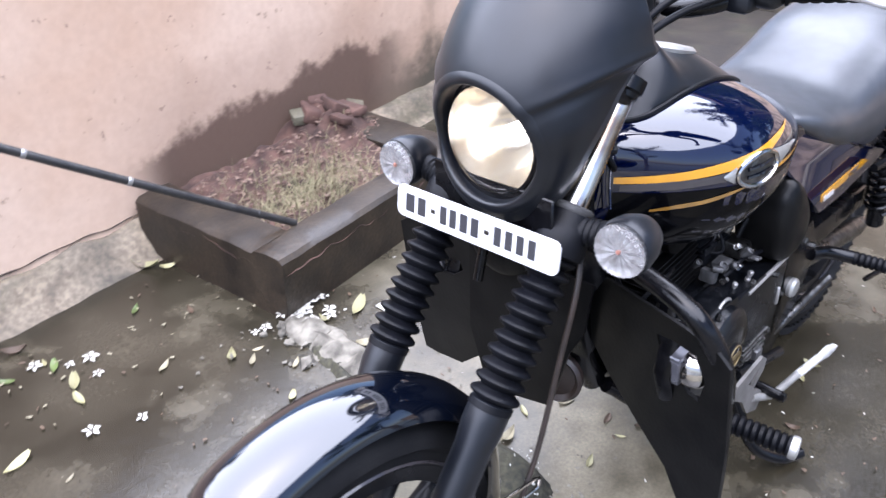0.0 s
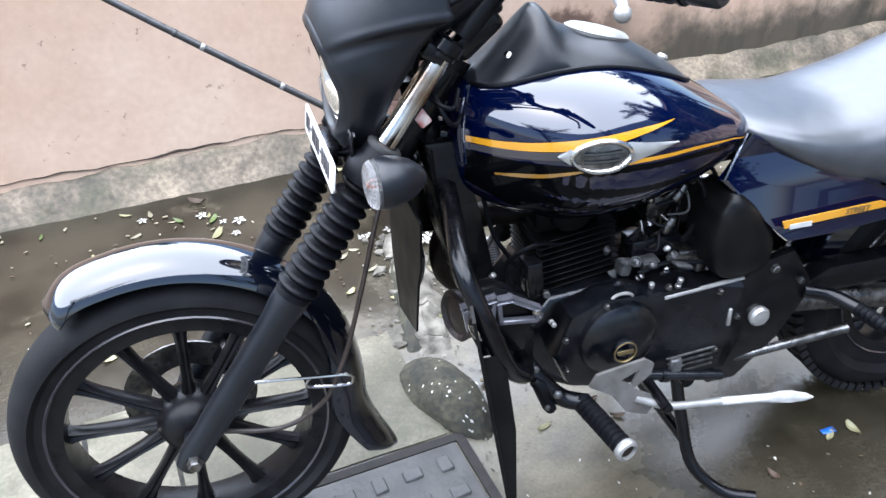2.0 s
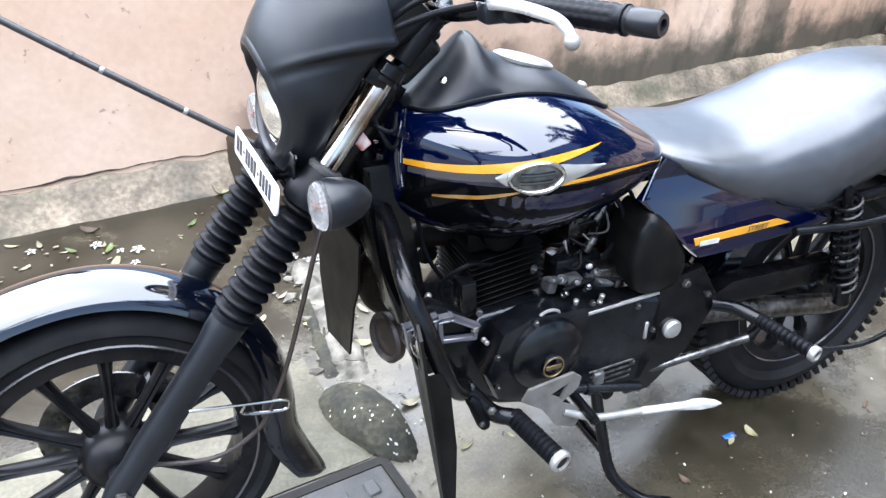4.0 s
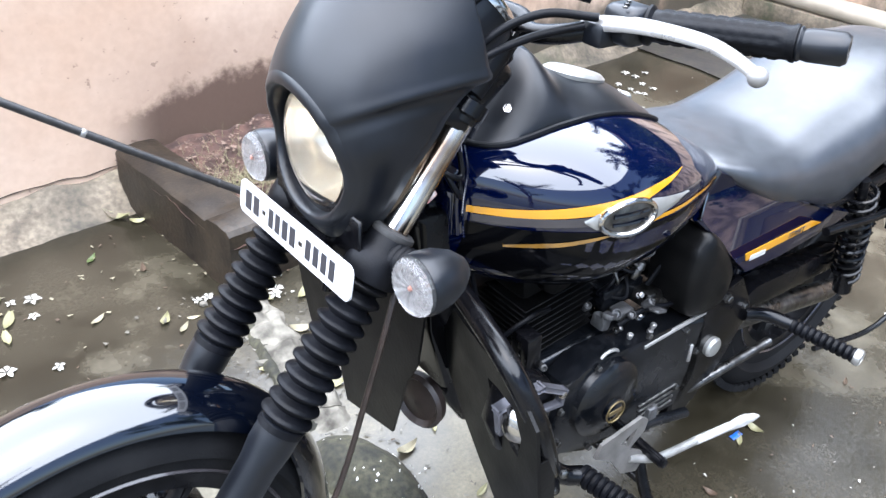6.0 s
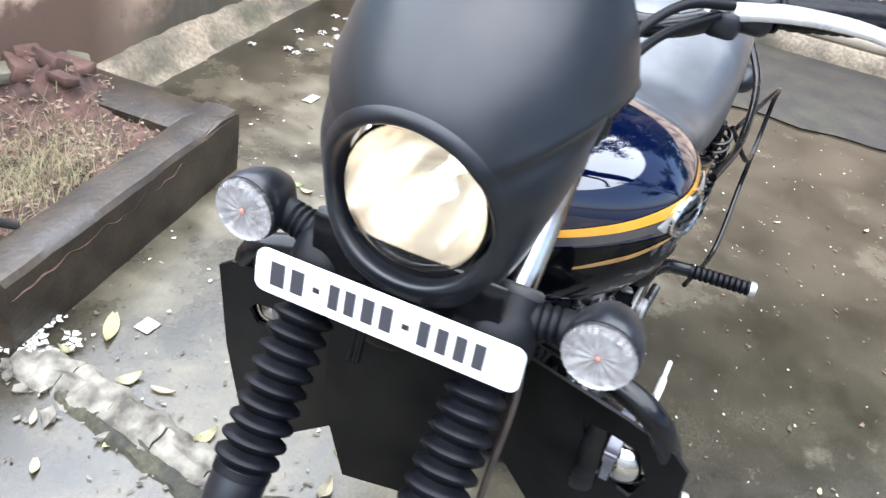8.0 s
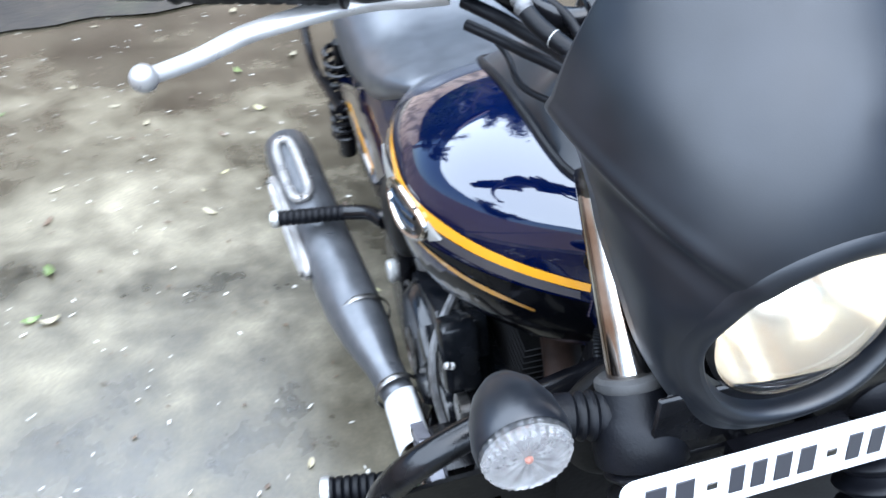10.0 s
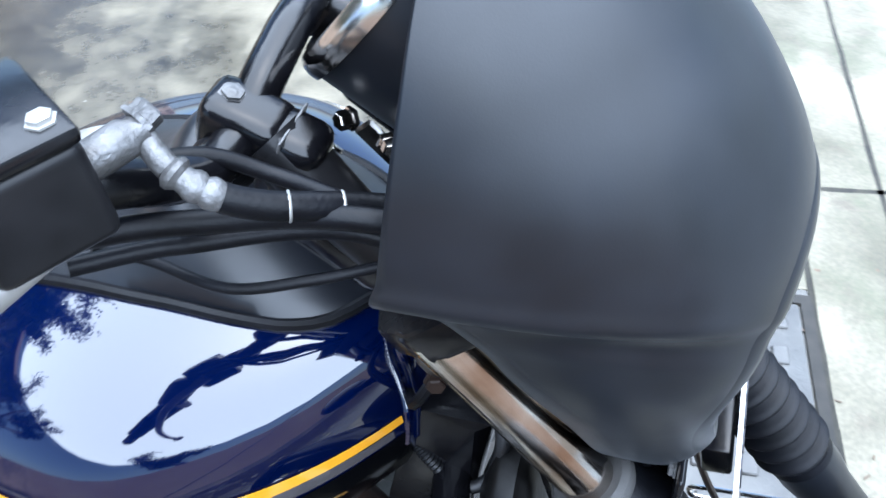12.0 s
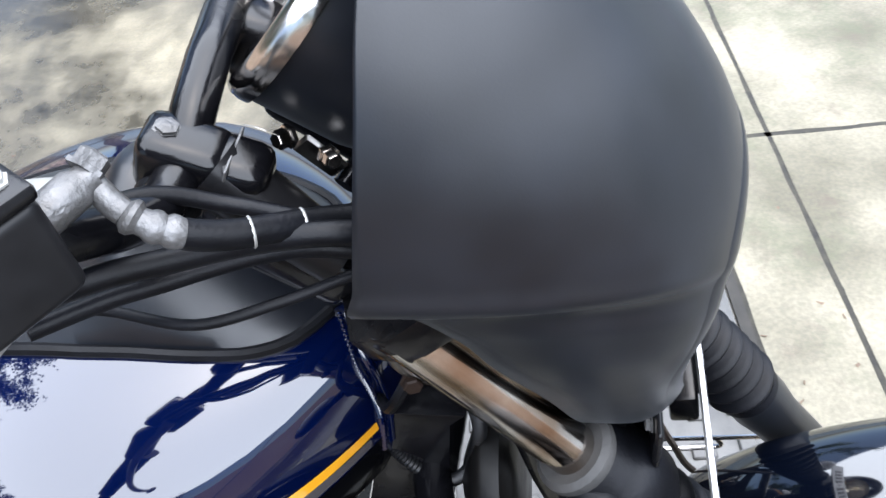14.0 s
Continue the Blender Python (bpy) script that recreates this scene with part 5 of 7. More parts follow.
tube(bm, [(0.60, 0.14, 0.29), (0.40, 0.16, 0.31), (0.20, 0.17, 0.33)], 0.010, 10)
part("link_rod", bm, STEEL, BIKE, "dull steel rod along the frame")

# rear: swingarm, shocks, chain guard, mudguard, rails
for s in (1, -1):
    bm = BM()
    tube(bm, [(0.42, 0.11 * s, 0.40), (0.2, 0.115 * s, 0.37), (-0.10, 0.115 * s, 0.315), (-0.15, 0.115 * s, 0.31)], [0.026, 0.026, 0.024, 0.018], 14)
    part("swingarm", bm, STEEL if s > 0 else FRAMEBLACK, BIKE)
    bm = BM()
    top, bot = V(0.03, 0.175 * s, 0.66), V(-0.07, 0.165 * s, 0.36)
    d = (top - bot).normalized()
    o1 = d.orthogonal().normalized()
    o2 = d.cross(o1)
    tube(bm, [bot.lerp(top, k) for k in (0, 0.25, 0.26, 1.0)], [0.02, 0.02, 0.010, 0.010], 14)
    sh = part("shock_absorber", bm, FRAMEBLACK, BIKE)
    bm = BM()
    tube(bm, [bot.lerp(top, 0.15 + 0.78 * k / 150) + (o1 * math.cos(k * 2 * math.pi / 14) + o2 * math.sin(k * 2 * math.pi / 14)) * 0.027 for k in range(151)], 0.0048, 7)
    part("spring", bm, FRAMEBLACK, sh, "black coil spring")
    bm = BM()
    tube(bm, spline([(0.18, 0.20 * s, 0.60), (-0.05, 0.22 * s, 0.60), (-0.30, 0.20 * s, 0.66), (-0.47, 0.12 * s, 0.74)], 6), 0.009, 10)
    part("grab_rail", bm, FRAMEBLACK, BIKE)
bm = BM()
prism(bm, [(0.30, 0.43), (0.24, 0.46), (-0.05, 0.455), (-0.12, 0.43), (-0.12, 0.40), (0.25, 0.40)], 0.09, 0.135, 0.008)
part("chain_guard", bm, FRAMEBLACK, BIKE)
bm = BM()
rings = []
for i in range(31):
    a = radians(20 + 150 * i / 30)
    r = 0.375
    rings.append([REAR + V(math.cos(a) * (q), y, math.sin(a) * q) for y, q in ((-0.085, r - 0.06), (-0.08, r - 0.02), (-0.05, r), (0.05, r), (0.08, r - 0.02), (0.085, r - 0.06), (0.078, r - 0.06), (0.045, r - 0.008), (-0.045, r - 0.008), (-0.078, r - 0.06))])
skin(bm, rings)
part("rear_mudguard", bm, GLOSSBLACK, BIKE)
# thin guard rail on the left rear
bm = BM()
tube(bm, spline([(-0.12, 0.19, 0.60), (-0.16, 0.24, 0.52), (-0.24, 0.25, 0.50), (-0.28, 0.25, 0.40), (-0.10, 0.25, 0.30), (0.10, 0.22, 0.30)], 6), 0.006, 8)
tube(bm, spline([(-0.12, 0.19, 0.58), (-0.40, 0.25, 0.62), (-0.52, 0.25, 0.55), (-0.48, 0.25, 0.42), (-0.28, 0.25, 0.34)], 6), 0.006, 8)
part("side_rail", bm, FRAMEBLACK, BIKE)
bm = BM()
box(bm, (-0.42, 0, 0.70), (0.05, 0.14, 0.09), None, 0.02)
part("tail_lamp", bm, mat("red_lens", (0.252, 0.0144, 0.0144), None, 10, 0.15, coat=0.8), BIKE)

# leg guard: crash bar and sheet panels
BRACKETM = mat("grey_cast_bracket", (0.072, 0.072, 0.0828), (0.115, 0.115, 0.13), 40, 0.35, metal=0.5, rvar=0.1)
for s in (1, -1):
    bm = BM()
    tube(bm, spline([(0.985, 0.04 * s, 0.715), (1.005, 0.14 * s, 0.715), (1.026, 0.25 * s, 0.695), (1.010, 0.290 * s, 0.635), (0.988, 0.296 * s, 0.575), (0.960, 0.285 * s, 0.510), (0.92, 0.25 * s, 0.46), (0.89, 0.17 * s, 0.42)], 6), 0.0155, 16)
    cb = part("crash_bar", bm, FRAMEBLACK, BIKE, "glossy black crash bar")
    bm = BM()
    lo = 0.20 if s > 0 else 0.335
    outer = [(0.040, 0.530), (0.050, 0.600), (0.088, 0.664), (0.240, 0.660), (0.297, 0.652), (0.318, 0.636), (0.324, 0.480), (0.314, lo), (0.285, lo), (0.215, 0.345), (0.150, 0.405), (0.090, 0.465)]
    hole = [(0.190, 0.618), (0.218, 0.624), (0.262, 0.624), (0.280, 0.585), (0.270, 0.540), (0.252, 0.542), (0.200, 0.582)] if s > 0 else [(0.178, 0.606), (0.262, 0.594), (0.274, 0.578), (0.264, 0.556), (0.202, 0.564), (0.174, 0.586)]
    def place(y, z, k):
        return V(1.030 + k - 0.15 * (0.66 - z) - (0.22 if s > 0 else 0.0) * (0.31 - y), y * s, z)
    vo, vi = [bm.verts.new(place(y, z, 0)) for y, z in outer], [bm.verts.new(place(y, z, 0)) for y, z in hole]
    es = [bm.edges.new((vo[k], vo[(k + 1) % len(vo)])) for k in range(len(vo))] + [bm.edges.new((vi[k], vi[(k + 1) % len(vi)])) for k in range(len(vi))]
    bmesh.ops.triangle_fill(bm, use_beauty=True, edges=es)
    pn = part("guard_panel", bm, GUARDM, BIKE, "black sheet guard panel with slot", smooth=False)
    md = pn.modifiers.new("thick", "SOLIDIFY")
    md.thickness, md.offset = 0.005, 0
    if s > 0:
        bm = BM()
        prism(bm, [(1.012, 0.560), (0.998, 0.450), (0.961, 0.205), (0.950, 0.205), (0.956, 0.400), (0.972, 0.520), (0.990, 0.560)], 0.306, 0.310, 0.001)
        part("side_flange", bm, GUARDM, pn, "pointed side flange of the panel")
    bm = BM()
    lathe(bm, [(0.026, 0), (0.028, 0.012), (0.024, 0.018), (0.012, 0.024), (0.001, 0.026)], axis_m((0.990, 0.250 * s, 0.582), (1, 0.1 * s, 0.1)), 24)
    part("guard_lamp", bm, CHROME, cb, "small round auxiliary lamp behind the slot")
    for k in range(3 if s < 0 else 0):
        bm = BM()
        box(bm, (1.006, (0.20 + 0.02 * k) * s, 0.552), (0.012, 0.012, 0.014), None, 0.002, 1)
        part("reflector", bm, WHITE, cb)
    bm = BM()
    prism(bm, [(1.012, 0.560), (0.995, 0.625), (0.965, 0.628), (0.915, 0.600), (0.895, 0.565), (0.912, 0.490), (0.985, 0.492)], 0.195 * s, 0.226 * s, 0.006)
    br = part("guard_bracket", bm, FRAMEBLACK, BIKE)
    for loop in ([(1.018, 0.604), (0.970, 0.612), (0.972, 0.562), (1.010, 0.560)], [(0.962, 0.606), (0.942, 0.606), (0.896, 0.578), (0.898, 0.556), (0.958, 0.564)]):
        bm = BM()
        pts = [V(x, 0.234 * s, z) for x, z in loop]
        for p, q in zip(pts, pts[1:] + pts[:1]):
            d, c = (q - p), (p + q) / 2
            box(bm, (0, 0, 0), (d.length + 0.007, 0.012, 0.008), Matrix.Translation(c) @ Matrix.Rotation(-math.atan2(d.z, d.x), 4, "Y"), 0.0015, 1)
        part("bracket_frame", bm, BRACKETM, br, "grey cast window frame of the bracket")
    bolts(br, CHROME, [((0.898, 0.236 * s, 0.573), (0, s, 0), 0.006, 0.005), ((0.992, 0.228 * s, 0.548), (0, s, 0), 0.008, 0.006)])
bm = BM()
prism(bm, [(-0.13, 0.69), (0.11, 0.69), (0.10, 0.60), (0.075, 0.55), (0.045, 0.43), (-0.09, 0.395), (-0.13, 0.51)], 1.048, 1.052, 0, lambda y, z, x: V(x, y, z))
part("guard_panel", bm, GUARDM, BIKE)
bm = BM()
lathe(bm, [(0.02, 0.0), (0.05, 0.004), (0.052, 0.018), (0.046, 0.024), (0.038, 0.016), (0.02, 0.02), (0.001, 0.026)], axis_m((0.942, -0.020, 0.402), (1, 0.25, 0.05)), 32)
part("horn", bm, mat("brown_black_paint", (0.0115, 0.0072, 0.00576), (0.0252, 0.0158, 0.0122), 30, 0.45, bump=0.1), BIKE, "round brown-black horn")

# front brake: disc on the right, caliper, speedometer cable and wire loop on the left
bm = BM()
ym = Matrix.Translation(AX + V(0, -0.062, 0)) @ Matrix.Rotation(radians(-90), 4, "X")
lathe(bm, [(0.072, -0.002), (0.122, -0.002), (0.122, 0.002), (0.072, 0.002), (0.072, -0.002)], ym, 56, False)
part("brake_disc", bm, STEEL, FRONT, "drilled steel brake disc")
for k in range(30):
    bm = BM()
    a = 2 * math.pi * k / 30
    r = 0.086 + 0.012 * (k % 3)
    lathe(bm, [(0.0045, -0.0026), (0.0045, 0.0026)], ym @ Matrix.Translation((r * math.cos(a), r * math.sin(a), 0)), 8)
    ob = part("brake_disc_hole", bm, INK, FRONT)
bm = BM()
box(bm, (0, 0, 0), (0.10, 0.055, 0.05), Matrix.Translation(AX + V(-0.10, -0.065, 0.06)) @ Matrix.Rotation(radians(-40), 4, "Y"), 0.012)
part("brake_caliper", bm, FRAMEBLACK, BIKE)
bm = BM()
tube(bm, spline([(1.09, 0.11, 0.80), (1.123, 0.131, 0.732), (1.152, 0.129, 0.62), (1.186, 0.128, 0.50), (1.212, 0.126, 0.433), (1.243, 0.122, 0.376), (1.318, 0.112, 0.331), (1.435, 0.090, 0.335)], 7), 0.0042, 8)
cable = part("speedometer_cable", bm, mat("brown_black_cable", (0.00864, 0.00576, 0.00432), (0.0202, 0.013, 0.0101), 40, 0.45), BIKE, "black speedometer cable")
bm = BM()
tube(bm, spline([(x, 0.13, z) for x, z in ((1.348, 0.457), (1.258, 0.444), (1.195, 0.434), (1.187, 0.421), (1.199, 0.413), (1.262, 0.425), (1.26, 0.442))], 6), 0.0028, 8)
part("wire_loop", bm, CHROME, cable, "bent wire cable guide")

# handlebars, levers, gauge
bm = BM()
half = [(0.902, 0.0, 1.062), (0.902, 0.07, 1.062), (0.918, 0.105, 1.054), (0.910, 0.15, 1.062), (0.87, 0.20, 1.078), (0.835, 0.29, 1.091), (0.80, 0.39, 1.097)]
TW = lambda x, y, z: V(x - 0.06 * y, y, z)      # the bars stand turned a little to the left
left = [TW(*p) for p in spline(half, 6)]
rhalf = [(0.902, 0, 1.062), (0.902, -0.035, 1.054), (0.901, -0.058, 1.044), (0.899, -0.085, 1.040), (0.893, -0.112, 1.050), (0.882, -0.145, 1.074), (0.868, -0.18, 1.084), (0.846, -0.24, 1.088), (0.805, -0.385, 1.094)]
right = spline(rhalf, 6)[1:][::-1]
tube(bm, right + left, 0.0120, 16)
bar = part("handlebar", bm, FRAMEBLACK, BIKE, "black handlebar")
for s in (1, -1):
    bm = BM()
    a, b = (V(0.845, 0.225, 1.085), V(0.785, 0.372, 1.097)) if s > 0 else (TW(0.846, -0.258, 1.083), TW(0.796, -0.388, 1.085))
    n, gs = 44, 40
    d = (b - a).normalized()
    gm = axis_m(a, d)
    rings = []
    for k in range(n + 1):
        base = 0.0225 if k < 2 else 0.0200 if k > n - 2 else 0.0180
        knob = 3 < k < n - 3 and k % 4 != 0
        rings.append([gm @ V((base + (0.0014 if knob and g % 4 < 2 else 0)) * math.cos(2 * math.pi * g / gs), (base + (0.0014 if knob and g % 4 < 2 else 0)) * math.sin(2 * math.pi * g / gs), (b - a).length * k / n) for g in range(gs)])
    skin(bm, rings)
    part("grip", bm, RUBBER, bar, "ribbed rubber grip")
    bm = BM()
    lathe(bm, [(0.0175, 0.0), (0.0185, 0.003), (0.016, 0.006), (0.0175, 0.012), (0.0175, 0.045), (0.014, 0.05), (0.008, 0.05), (0.007, 0.044)], axis_m(b, d), 24)
    part("bar_end", bm, MATTE, bar)
    bm = BM()
    box(bm, (0.856 if s > 0 else 0.846, 0.205 if s > 0 else -0.222, 1.083), (0.045, 0.05 if s > 0 else 0.068, 0.045), None, 0.012, 3)
    if s > 0:
        box(bm, (0.870, 0.185, 1.070), (0.05, 0.035, 0.030), None, 0.008)
    perch = part("switch_housing", bm, MATTE, bar)
    for k in range(3):
        bm = BM()
        bolt(bm, (0.855 + 0.012 * k, (0.20 + 0.008 * k) * s, 1.106), (0, 0, 1), 0.003, 0.002)
        part("screw", bm, STEEL, perch)
    bm = BM()
    pts = [(0.885, 0.165, 1.075), (0.880, 0.215, 1.088), (0.868, 0.260, 1.092), (0.853, 0.311, 1.090), (0.860, 0.355, 1.086), (0.875, 0.391, 1.082)] if s > 0 else [(0.868, -0.178, 1.066), (0.858, -0.205, 1.062), (0.850, -0.232, 1.060), (0.846, -0.262, 1.056), (0.850, -0.296, 1.053), (0.862, -0.340, 1.050), (0.888, -0.380, 1.047), (0.922, -0.416, 1.053)]
    sp = spline(pts, 6)
    tube(bm, sp, [0.0118 - 0.0052 * k / len(sp) for k in range(len(sp))], 12, True, 0.6)
    bmesh.ops.create_uvsphere(bm, u_segments=16, v_segments=10, radius=0.0105, matrix=Matrix.Translation(sp[-1]))
    part("lever", bm, LEVERM, bar, "bright alloy lever with ball end")
    bm = BM()
    tilt = Matrix.Translation((0.900, 0.058 * s, 1.041)) @ Matrix.Rotation(radians(24), 4, "Y")
    box(bm, (0.028, 0, -0.008), (0.034, 0.034, 0.050), tilt, 0.010, 3)
    rs = part("riser", bm, FRAMEBLACK, bar)
    bm = BM()
    box(bm, (0, 0, 0), (0.046, 0.034, 0.036), tilt, 0.009, 3)
    part("clamp_cap", bm, FRAMEBLACK, rs)
    bm = BM()
    box(bm, (0.074, 0, -0.026), (0.088, 0.032, 0.040), tilt @ Matrix.Rotation(radians(16), 4, "Y"), 0.012, 3)
    part("riser_foot", bm, FRAMEBLACK, rs)
    bm = BM()
    box(bm, (0.0235, 0, -0.001), (0.0014, 0.0346, 0.0368), tilt, 0.0004, 1)
    part("clamp_joint", bm, OXIDE, rs)
    bolts(rs, OXIDE, [(tilt @ V(-0.010, 0, 0.017), tilt.to_3x3() @ V(0, 0, 1), 0.0060, 0.003)])
    if s < 0:
        bm = BM()
        lathe(bm, [(0.014, -0.012), (0.0155, 0.0), (0.0145, 0.008), (0.009, 0.013), (0.001, 0.0145)], axis_m((0.893, -0.079, 1.031), (-0.3, -0.8, 0.45)), 24)
        part("end_cap", bm, RUBBER, rs, "domed rubber end cap")
# top yoke
bm = BM()
yk = AX + FD * 0.80
prism(bm, [(0.03, -0.112), (0.03, 0.112), (0.0, 0.118), (-0.03, 0.105), (-0.05, 0.06), (-0.05, -0.06), (-0.03, -0.105), (0.0, -0.118)], -0.012, 0.012, 0.004, lambda x, y, k: axis_m(yk, FD) @ Matrix.Rotation(0, 4, "Z") @ V(y, x, k))
part("top_yoke", bm, FRAMEBLACK, BIKE)
for s in (1, -1):
    bm = BM()
    lathe(bm, [(0.019, -0.008), (0.0195, 0.008), (0.016, 0.012), (0.001, 0.014)], axis_m(yk + V(0, 0.098 * s, 0), FD), 20)
    part("fork_cap", bm, FRAMEBLACK, BIKE)
for s in (1, -1):
    bm = BM()
    tube(bm, spline([(0.912, 0.056 * s, 1.034), (0.930, 0.060 * s, 1.015), (0.952, 0.064 * s, 0.992), (0.968, 0.066 * s, 0.975)], 4), [0.024 - 0.0004 * k for k in range(13)], 16, True, 0.85)
    part("riser_leg", bm, ALLOY, BIKE, "tapered black riser leg")
# gauge
gm = axis_m((0.972, 0.035, 1.058), (-0.72, 0, 0.69))
bm = BM()
lathe(bm, [(0.03, -0.085), (0.050, -0.072), (0.061, -0.03), (0.0655, 0.022), (0.0655, 0.027)], gm, 48)
gauge = part("speedometer", bm, MATTE, BIKE, "round speedometer with chrome rim")
bm = BM()
lathe(bm, [(0.064, 0.024), (0.0680, 0.025), (0.0685, 0.030), (0.0675, 0.035), (0.064, 0.039), (0.059, 0.040), (0.055, 0.035)], gm, 48, False)
part("rim", bm, CHROME, gauge)
bm = BM()
lathe(bm, [(0.056, 0.028), (0.04, 0.031), (0.001, 0.032)], gm, 40, False)
part("dial", bm, GLOSSBLACK, gauge)
bm = BM()
tube(bm, [gm @ V(0.03, -0.04, -0.05), V(0.965, -0.020, 0.985)], 0.007, 10)
gb = part("gauge_bracket", bm, FRAMEBLACK, gauge)
bolts(gb, CHROME, [((0.946, -0.028, 1.030), (-0.5, -0.8, 0.3), 0.0055, 0.009), ((0.962, -0.024, 1.013), (0.6, -0.8, 0.1), 0.0052, 0.009)])
bm = BM()
box(bm, (0, 0, 0), (0.030, 0.004, 0.016), Matrix.Translation((0.956, -0.020, 1.008)) @ Matrix.Rotation(radians(50), 4, "Y"), 0.002, 1)
part("bracket_plate", bm, STEEL, gb)
# brake reservoir, banjo and hose
rm = Matrix.Translation((0.870, -0.172, 1.098)) @ Matrix.Rotation(radians(-32), 4, "Z")
bm = BM()
box(bm, (0, 0, 0), (0.066, 0.052, 0.048), rm, 0.006, 3)
res = part("brake_reservoir", bm, ALLOY, BIKE, "black brake fluid reservoir")
bm = BM()
box(bm, (0, 0, 0.027), (0.068, 0.054, 0.008), rm, 0.003, 2)
part("lid", bm, FRAMEBLACK, res)
for y in (-0.018, 0.018):
    bm = BM()
    bolt(bm, rm @ V(0.022, y, 0.031), (0, 0, 1), 0.005, 0.003)
    part("screw", bm, SILVER, res)
bm = BM()
lathe(bm, [(0.0080, -0.025), (0.0088, 0.0), (0.0088, 0.014), (0.0070, 0.017), (0.0070, 0.022), (0.001, 0.023)], axis_m((0.894, -0.150, 1.096), (0.5, 0.85, 0.1)), 16)
bolt(bm, (0.903, -0.131, 1.100), (0.4, 0.9, 0.3), 0.0070, 0.008)
part("banjo_bolt", bm, OXIDE, res, "grey metal banjo fitting")
hp = spline([(0.905, -0.133, 1.095), (0.916, -0.138, 1.084), (0.932, -0.138, 1.073), (0.950, -0.128, 1.060), (0.985, -0.100, 1.040), (1.03, -0.08, 1.02), (1.07, -0.08, 0.97)], 8)
bm = BM()
tube(bm, hp[:9], 0.0058, 12)
tube(bm, hp[8:20], [0.0056, 0.0080, 0.0080, 0.0060, 0.0062, 0.0074, 0.0075, 0.0063, 0.0076, 0.0074, 0.0066, 0.0060], 14)
part("hose_crimp", bm, OXIDE, res, "crimped grey hose end")
bm = BM()
tube(bm, hp[18:], 0.0070, 12)
part("brake_hose", bm, RUBBER, res)
CABLES = [
    [(0.865, -0.165, 1.055), (0.890, -0.142, 1.047), (0.915, -0.130, 1.044), (0.955, -0.117, 1.044), (1.0, -0.108, 1.040), (1.05, -0.08, 1.0)],
    [(0.855, -0.160, 1.030), (0.880, -0.135, 1.022), (0.900, -0.124, 1.020), (0.947, -0.104, 1.020), (0.99, -0.100, 1.020), (1.05, -0.09, 0.99)],
    [(0.850, -0.140, 1.020), (0.870, -0.128, 1.004), (0.914, -0.131, 0.998), (0.956, -0.117, 1.0), (1.0, -0.095, 1.0), (1.05, -0.08, 0.99)],
    [(0.86, -0.15, 1.07), (0.895, -0.10, 1.055), (0.93, -0.085, 1.035), (0.97, -0.09, 1.03), (1.02, -0.09, 1.02)],
    [(0.89, 0.19, 1.09), (0.94, 0.15, 1.09), (0.99, 0.12, 1.06), (1.03, 0.10, 1.0), (1.04, 0.07, 0.93)],
    [(0.885, 0.17, 1.105), (0.95, 0.12, 1.12), (1.0, 0.09, 1.09), (1.05, 0.07, 1.02)],
    [(0.90, 0.18, 1.08), (0.95, 0.14, 1.06), (1.01, 0.12, 1.03), (1.03, 0.10, 0.96)],
]
for k, pts in enumerate(CABLES):
    bm = BM()
    tube(bm, spline(pts, 7), (0.0062, 0.005, 0.003, 0.0045, 0.005, 0.005, 0.005)[k], 10)
    part("control_cable", bm, RUBBER, BIKE)
for p in (hp[26], hp[30]):
    bm = BM()
    lathe(bm, [(0.0072, -0.0007), (0.0076, 0), (0.0072, 0.0007)], axis_m(p, (0.8, 0.5, -0.2)), 14, False)
    part("cable_tie", bm, SILVER, res)
# ignition switch and loom behind the fork
bm = BM()
box(bm, (1.000, -0.07, 0.915), (0.03, 0.03, 0.03), None, 0.005)
part("connector", bm, RUST, BIKE)
bm = BM()
box(bm, (1.035, 0.075, 0.86), (0.02, 0.012, 0.035), Matrix.Translation((1.035, 0.075, 0.86)) @ Matrix.Rotation(0.6, 4, "Y") @ Matrix.Translation((-1.035, -0.075, -0.86)), 0.003)
part("connector", bm, mat("red_white_tag", (0.324, 0.0432, 0.036), (0.504, 0.432, 0.396), 60, 0.5), BIKE)
for pts in ([(1.02, 0.05, 0.92), (1.0, 0.09, 0.86), (0.98, 0.08, 0.84), (0.96, 0.05, 0.85)], [(1.03, 0.04, 0.90), (1.01, 0.08, 0.88), (0.985, 0.085, 0.87), (0.97, 0.06, 0.89)], [(1.02, -0.05, 0.92), (0.99, -0.09, 0.87), (0.97, -0.07, 0.83), (0.95, -0.03, 0.82)]):
    bm = BM()
    tube(bm, spline(pts, 7), 0.004, 8)
    part("wiring", bm, RUBBER, BIKE)

BIKE.location.y = 0.016
# ---- yard surfaces and clutter ----
GU, GV, G0 = V(0.992, 0.126, 0), V(-0.126, 0.992, 0), V(0.934, -0.078, 0)


def yard(u, v, z=0.0):
    return G0 + GU * u + GV * v + V(0, 0, z)


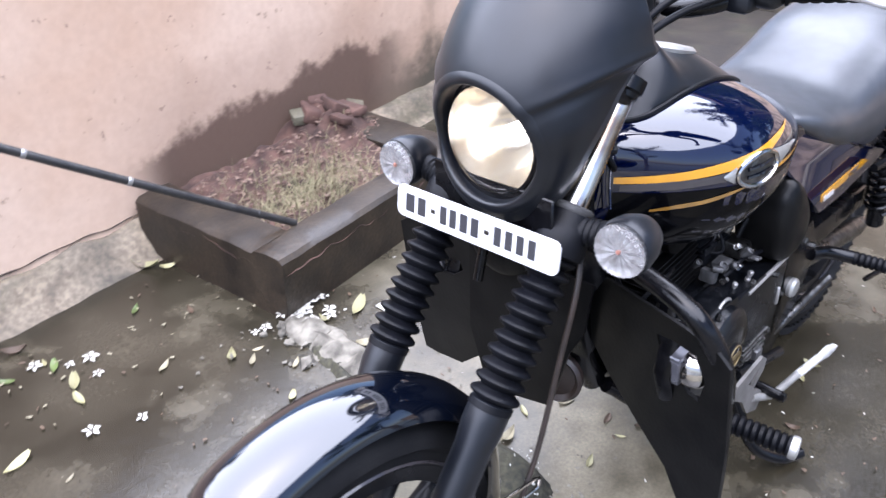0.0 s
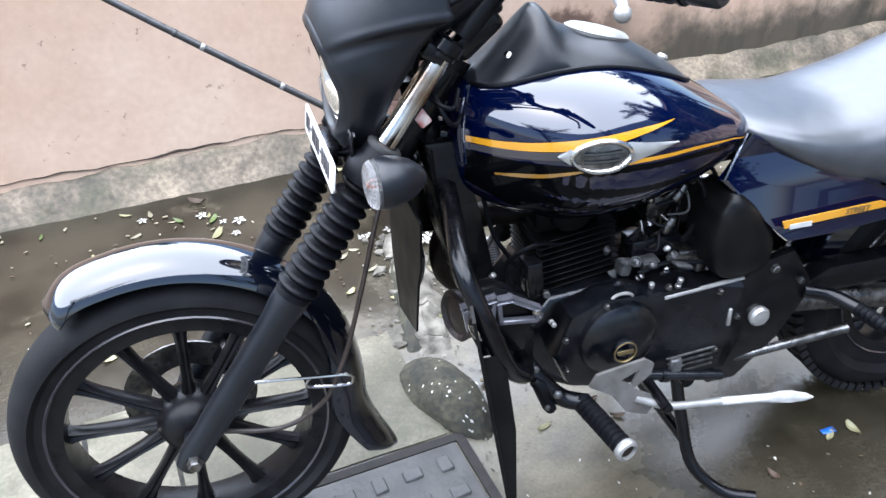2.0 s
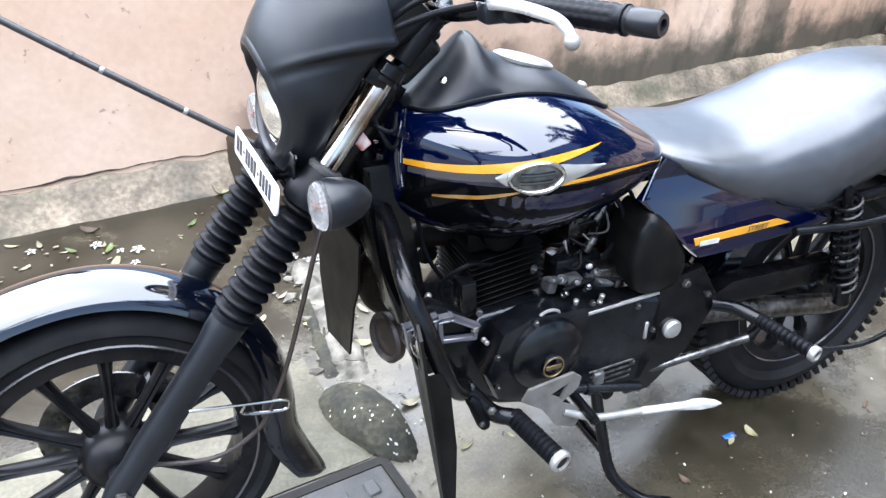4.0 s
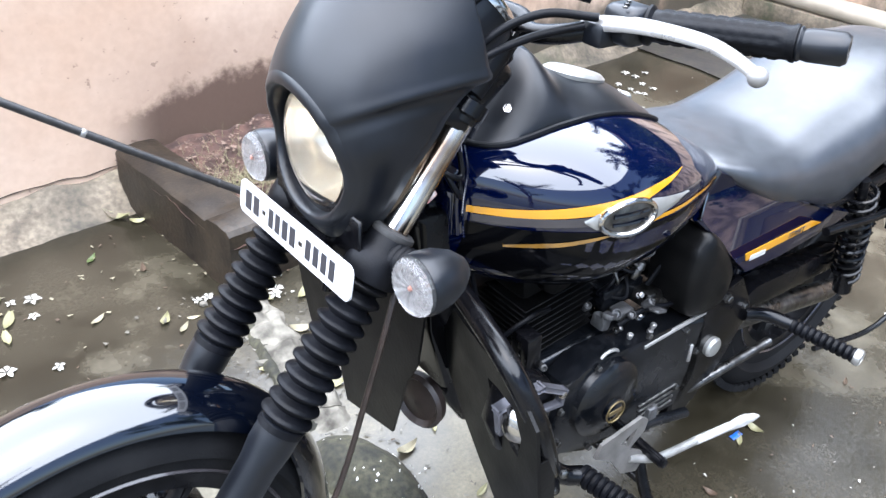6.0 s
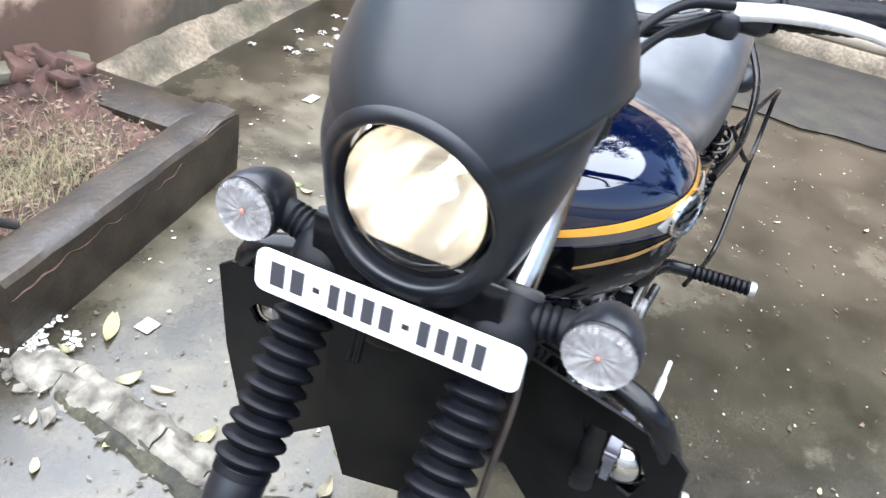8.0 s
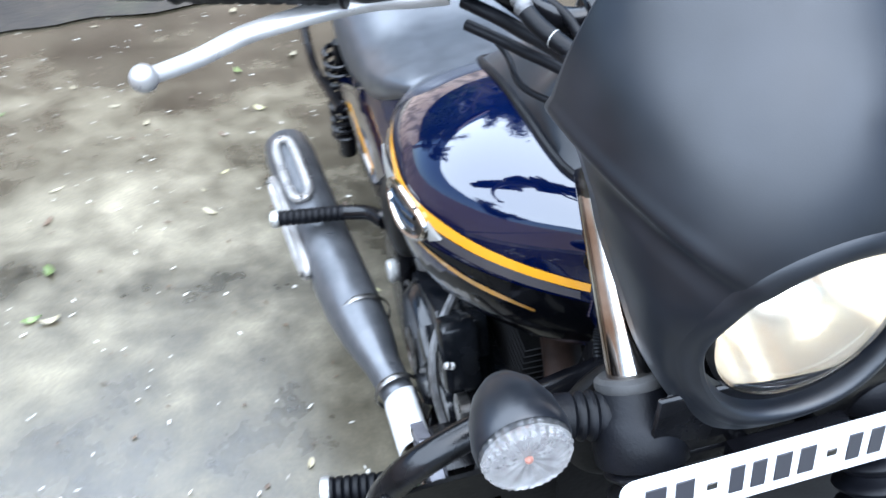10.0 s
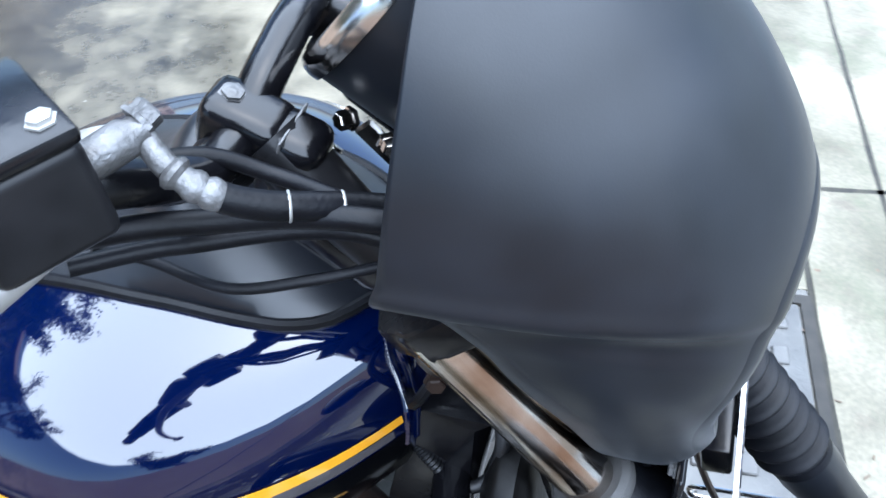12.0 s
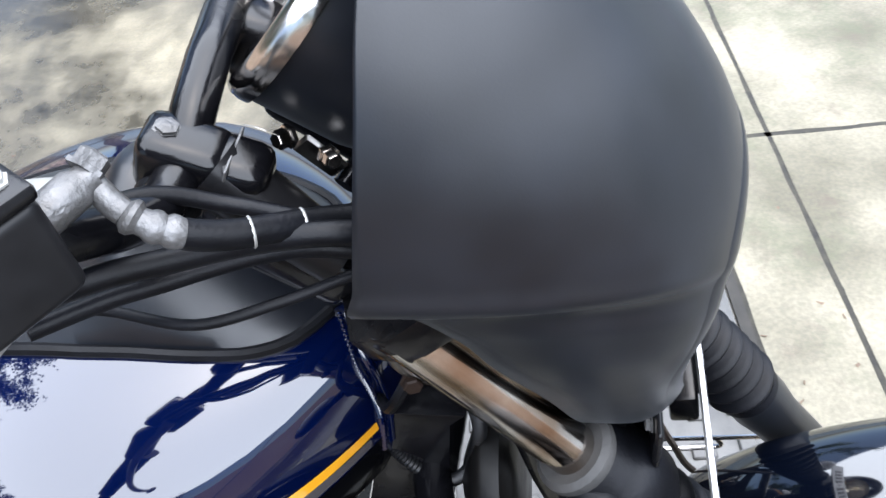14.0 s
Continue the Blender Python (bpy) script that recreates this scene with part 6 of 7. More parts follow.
def slab(u0, u1, v0, v1, z=0.006, seed=0, name="paving_slab", material=SLABM):
    """A cast slab with soft, uneven edges."""
    bm = BM()
    nu, nv = max(2, int((u1 - u0) / 0.08)), max(2, int((v1 - v0) / 0.08))
    top = []
    for i in range(nu + 1):
        row = []
        for j in range(nv + 1):
            u, v = u0 + (u1 - u0) * i / nu, v0 + (v1 - v0) * j / nv
            edge = i in (0, nu) or j in (0, nv)
            k = 0.004 * noise.noise(V(u * 14, v * 14, seed)) if edge else 0
            row.append(bm.verts.new(yard(u + k, v + k, z + 0.0025 * noise.noise(V(u * 5, v * 5, seed)) - (0.003 if edge else 0))))
        top.append(row)
    for i in range(nu):
        for j in range(nv):
            bm.faces.new((top[i][j], top[i + 1][j], top[i + 1][j + 1], top[i][j + 1]))
    r = bmesh.ops.extrude_edge_only(bm, edges=[e for e in bm.edges if len(e.link_faces) == 1])
    for v in r["geom"]:
        if isinstance(v, bmesh.types.BMVert):
            v.co.z = -0.03
    return part(name, bm, material)


GAPM = mat("dirt_filled_joint", (0.00432, 0.00396, 0.00288), (0.0158, 0.0144, 0.00936), 25, 0.95, bump=0.5, bscale=120)
PAVE = thing("pavement", (1.8, 1.0, 0), "pale weathered cement paving slabs with dark joints", "pavement", kind="structure")
for k, q in enumerate(((0.03, 0.590, 0.905, 1.214), (0.600, 0.776, -0.40, 1.214), (0.788, 2.2, -0.40, 1.214), (0.788, 2.2, 1.228, 3.2), (0.03, 0.776, 1.228, 3.2), (0.02, 0.590, -0.42, -0.02))):
    ob = slab(*q, seed=k)
    ob.parent = PAVE
    ob.matrix_parent_inverse = Matrix.Translation(-PAVE.location)

for c, sz in (((0.782, 1.40, 0.0), (0.016, 3.59, 0.005)), ((1.115, 1.221, 0.0), (2.17, 0.016, 0.005)), ((0.595, 0.405, 0.0), (0.014, 1.6, 0.005))):
    bm = BM()
    box(bm, c, sz, Matrix.Translation(G0) @ Matrix.Rotation(math.atan2(0.126, 0.992), 4, "Z"))
    part("joint", bm, GAPM, PAVE)
COVERM = mat("dark_cover_cement", (0.0302, 0.0302, 0.0295), (0.054, 0.0533, 0.0504), 12, 0.6, bump=0.4, bscale=80, detail=8, rvar=0.12)
MAN = thing("manhole_cover", (1.2, 0.4, 0), "dark grey studded manhole cover set in the yard", "manhole cover")
bm = BM()
box(bm, (0.29, 0.435, 0.001), (0.545, 0.835, 0.022), Matrix.Translation(G0) @ Matrix.Rotation(math.atan2(0.126, 0.992), 4, "Z"), 0.004)
part("cover", bm, COVERM, MAN)
gapm = mat("dirt_filled_gap", (0.00576, 0.0054, 0.00432), (0.013, 0.0115, 0.00936), 30, 0.9)
for c, sz in (((0.29, -0.0, 0.002), (0.60, 0.022, 0.008)), ((0.29, 0.872, 0.002), (0.60, 0.022, 0.008)), ((0.0, 0.436, 0.002), (0.022, 0.85, 0.008)), ((0.58, 0.436, 0.002), (0.022, 0.85, 0.008))):
    bm = BM()
    box(bm, c, sz, Matrix.Translation(G0) @ Matrix.Rotation(math.atan2(0.126, 0.992), 4, "Z"))
    part("rim", bm, gapm, MAN)
stud = None
for i in range(7):
    for j in range(10):
        if stud is None:
            bm = BM()
            box(bm, (0, 0, 0), (0.042, 0.030, 0.008), None, 0.003, 1)
            ob = part("stud", bm, COVERM, MAN)
            stud = ob.data
        else:
            ob = new("stud", stud)
            ob.parent = MAN
            ob.matrix_parent_inverse = Matrix.Translation(-MAN.location)
        u, v = 0.065 + 0.075 * i, 0.07 + 0.081 * j
        ob.matrix_basis = Matrix.Translation(yard(u, v, 0.0135)) @ Matrix.Rotation(math.atan2(0.126, 0.992) + (0 if (i + j) % 2 else math.pi / 2), 4, "Z")

# broken cement edge between planter and manhole, a mossy lump at its end
EDGEM = mat("chipped_white_cement", (0.030, 0.026, 0.019), (0.150, 0.138, 0.112), 22, 0.85, bump=0.7, bscale=60, detail=9)
MOSSM = mat("mossy_wet_stone", (0.0101, 0.00972, 0.00432), (0.0396, 0.0367, 0.0194), 11, 0.85, bump=0.9, bscale=50, detail=12, grit=0.6, gscale=70)


def strip(name, pts, widths, h, material, label, seed, pieces=1):
    """A low ragged ridge along pts, broken into a number of chunks."""
    c = spline([V(*p, 0) for p in pts], 10)
    rings = []
    for i, p in enumerate(c):
        t = i / (len(c) - 1)
        d = (c[min(i + 1, len(c) - 1)] - c[max(i - 1, 0)]).normalized()
        sd = V(d.y, -d.x, 0)
        w = widths[0] + (widths[1] - widths[0]) * t
        row = []
        for k in range(9):
            b = -1 + k / 4
            q = p + sd * b * w * (1 + 0.35 * noise.noise(V(i * 0.31, b, seed)))
            z = h * (max(0, 1 - abs(b) ** 3)) * (0.65 + 0.6 * noise.noise(V(i * 0.37, b * 1.7, seed + 3))) * math.sin(math.pi * min(1, 0.12 + t * 0.95)) ** 0.4
            row.append(q + V(0, 0, max(-0.01, z - 0.002)))
        rings.append(row)
    if pieces == 1:
        bm = BM()
        skin(bm, rings, False, False, False)
        return tagged(part(name, bm, material), label, "stone")
    ridge = thing(name, c[0], label, "stone")
    cuts = [round((len(rings) - 1) * k / pieces) for k in range(pieces + 1)]
    for p, q in zip(cuts, cuts[1:]):
        bm = BM()
        end = [v.lerp((rings[q][0] + rings[q][-1]) / 2, 0.10) - (rings[q][4] - rings[q - 1][4]) * 0.35 for v in rings[q]]
        skin(bm, rings[p:q] + [end, [V(v.x, v.y, -0.01) for v in end]], False, False, False)
        part("chunk", bm, material, ridge)
    return ridge


strip("cement_edge", [(0.872, -0.94), (0.872, -0.78), (0.885, -0.62), (0.898, -0.45), (0.902, -0.34)], (0.060, 0.05), 0.045, EDGEM, "broken white cement edging, chipped along the top", 1, 5)
strip("soil_ridge", [(0.900, -0.84), (0.925, -0.66), (0.940, -0.50), (0.950, -0.36)], (0.020, 0.030), 0.030, MOSSM, "dark soil and leaf crumbs along the broken edging", 9)
bm = BM()
bmesh.ops.create_icosphere(bm, subdivisions=5, radius=1.0)
for v in bm.verts:
    d = v.co.copy()
    k = 1 + 0.10 * noise.noise(d * 1.6 + V(3, 1, 7)) + 0.035 * noise.noise(d * 6) + 0.014 * noise.noise(d * 19)
    x, y = d.x * 0.082 * k * (1 - 0.25 * d.y), d.y * 0.155 * k
    v.co = V(0.905 + x - 0.28 * y + 0.02, -0.205 + y, -0.012 + d.z * 0.078 * k)
tagged(part("mossy_stone", bm, MOSSM), "dark mossy rounded stone flecked with white petals", "stone")

rp = random.Random(31)
verts, faces = [], []
for k in range(34):
    d = V(rp.gauss(0, 0.6), rp.gauss(0, 0.7), rp.uniform(0.3, 1)).normalized()
    q = V(0.925 + d.x * 0.083 - 0.28 * d.y * 0.155, -0.205 + d.y * 0.155, -0.010 + d.z * 0.080)
    e1 = d.orthogonal().normalized()
    e2 = d.cross(e1)
    r1, r2 = rp.uniform(0.002, 0.006), rp.uniform(0.0015, 0.004)
    i = len(verts)
    verts += [tuple(q + e1 * r1 + d * 0.004), tuple(q + e2 * r2 + d * 0.004), tuple(q - e1 * r1 + d * 0.004), tuple(q - e2 * r2 + d * 0.004)]
    faces.append((i, i + 1, i + 2, i + 3))
STONE_VERTS, STONE_FACES = verts, faces

chip_r = random.Random(77)
for k in range(22):
    t = chip_r.random()
    x, y = 0.885 + 0.03 * t + chip_r.gauss(0, 0.045), -0.95 + 0.62 * t
    bm = BM()
    bmesh.ops.create_icosphere(bm, subdivisions=1, radius=1.0)
    sx, sy, sz = chip_r.uniform(0.010, 0.026), chip_r.uniform(0.008, 0.018), chip_r.uniform(0.006, 0.012)
    turn = chip_r.uniform(0, 6.28)
    for v in bm.verts:
        q = 1 + 0.45 * noise.noise(v.co * 1.4 + V(k, 2 * k, 0))
        px_, py_ = v.co.x * sx * q, v.co.y * sy * q
        v.co = V(x + px_ * math.cos(turn) - py_ * math.sin(turn), y + px_ * math.sin(turn) + py_ * math.cos(turn), sz * 0.7 + v.co.z * sz * q)
    tagged(part("cement_chip", bm, EDGEM, None, "", False), "broken chip of pale cement beside the edging", "rubble", "cement chips")

# rod leaning from the planter to the wall
RODM = mat("black_rod", (0.0072, 0.0072, 0.00792), (0.018, 0.0173, 0.0166), 60, 0.45, rvar=0.15)
ROD = thing("rod", (0.735, -1.09, 0.19), "long black rod leaning from the planter against the wall", "rod")
r0, r1 = V(0.735, -1.085, 0.195), V(2.45, -1.40, 1.315)
bm = BM()
tube(bm, [r0.lerp(r1, k / 30) + V(0, 0, -0.02 * math.sin(math.pi * k / 30)) for k in range(31)], 0.0105, 12)
part("shaft", bm, RODM, ROD)
for k in (0.06, 0.24, 0.36, 0.40, 0.58):
    bm = BM()
    lathe(bm, [(0.0108, -0.006), (0.0118, -0.003), (0.0118, 0.003), (0.0108, 0.006)], axis_m(r0.lerp(r1, k) + V(0, 0, -0.02 * math.sin(math.pi * k)), r1 - r0), 12, False)
    part("band", bm, SILVER if k in (0.24, 0.36) else RODM, ROD)

# back wall with a cream ledge
bm = BM()
box(bm, (-4.05, 3.5, 0.75), (0.2, 7.4, 1.5), WM)
tagged(part("wall_back", bm, WALLM), "pink plastered wall at the back of the yard", "wall", kind="structure")
bm = BM()
tube(bm, [WM @ V(-3.92, -0.02, 0.16), WM @ V(-3.92, 7.0, 0.16)], 0.055, 12)
tagged(part("pipe", bm, mat("cream_pipe", (0.259, 0.223, 0.173), (0.202, 0.173, 0.13), 6, 0.5)), "thick cream pipe along the foot of the back wall", "pipe")
bm = BM()
box(bm, (-3.92, 3.5, 0.055), (0.12, 7.0, 0.11), WM, 0.01)
tagged(part("skirting", bm, SKIRT), "dark cement footing under the pipe", "skirting", kind="structure")


# dark mossy bed before the back wall
bm = BM()
grid = [[bm.verts.new(WM @ V(-3.86 + 1.10 * i / 24 + (0.05 * noise.noise(V(j * 0.35, 3, 1)) if i == 24 else 0), 0.02 + 6.8 * j / 90, 0.008 + 0.025 * max(0, noise.noise(V(i * 0.4, j * 0.4, 2)) + 0.3) * math.sin(math.pi * i / 24))) for j in range(91)] for i in range(25)]
for i in range(24):
    for j in range(90):
        bm.faces.new((grid[i][j], grid[i + 1][j], grid[i + 1][j + 1], grid[i][j + 1]))
BEDM = mossy(mat("dark_wet_soil", (0.0072, 0.0054, 0.0036), (0.0187, 0.0144, 0.00936), 7, 0.8, bump=0.7, bscale=50, detail=9, grit=0.5, gscale=60), 0.5)
tagged(part("soil_bed", bm, BEDM), "dark wet mossy soil bed before the back wall", "soil", kind="structure")


# fallen leaves and flowers
def leaf_mesh(l, w, curl):
    bm = BM()
    rows = []
    for i in range(7):
        t = i / 6
        hw = w * math.sin(math.pi * min(1, 0.06 + t * 0.94)) ** 0.8 * (1 - 0.35 * t)
        x = (t - 0.5) * l
        z = 0.004 + curl * (t - 0.5) ** 2 * 4
        rows.append([bm.verts.new((x, hw * k, z + curl * 0.6 * abs(k))) for k in (-1, -0.5, 0, 0.5, 1)])
    for a, b in zip(rows, rows[1:]):
        for k in range(4):
            bm.faces.new((a[k], a[k + 1], b[k + 1], b[k]))
    return bm


LEAFM = [mat("yellow_leaf", (0.245, 0.223, 0.115), (0.187, 0.18, 0.0936), 60, 0.55, spread=0.25), mat("pale_leaf", (0.216, 0.194, 0.13), (0.158, 0.137, 0.0864), 60, 0.6, spread=0.25), mat("green_leaf", (0.0576, 0.0864, 0.0216), (0.0864, 0.115, 0.036), 60, 0.5, spread=0.25), mat("brown_leaf", (0.036, 0.0216, 0.0115), (0.0648, 0.0396, 0.0216), 60, 0.7, spread=0.3)]
LABELS = ["fallen yellow leaf on the wet cement", "fallen pale dry leaf on the wet cement", "fallen green leaf on the wet cement", "fallen brown leaf on the wet cement"]
PETAL = mat("white_petal", (0.36, 0.353, 0.324), (0.288, 0.274, 0.238), 80, 0.6, spread=0.1)
rl = random.Random(11)
protos = {}


def drop(kind, x, y, size, rot=None, z=0.0):
    """Lay one leaf or flower on the ground."""
    key = (kind, rl.randrange(2))
    if key not in protos:
        if kind < 4:
            me = part("fallen_leaf", leaf_mesh(1.0, 0.20 + 0.08 * key[1], 0.10 + 0.1 * key[1]), LEAFM[kind])
        else:
            bm = BM()
            for k in range(5):
                a = 2 * math.pi * k / 5
                q = [V(0.05, 0, 0.10), V(0.30, -0.16, 0.16), V(0.55, 0.0, 0.10), V(0.30, 0.16, 0.20)]
                bm.faces.new([bm.verts.new(Matrix.Rotation(a + 0.2 * key[1] * k, 3, "Z") @ p) for p in q])
            me = part("fallen_flower", bm, PETAL)
        protos[key] = me.data
        ob = me
    else:
        ob = new("fallen_leaf" if kind < 4 else "fallen_flower", protos[key])
    ob.matrix_basis = Matrix.Translation((x, y, z)) @ Matrix.Rotation(rl.uniform(0, 6.28) if rot is None else rot, 4, "Z") @ Matrix.Rotation(rl.uniform(-0.15, 0.15), 4, "X") @ Matrix.Scale(size, 4)
    tagged(ob, LABELS[kind] if kind < 4 else "small white fallen flower on the ground", "leaf" if kind < 4 else "flower", "fallen leaves" if kind < 4 else "fallen flowers")


for x, y, k, sz in ((1.02, -1.48, 0, 0.085), (0.97, -1.43, 0, 0.05), (1.41, -1.12, 0, 0.075), (0.71, -0.86, 0, 0.10), (-1.28, -0.37, 2, 0.05), (1.22, -1.02, 1, 0.05), (1.08, -0.93, 0, 0.05), (1.05, -0.88, 1, 0.045), (1.62, -0.95, 0, 0.075), (1.70, -0.60, 0, 0.06), (0.80, -0.72, 1, 0.06), (1.15, -1.30, 2, 0.05)):
    drop(k, x, y, sz)
for k in range(26):       # along the wall
    drop(rl.choice((0, 0, 1, 1, 2, 3)), rl.uniform(0.9, 2.6), -1.36 + abs(rl.gauss(0, 0.30)), rl.uniform(0.025, 0.065))
for k in range(12):
    drop(4, rl.uniform(0.95, 2.4), -1.30 + abs(rl.gauss(0, 0.35)), rl.uniform(0.025, 0.045))
for k in range(16):       # between the planter and the bike
    drop(rl.choice((0, 1, 1, 3)), rl.uniform(0.55, 1.3), rl.uniform(-0.95, -0.15), rl.uniform(0.025, 0.06))
for k in range(14):
    drop(4, rl.gauss(0.84, 0.05), rl.gauss(-0.95, 0.035), rl.uniform(0.035, 0.05), z=0.01)
for k in range(26):       # on the yard behind and right of the bike
    drop(rl.choice((0, 1, 1, 2, 3)), rl.uniform(-2.6, 0.5), rl.uniform(-1.3, -0.25), rl.uniform(0.025, 0.05))
for k in range(22):
    drop(4, rl.gauss(-1.15, 0.15), rl.gauss(-1.52, 0.09), rl.uniform(0.026, 0.048))
for k in range(24):       # left of the bike
    drop(rl.choice((1, 3, 3, 0)), rl.uniform(-1.6, 0.8), rl.uniform(-0.2, 0.9), rl.uniform(0.02, 0.045))
# two paper scraps and a blue chip
for nm, x, y, sx, sy, mm_, lb in (("paper_scrap", 0.65, -0.81, 0.045, 0.04, PETAL, "white paper scrap on the ground"), ("paper_scrap", -0.62, -1.22, 0.07, 0.035, PETAL, "white paper scrap on the ground"), ("plastic_chip", 0.13, 0.15, 0.035, 0.014, mat("blue_plastic", (0.0144, 0.0864, 0.36), None, 20, 0.4), "small blue plastic chip on the ground")):
    bm = BM()
    vs = [bm.verts.new((x + sx * (i / 3 - 0.5), y + sy * (j / 3 - 0.5), 0.004 + 0.004 * noise.noise(V(i, j, x * 9)))) for i in range(4) for j in range(4)]
    for i in range(3):
        for j in range(3):
            bm.faces.new((vs[i * 4 + j], vs[i * 4 + j + 4], vs[i * 4 + j + 5], vs[i * 4 + j + 1]))
    ob = part(nm, bm, mm_)
    md = ob.modifiers.new("thick", "SOLIDIFY")
    md.thickness = 0.0015
    tagged(ob, lb, "litter")


def bits(name, n, region, size, material, label, seed):
    """Crumbs too many to count: tiny tilted chips in one mesh."""
    r = random.Random(seed)
    verts, faces = [], []
    for k in range(n):
        x, y = region(r)
        a, s = r.uniform(0, 6.28), r.uniform(0.4, 1.0) * size
        e = s * r.uniform(0.25, 0.7)
        i = len(verts)
        ca, sa = math.cos(a), math.sin(a)
        for p, q in ((-s * r.uniform(0.5, 1), -e * r.uniform(0.1, 1)), (s * r.uniform(0.3, 1), -e * r.uniform(0.2, 1)), (s * r.uniform(0.4, 1), e * r.uniform(0.2, 1)), (-s * r.uniform(0.2, 0.8), e * r.uniform(0.3, 1))):
            verts.append((x + ca * p - sa * q, y + sa * p + ca * q, 0.0035 + r.uniform(0, 0.003)))
        faces.append((i, i + 1, i + 2, i + 3))
    me = bpy.data.meshes.new(name)
    me.from_pydata(verts, [], faces)
    me.materials.append(material)
    tagged(new(name, me), label, "litter", kind="stuff")


me = bpy.data.meshes.new("petal_flecks")
me.from_pydata(STONE_VERTS, [], STONE_FACES)
me.materials.append(PETAL)
tagged(new("petal_flecks", me), "white petal flecks stuck to the mossy stone", "petals", kind="stuff")
bits("petal_crumbs", 300, lambda r: (r.uniform(-2.4, 0.85), r.uniform(-1.5, -0.12)), 0.009, PETAL, "white petal crumbs strewn over the ground", 3)
bits("leaf_crumbs", 500, lambda r: (r.uniform(-2.2, 2.4), r.uniform(-1.4, 1.0)), 0.010, LEAFM[3], "dark leaf crumbs strewn over the ground", 4)
bits("pale_crumbs", 260, lambda r: (r.gauss(0.90, 0.09), r.uniform(-1.0, 0.05)), 0.010, EDGEM, "white cement crumbs beside the broken edging", 5)
bits("pale_specks", 260, lambda r: (r.uniform(-2.0, 0.85), r.uniform(0.05, 1.3)), 0.006, PETAL, "pale specks strewn over the wet ground", 17)
bits("dark_litter", 90, lambda r: (r.gauss(0.0, 0.5), r.gauss(0.55, 0.3)), 0.010, LEAFM[3], "dark sodden leaf litter on the wet ground", 18)
bits("yellow_crumbs", 70, lambda r: (r.uniform(0.9, 2.4), -1.36 + abs(r.gauss(0, 0.25))), 0.012, LEAFM[1], "small leaf scraps along the wall foot", 6)

# grass, rubble in the planter
rg = random.Random(8)
verts, faces = [], []
for k in range(1900):
    u, v = min(0.95, max(0.12, rg.gauss(0.40, 0.17))), min(0.93, max(0.14, rg.gauss(0.42, 0.17)))
    p = A.lerp(C, u) + (B - A) * v + V(0, 0, soil_h(u, v) - 0.005)
    a, h, lean = rg.uniform(0, 6.28), rg.uniform(0.02, 0.075), rg.uniform(0.01, 0.06)
    w = 0.0014
    dx, dy = math.cos(a), math.sin(a)
    i = len(verts)
    for t in (0, 0.5, 1.0):
        q = p + V(dx, dy, 0) * lean * t * t + V(0, 0, h * (t - 0.25 * t * t))
        ww = w * (1 - 0.8 * t)
        verts += [tuple(q + V(-dy, dx, 0) * ww), tuple(q - V(-dy, dx, 0) * ww)]
    faces += [(i, i + 1, i + 3, i + 2), (i + 2, i + 3, i + 5, i + 4)]
me = bpy.data.meshes.new("grass")
me.from_pydata(verts, [], faces)
me.materials.append(mat("dry_grass", (0.151, 0.126, 0.0684), (0.0792, 0.0756, 0.036), 30, 0.8))
tagged(new("grass", me), "sparse dry grass in the planter", "grass", kind="stuff")
BRICKM = mat("broken_brick", (0.0324, 0.0144, 0.0101), (0.0612, 0.0302, 0.0216), 30, 0.9, bump=0.6, bscale=90, spread=0.25)
for k in range(9):
    bm = BM()
    box(bm, (0, 0, 0), (rg.uniform(0.05, 0.13), rg.uniform(0.04, 0.08), rg.uniform(0.03, 0.06)), None, 0.008, 2)
    for v in bm.verts:
        v.co += V(noise.noise(v.co * 30 + V(k, 0, 0)), noise.noise(v.co * 30 + V(0, k, 3)), noise.noise(v.co * 30 + V(5, 0, k))) * 0.010
    u, v_ = rg.gauss(0.80, 0.08), rg.gauss(0.80, 0.10)
    ob = part("broken_brick", bm, BRICKM if k % 4 else SLABM)
    ob.matrix_basis = Matrix.Translation(A.lerp(C, u) + (B - A) * v_ + V(0, 0, soil_h(u, v_) + 0.012)) @ Matrix.Rotation(rg.uniform(0, 6), 4, "Z") @ Matrix.Rotation(rg.uniform(-0.5, 0.5), 4, "X")
    tagged(ob, "broken brick lump on the planter's soil", "brick", "planter rubble")
bits2 = random.Random(21)
verts, faces = [], []
for k in range(1100):
    u, v = bits2.uniform(0.08, 0.95), bits2.uniform(0.10, 0.95)
    p = A.lerp(C, u) + (B - A) * v + V(0, 0, soil_h(u, v) + 0.004)
    s = bits2.uniform(0.004, 0.013)
    i = len(verts)
    verts += [tuple(p + V(bits2.uniform(-s, s), bits2.uniform(-s, s), bits2.uniform(0, s))) for _ in range(4)]
    faces += [(i, i + 1, i + 2), (i, i + 2, i + 3), (i, i + 3, i + 1), (i + 1, i + 2, i + 3)]
me = bpy.data.meshes.new("soil_crumbs")
me.from_pydata(verts, [], faces)
me.materials.append(mat("soil_crumb", (0.115, 0.072, 0.052), (0.160, 0.112, 0.086), 30, 0.9))
tagged(new("soil_crumbs", me), "crumbs and dry leaf scraps on the planter's soil", "soil", kind="stuff")

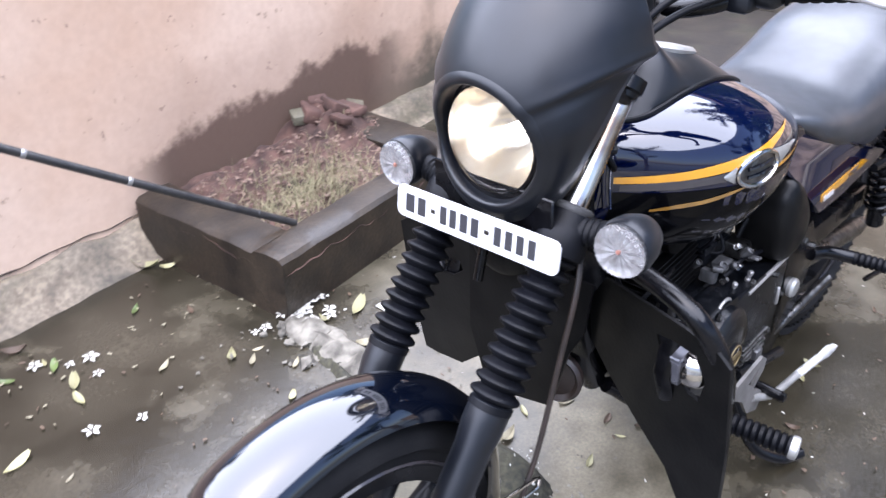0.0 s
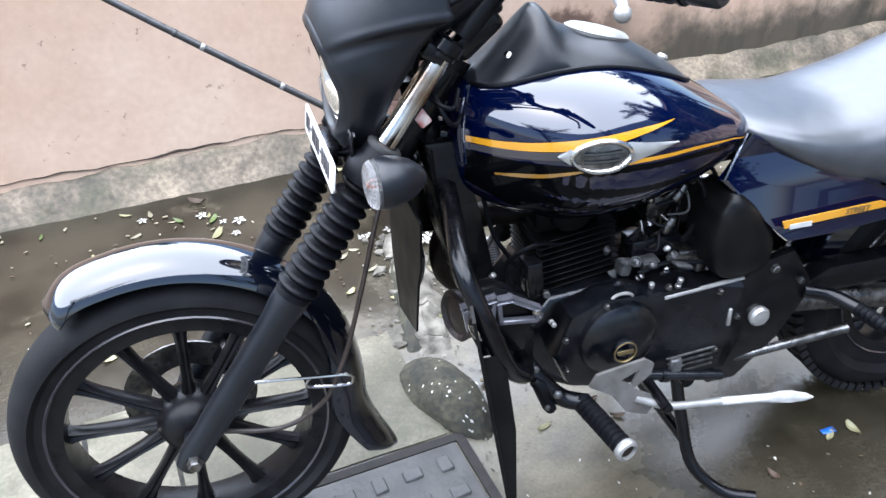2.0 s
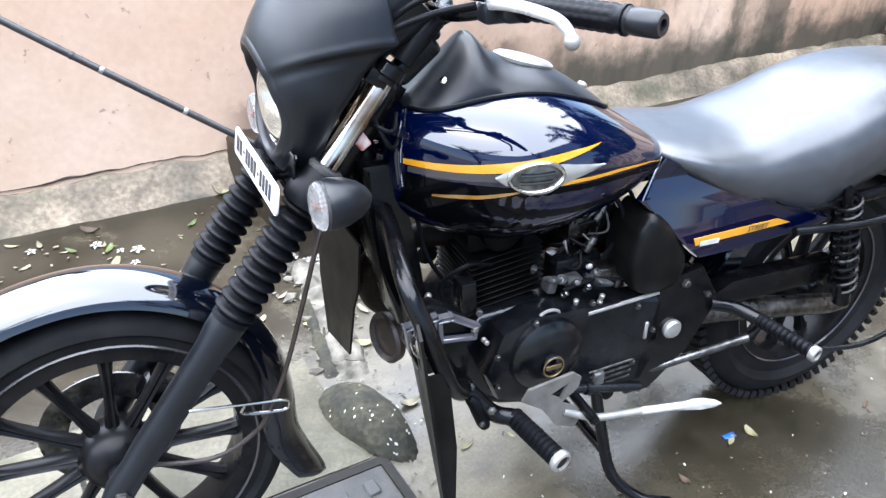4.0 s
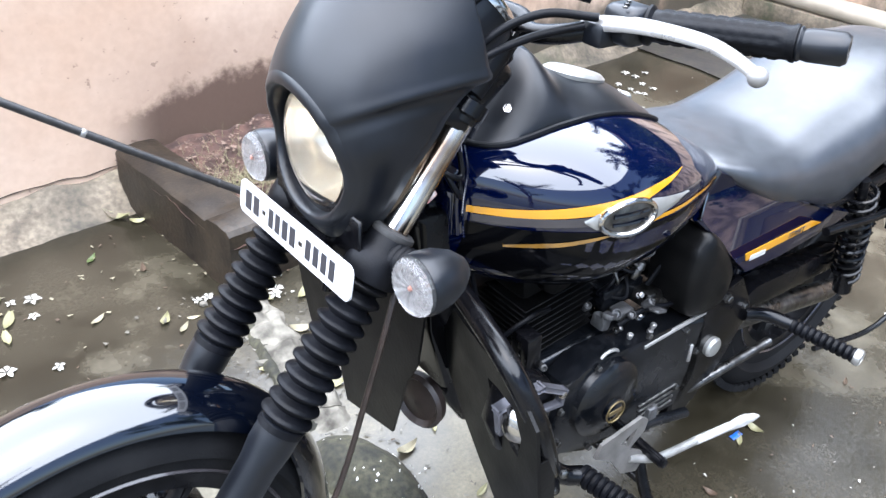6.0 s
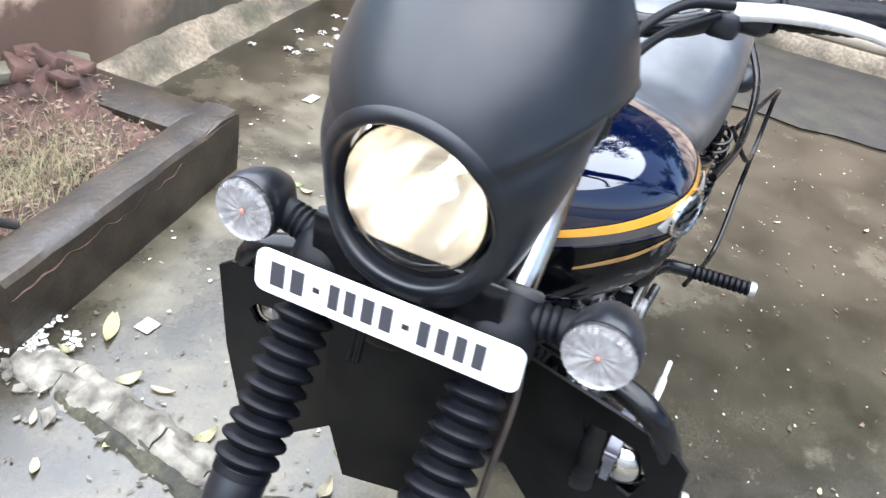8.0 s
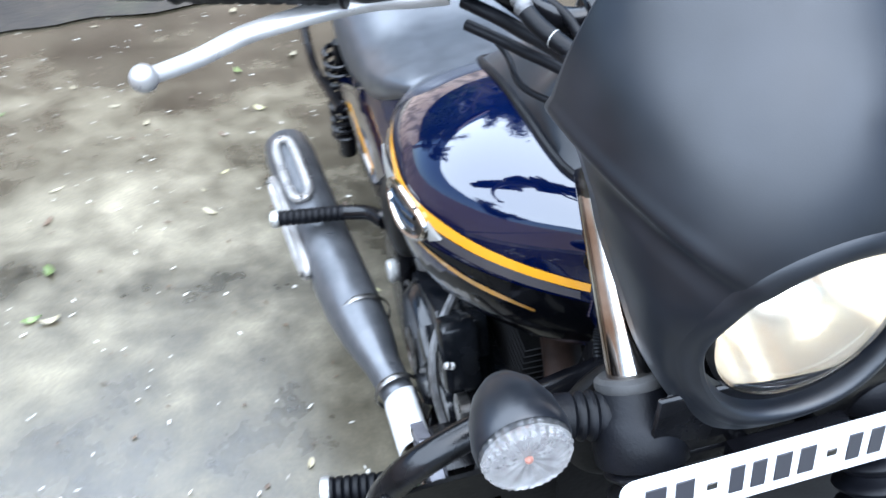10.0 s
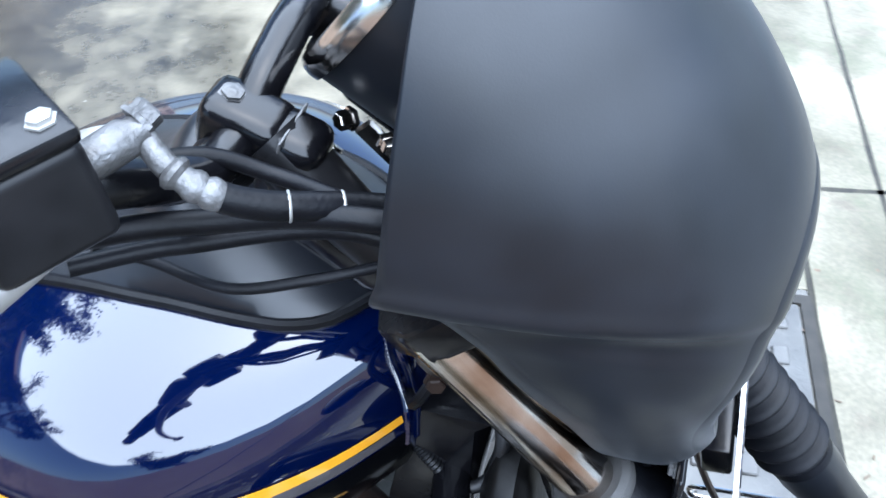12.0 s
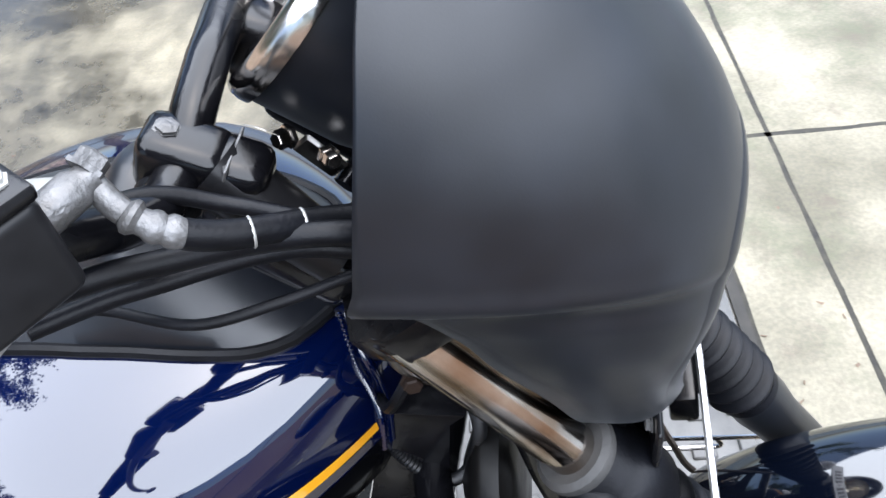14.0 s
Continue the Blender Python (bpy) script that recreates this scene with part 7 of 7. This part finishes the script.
# ---- round the yard: a house and trees, seen only as reflections; some trees added just to block sky ----
HOUSE = thing("house", (-7.5, -1.5, 0), "weathered grey two-storey house with framed windows behind the yard", "house")
HWALL = mat("weathered_house_paint", (0.0324, 0.0324, 0.031), (0.054, 0.0533, 0.0504), 3, 0.85, bump=0.2, bscale=50)
bm = BM()
box(bm, (-7.8, -1.2, 2.9), (2.4, 6.0, 5.8))
part("wall", bm, HWALL, HOUSE)
bm = BM()
prism(bm, [(-9.4, 5.8), (-6.2, 5.8), (-6.5, 6.2), (-9.1, 6.2)], -4.6, 2.2)
part("roof", bm, mat("dark_tiles", (0.072, 0.036, 0.0288), (0.115, 0.0576, 0.0432), 6, 0.8, bump=0.4, bscale=30), HOUSE)
for y in (-3.0, -0.8, 1.0):
    for z in (1.5, 4.3):
        bm = BM()
        box(bm, (-6.58, y, z), (0.06, 1.0, 1.2), None, 0.01)
        w = part("window", bm, WHITE, HOUSE)
        for dy in (-0.23, 0.23):
            bm = BM()
            box(bm, (-6.545, y + dy, z), (0.02, 0.40, 1.08))
            part("pane", bm, GLOSSBLACK, w)

BARK = mat("grey_bark", (0.0504, 0.0396, 0.0288), (0.0936, 0.0756, 0.0576), 20, 0.9, bump=0.7, bscale=30)
FOL = mat("foliage", (0.0252, 0.0468, 0.013), (0.0504, 0.0792, 0.0216), 4, 0.6)


def tree(x, y, h, seed, leaves, spread):
    """Tapered trunk, forking limbs, a crown of many small leaves with gaps."""
    r = random.Random(seed)
    t = thing("tree", (x, y, 0), "leafy tree out of view with forking grey limbs", "tree", "yard trees")
    bm = BM()
    tips = []

    def limb(p, d, length, rad, level):
        pts = [p]
        q, dd = p.copy(), d.copy()
        n = 5
        for k in range(n):
            dd = (dd + V(r.gauss(0, 0.16), r.gauss(0, 0.16), r.gauss(0.03, 0.08))).normalized()
            q = q + dd * length / n
            pts.append(q.copy())
        tube(bm, pts, [rad * (1 - 0.45 * k / n) for k in range(n + 1)], 8 if level < 2 else 5)
        if level >= 3:
            tips.append(pts)
            return
        for k in range(3 if level else 4):
            b = pts[r.randrange(2, n + 1)]
            nd = (dd + V(r.gauss(0, spread), r.gauss(0, spread), r.gauss(0.15, 0.3))).normalized()
            limb(b, nd, length * r.uniform(0.55, 0.8), rad * 0.5, level + 1)

    limb(V(x, y, 0), V(0.05, -0.1, 1).normalized(), h * 0.48, h * 0.026, 0)
    part("trunk", bm, BARK, t)
    verts, faces = [], []
    for k in range(leaves):
        pts = r.choice(tips)
        c = r.choice(pts[1:]) + V(r.gauss(0, 0.14), r.gauss(0, 0.14), r.gauss(0, 0.12))
        a = V(r.gauss(0, 1), r.gauss(0, 1), r.gauss(0, 0.6)).normalized()
        b = a.orthogonal().normalized() * 0.032
        s = r.uniform(0.07, 0.14)
        i = len(verts)
        verts += [tuple(c), tuple(c + a * s * 0.5 + b), tuple(c + a * s), tuple(c + a * s * 0.5 - b)]
        faces.append((i, i + 1, i + 2, i + 3))
    me = bpy.data.meshes.new("crown")
    me.from_pydata(verts, [], faces)
    me.materials.append(FOL)
    ob = new("crown", me)
    ob.parent = t
    ob.matrix_parent_inverse = Matrix.Translation(-t.location)
    return t


tree(-3.0, 5.4, 6.2, 9, 12000, 0.7)
tree(5.6, 5.2, 5.6, 14, 9000, 0.7)
tree(4.2, -7.0, 5.6, 33, 10000, 0.7)
# back trees and shrubs added unseen, to darken low reflections and break the sky's edge
tree(-5.0, -3.2, 6.4, 41, 12000, 0.7)
tree(-5.4, 2.8, 6.4, 47, 12000, 0.7)
tree(-4.7, 0.3, 7.2, 52, 15000, 0.7)
tree(-3.9, -1.2, 3.6, 61, 7000, 0.9)
tree(-3.8, 1.6, 3.4, 67, 7000, 0.9)
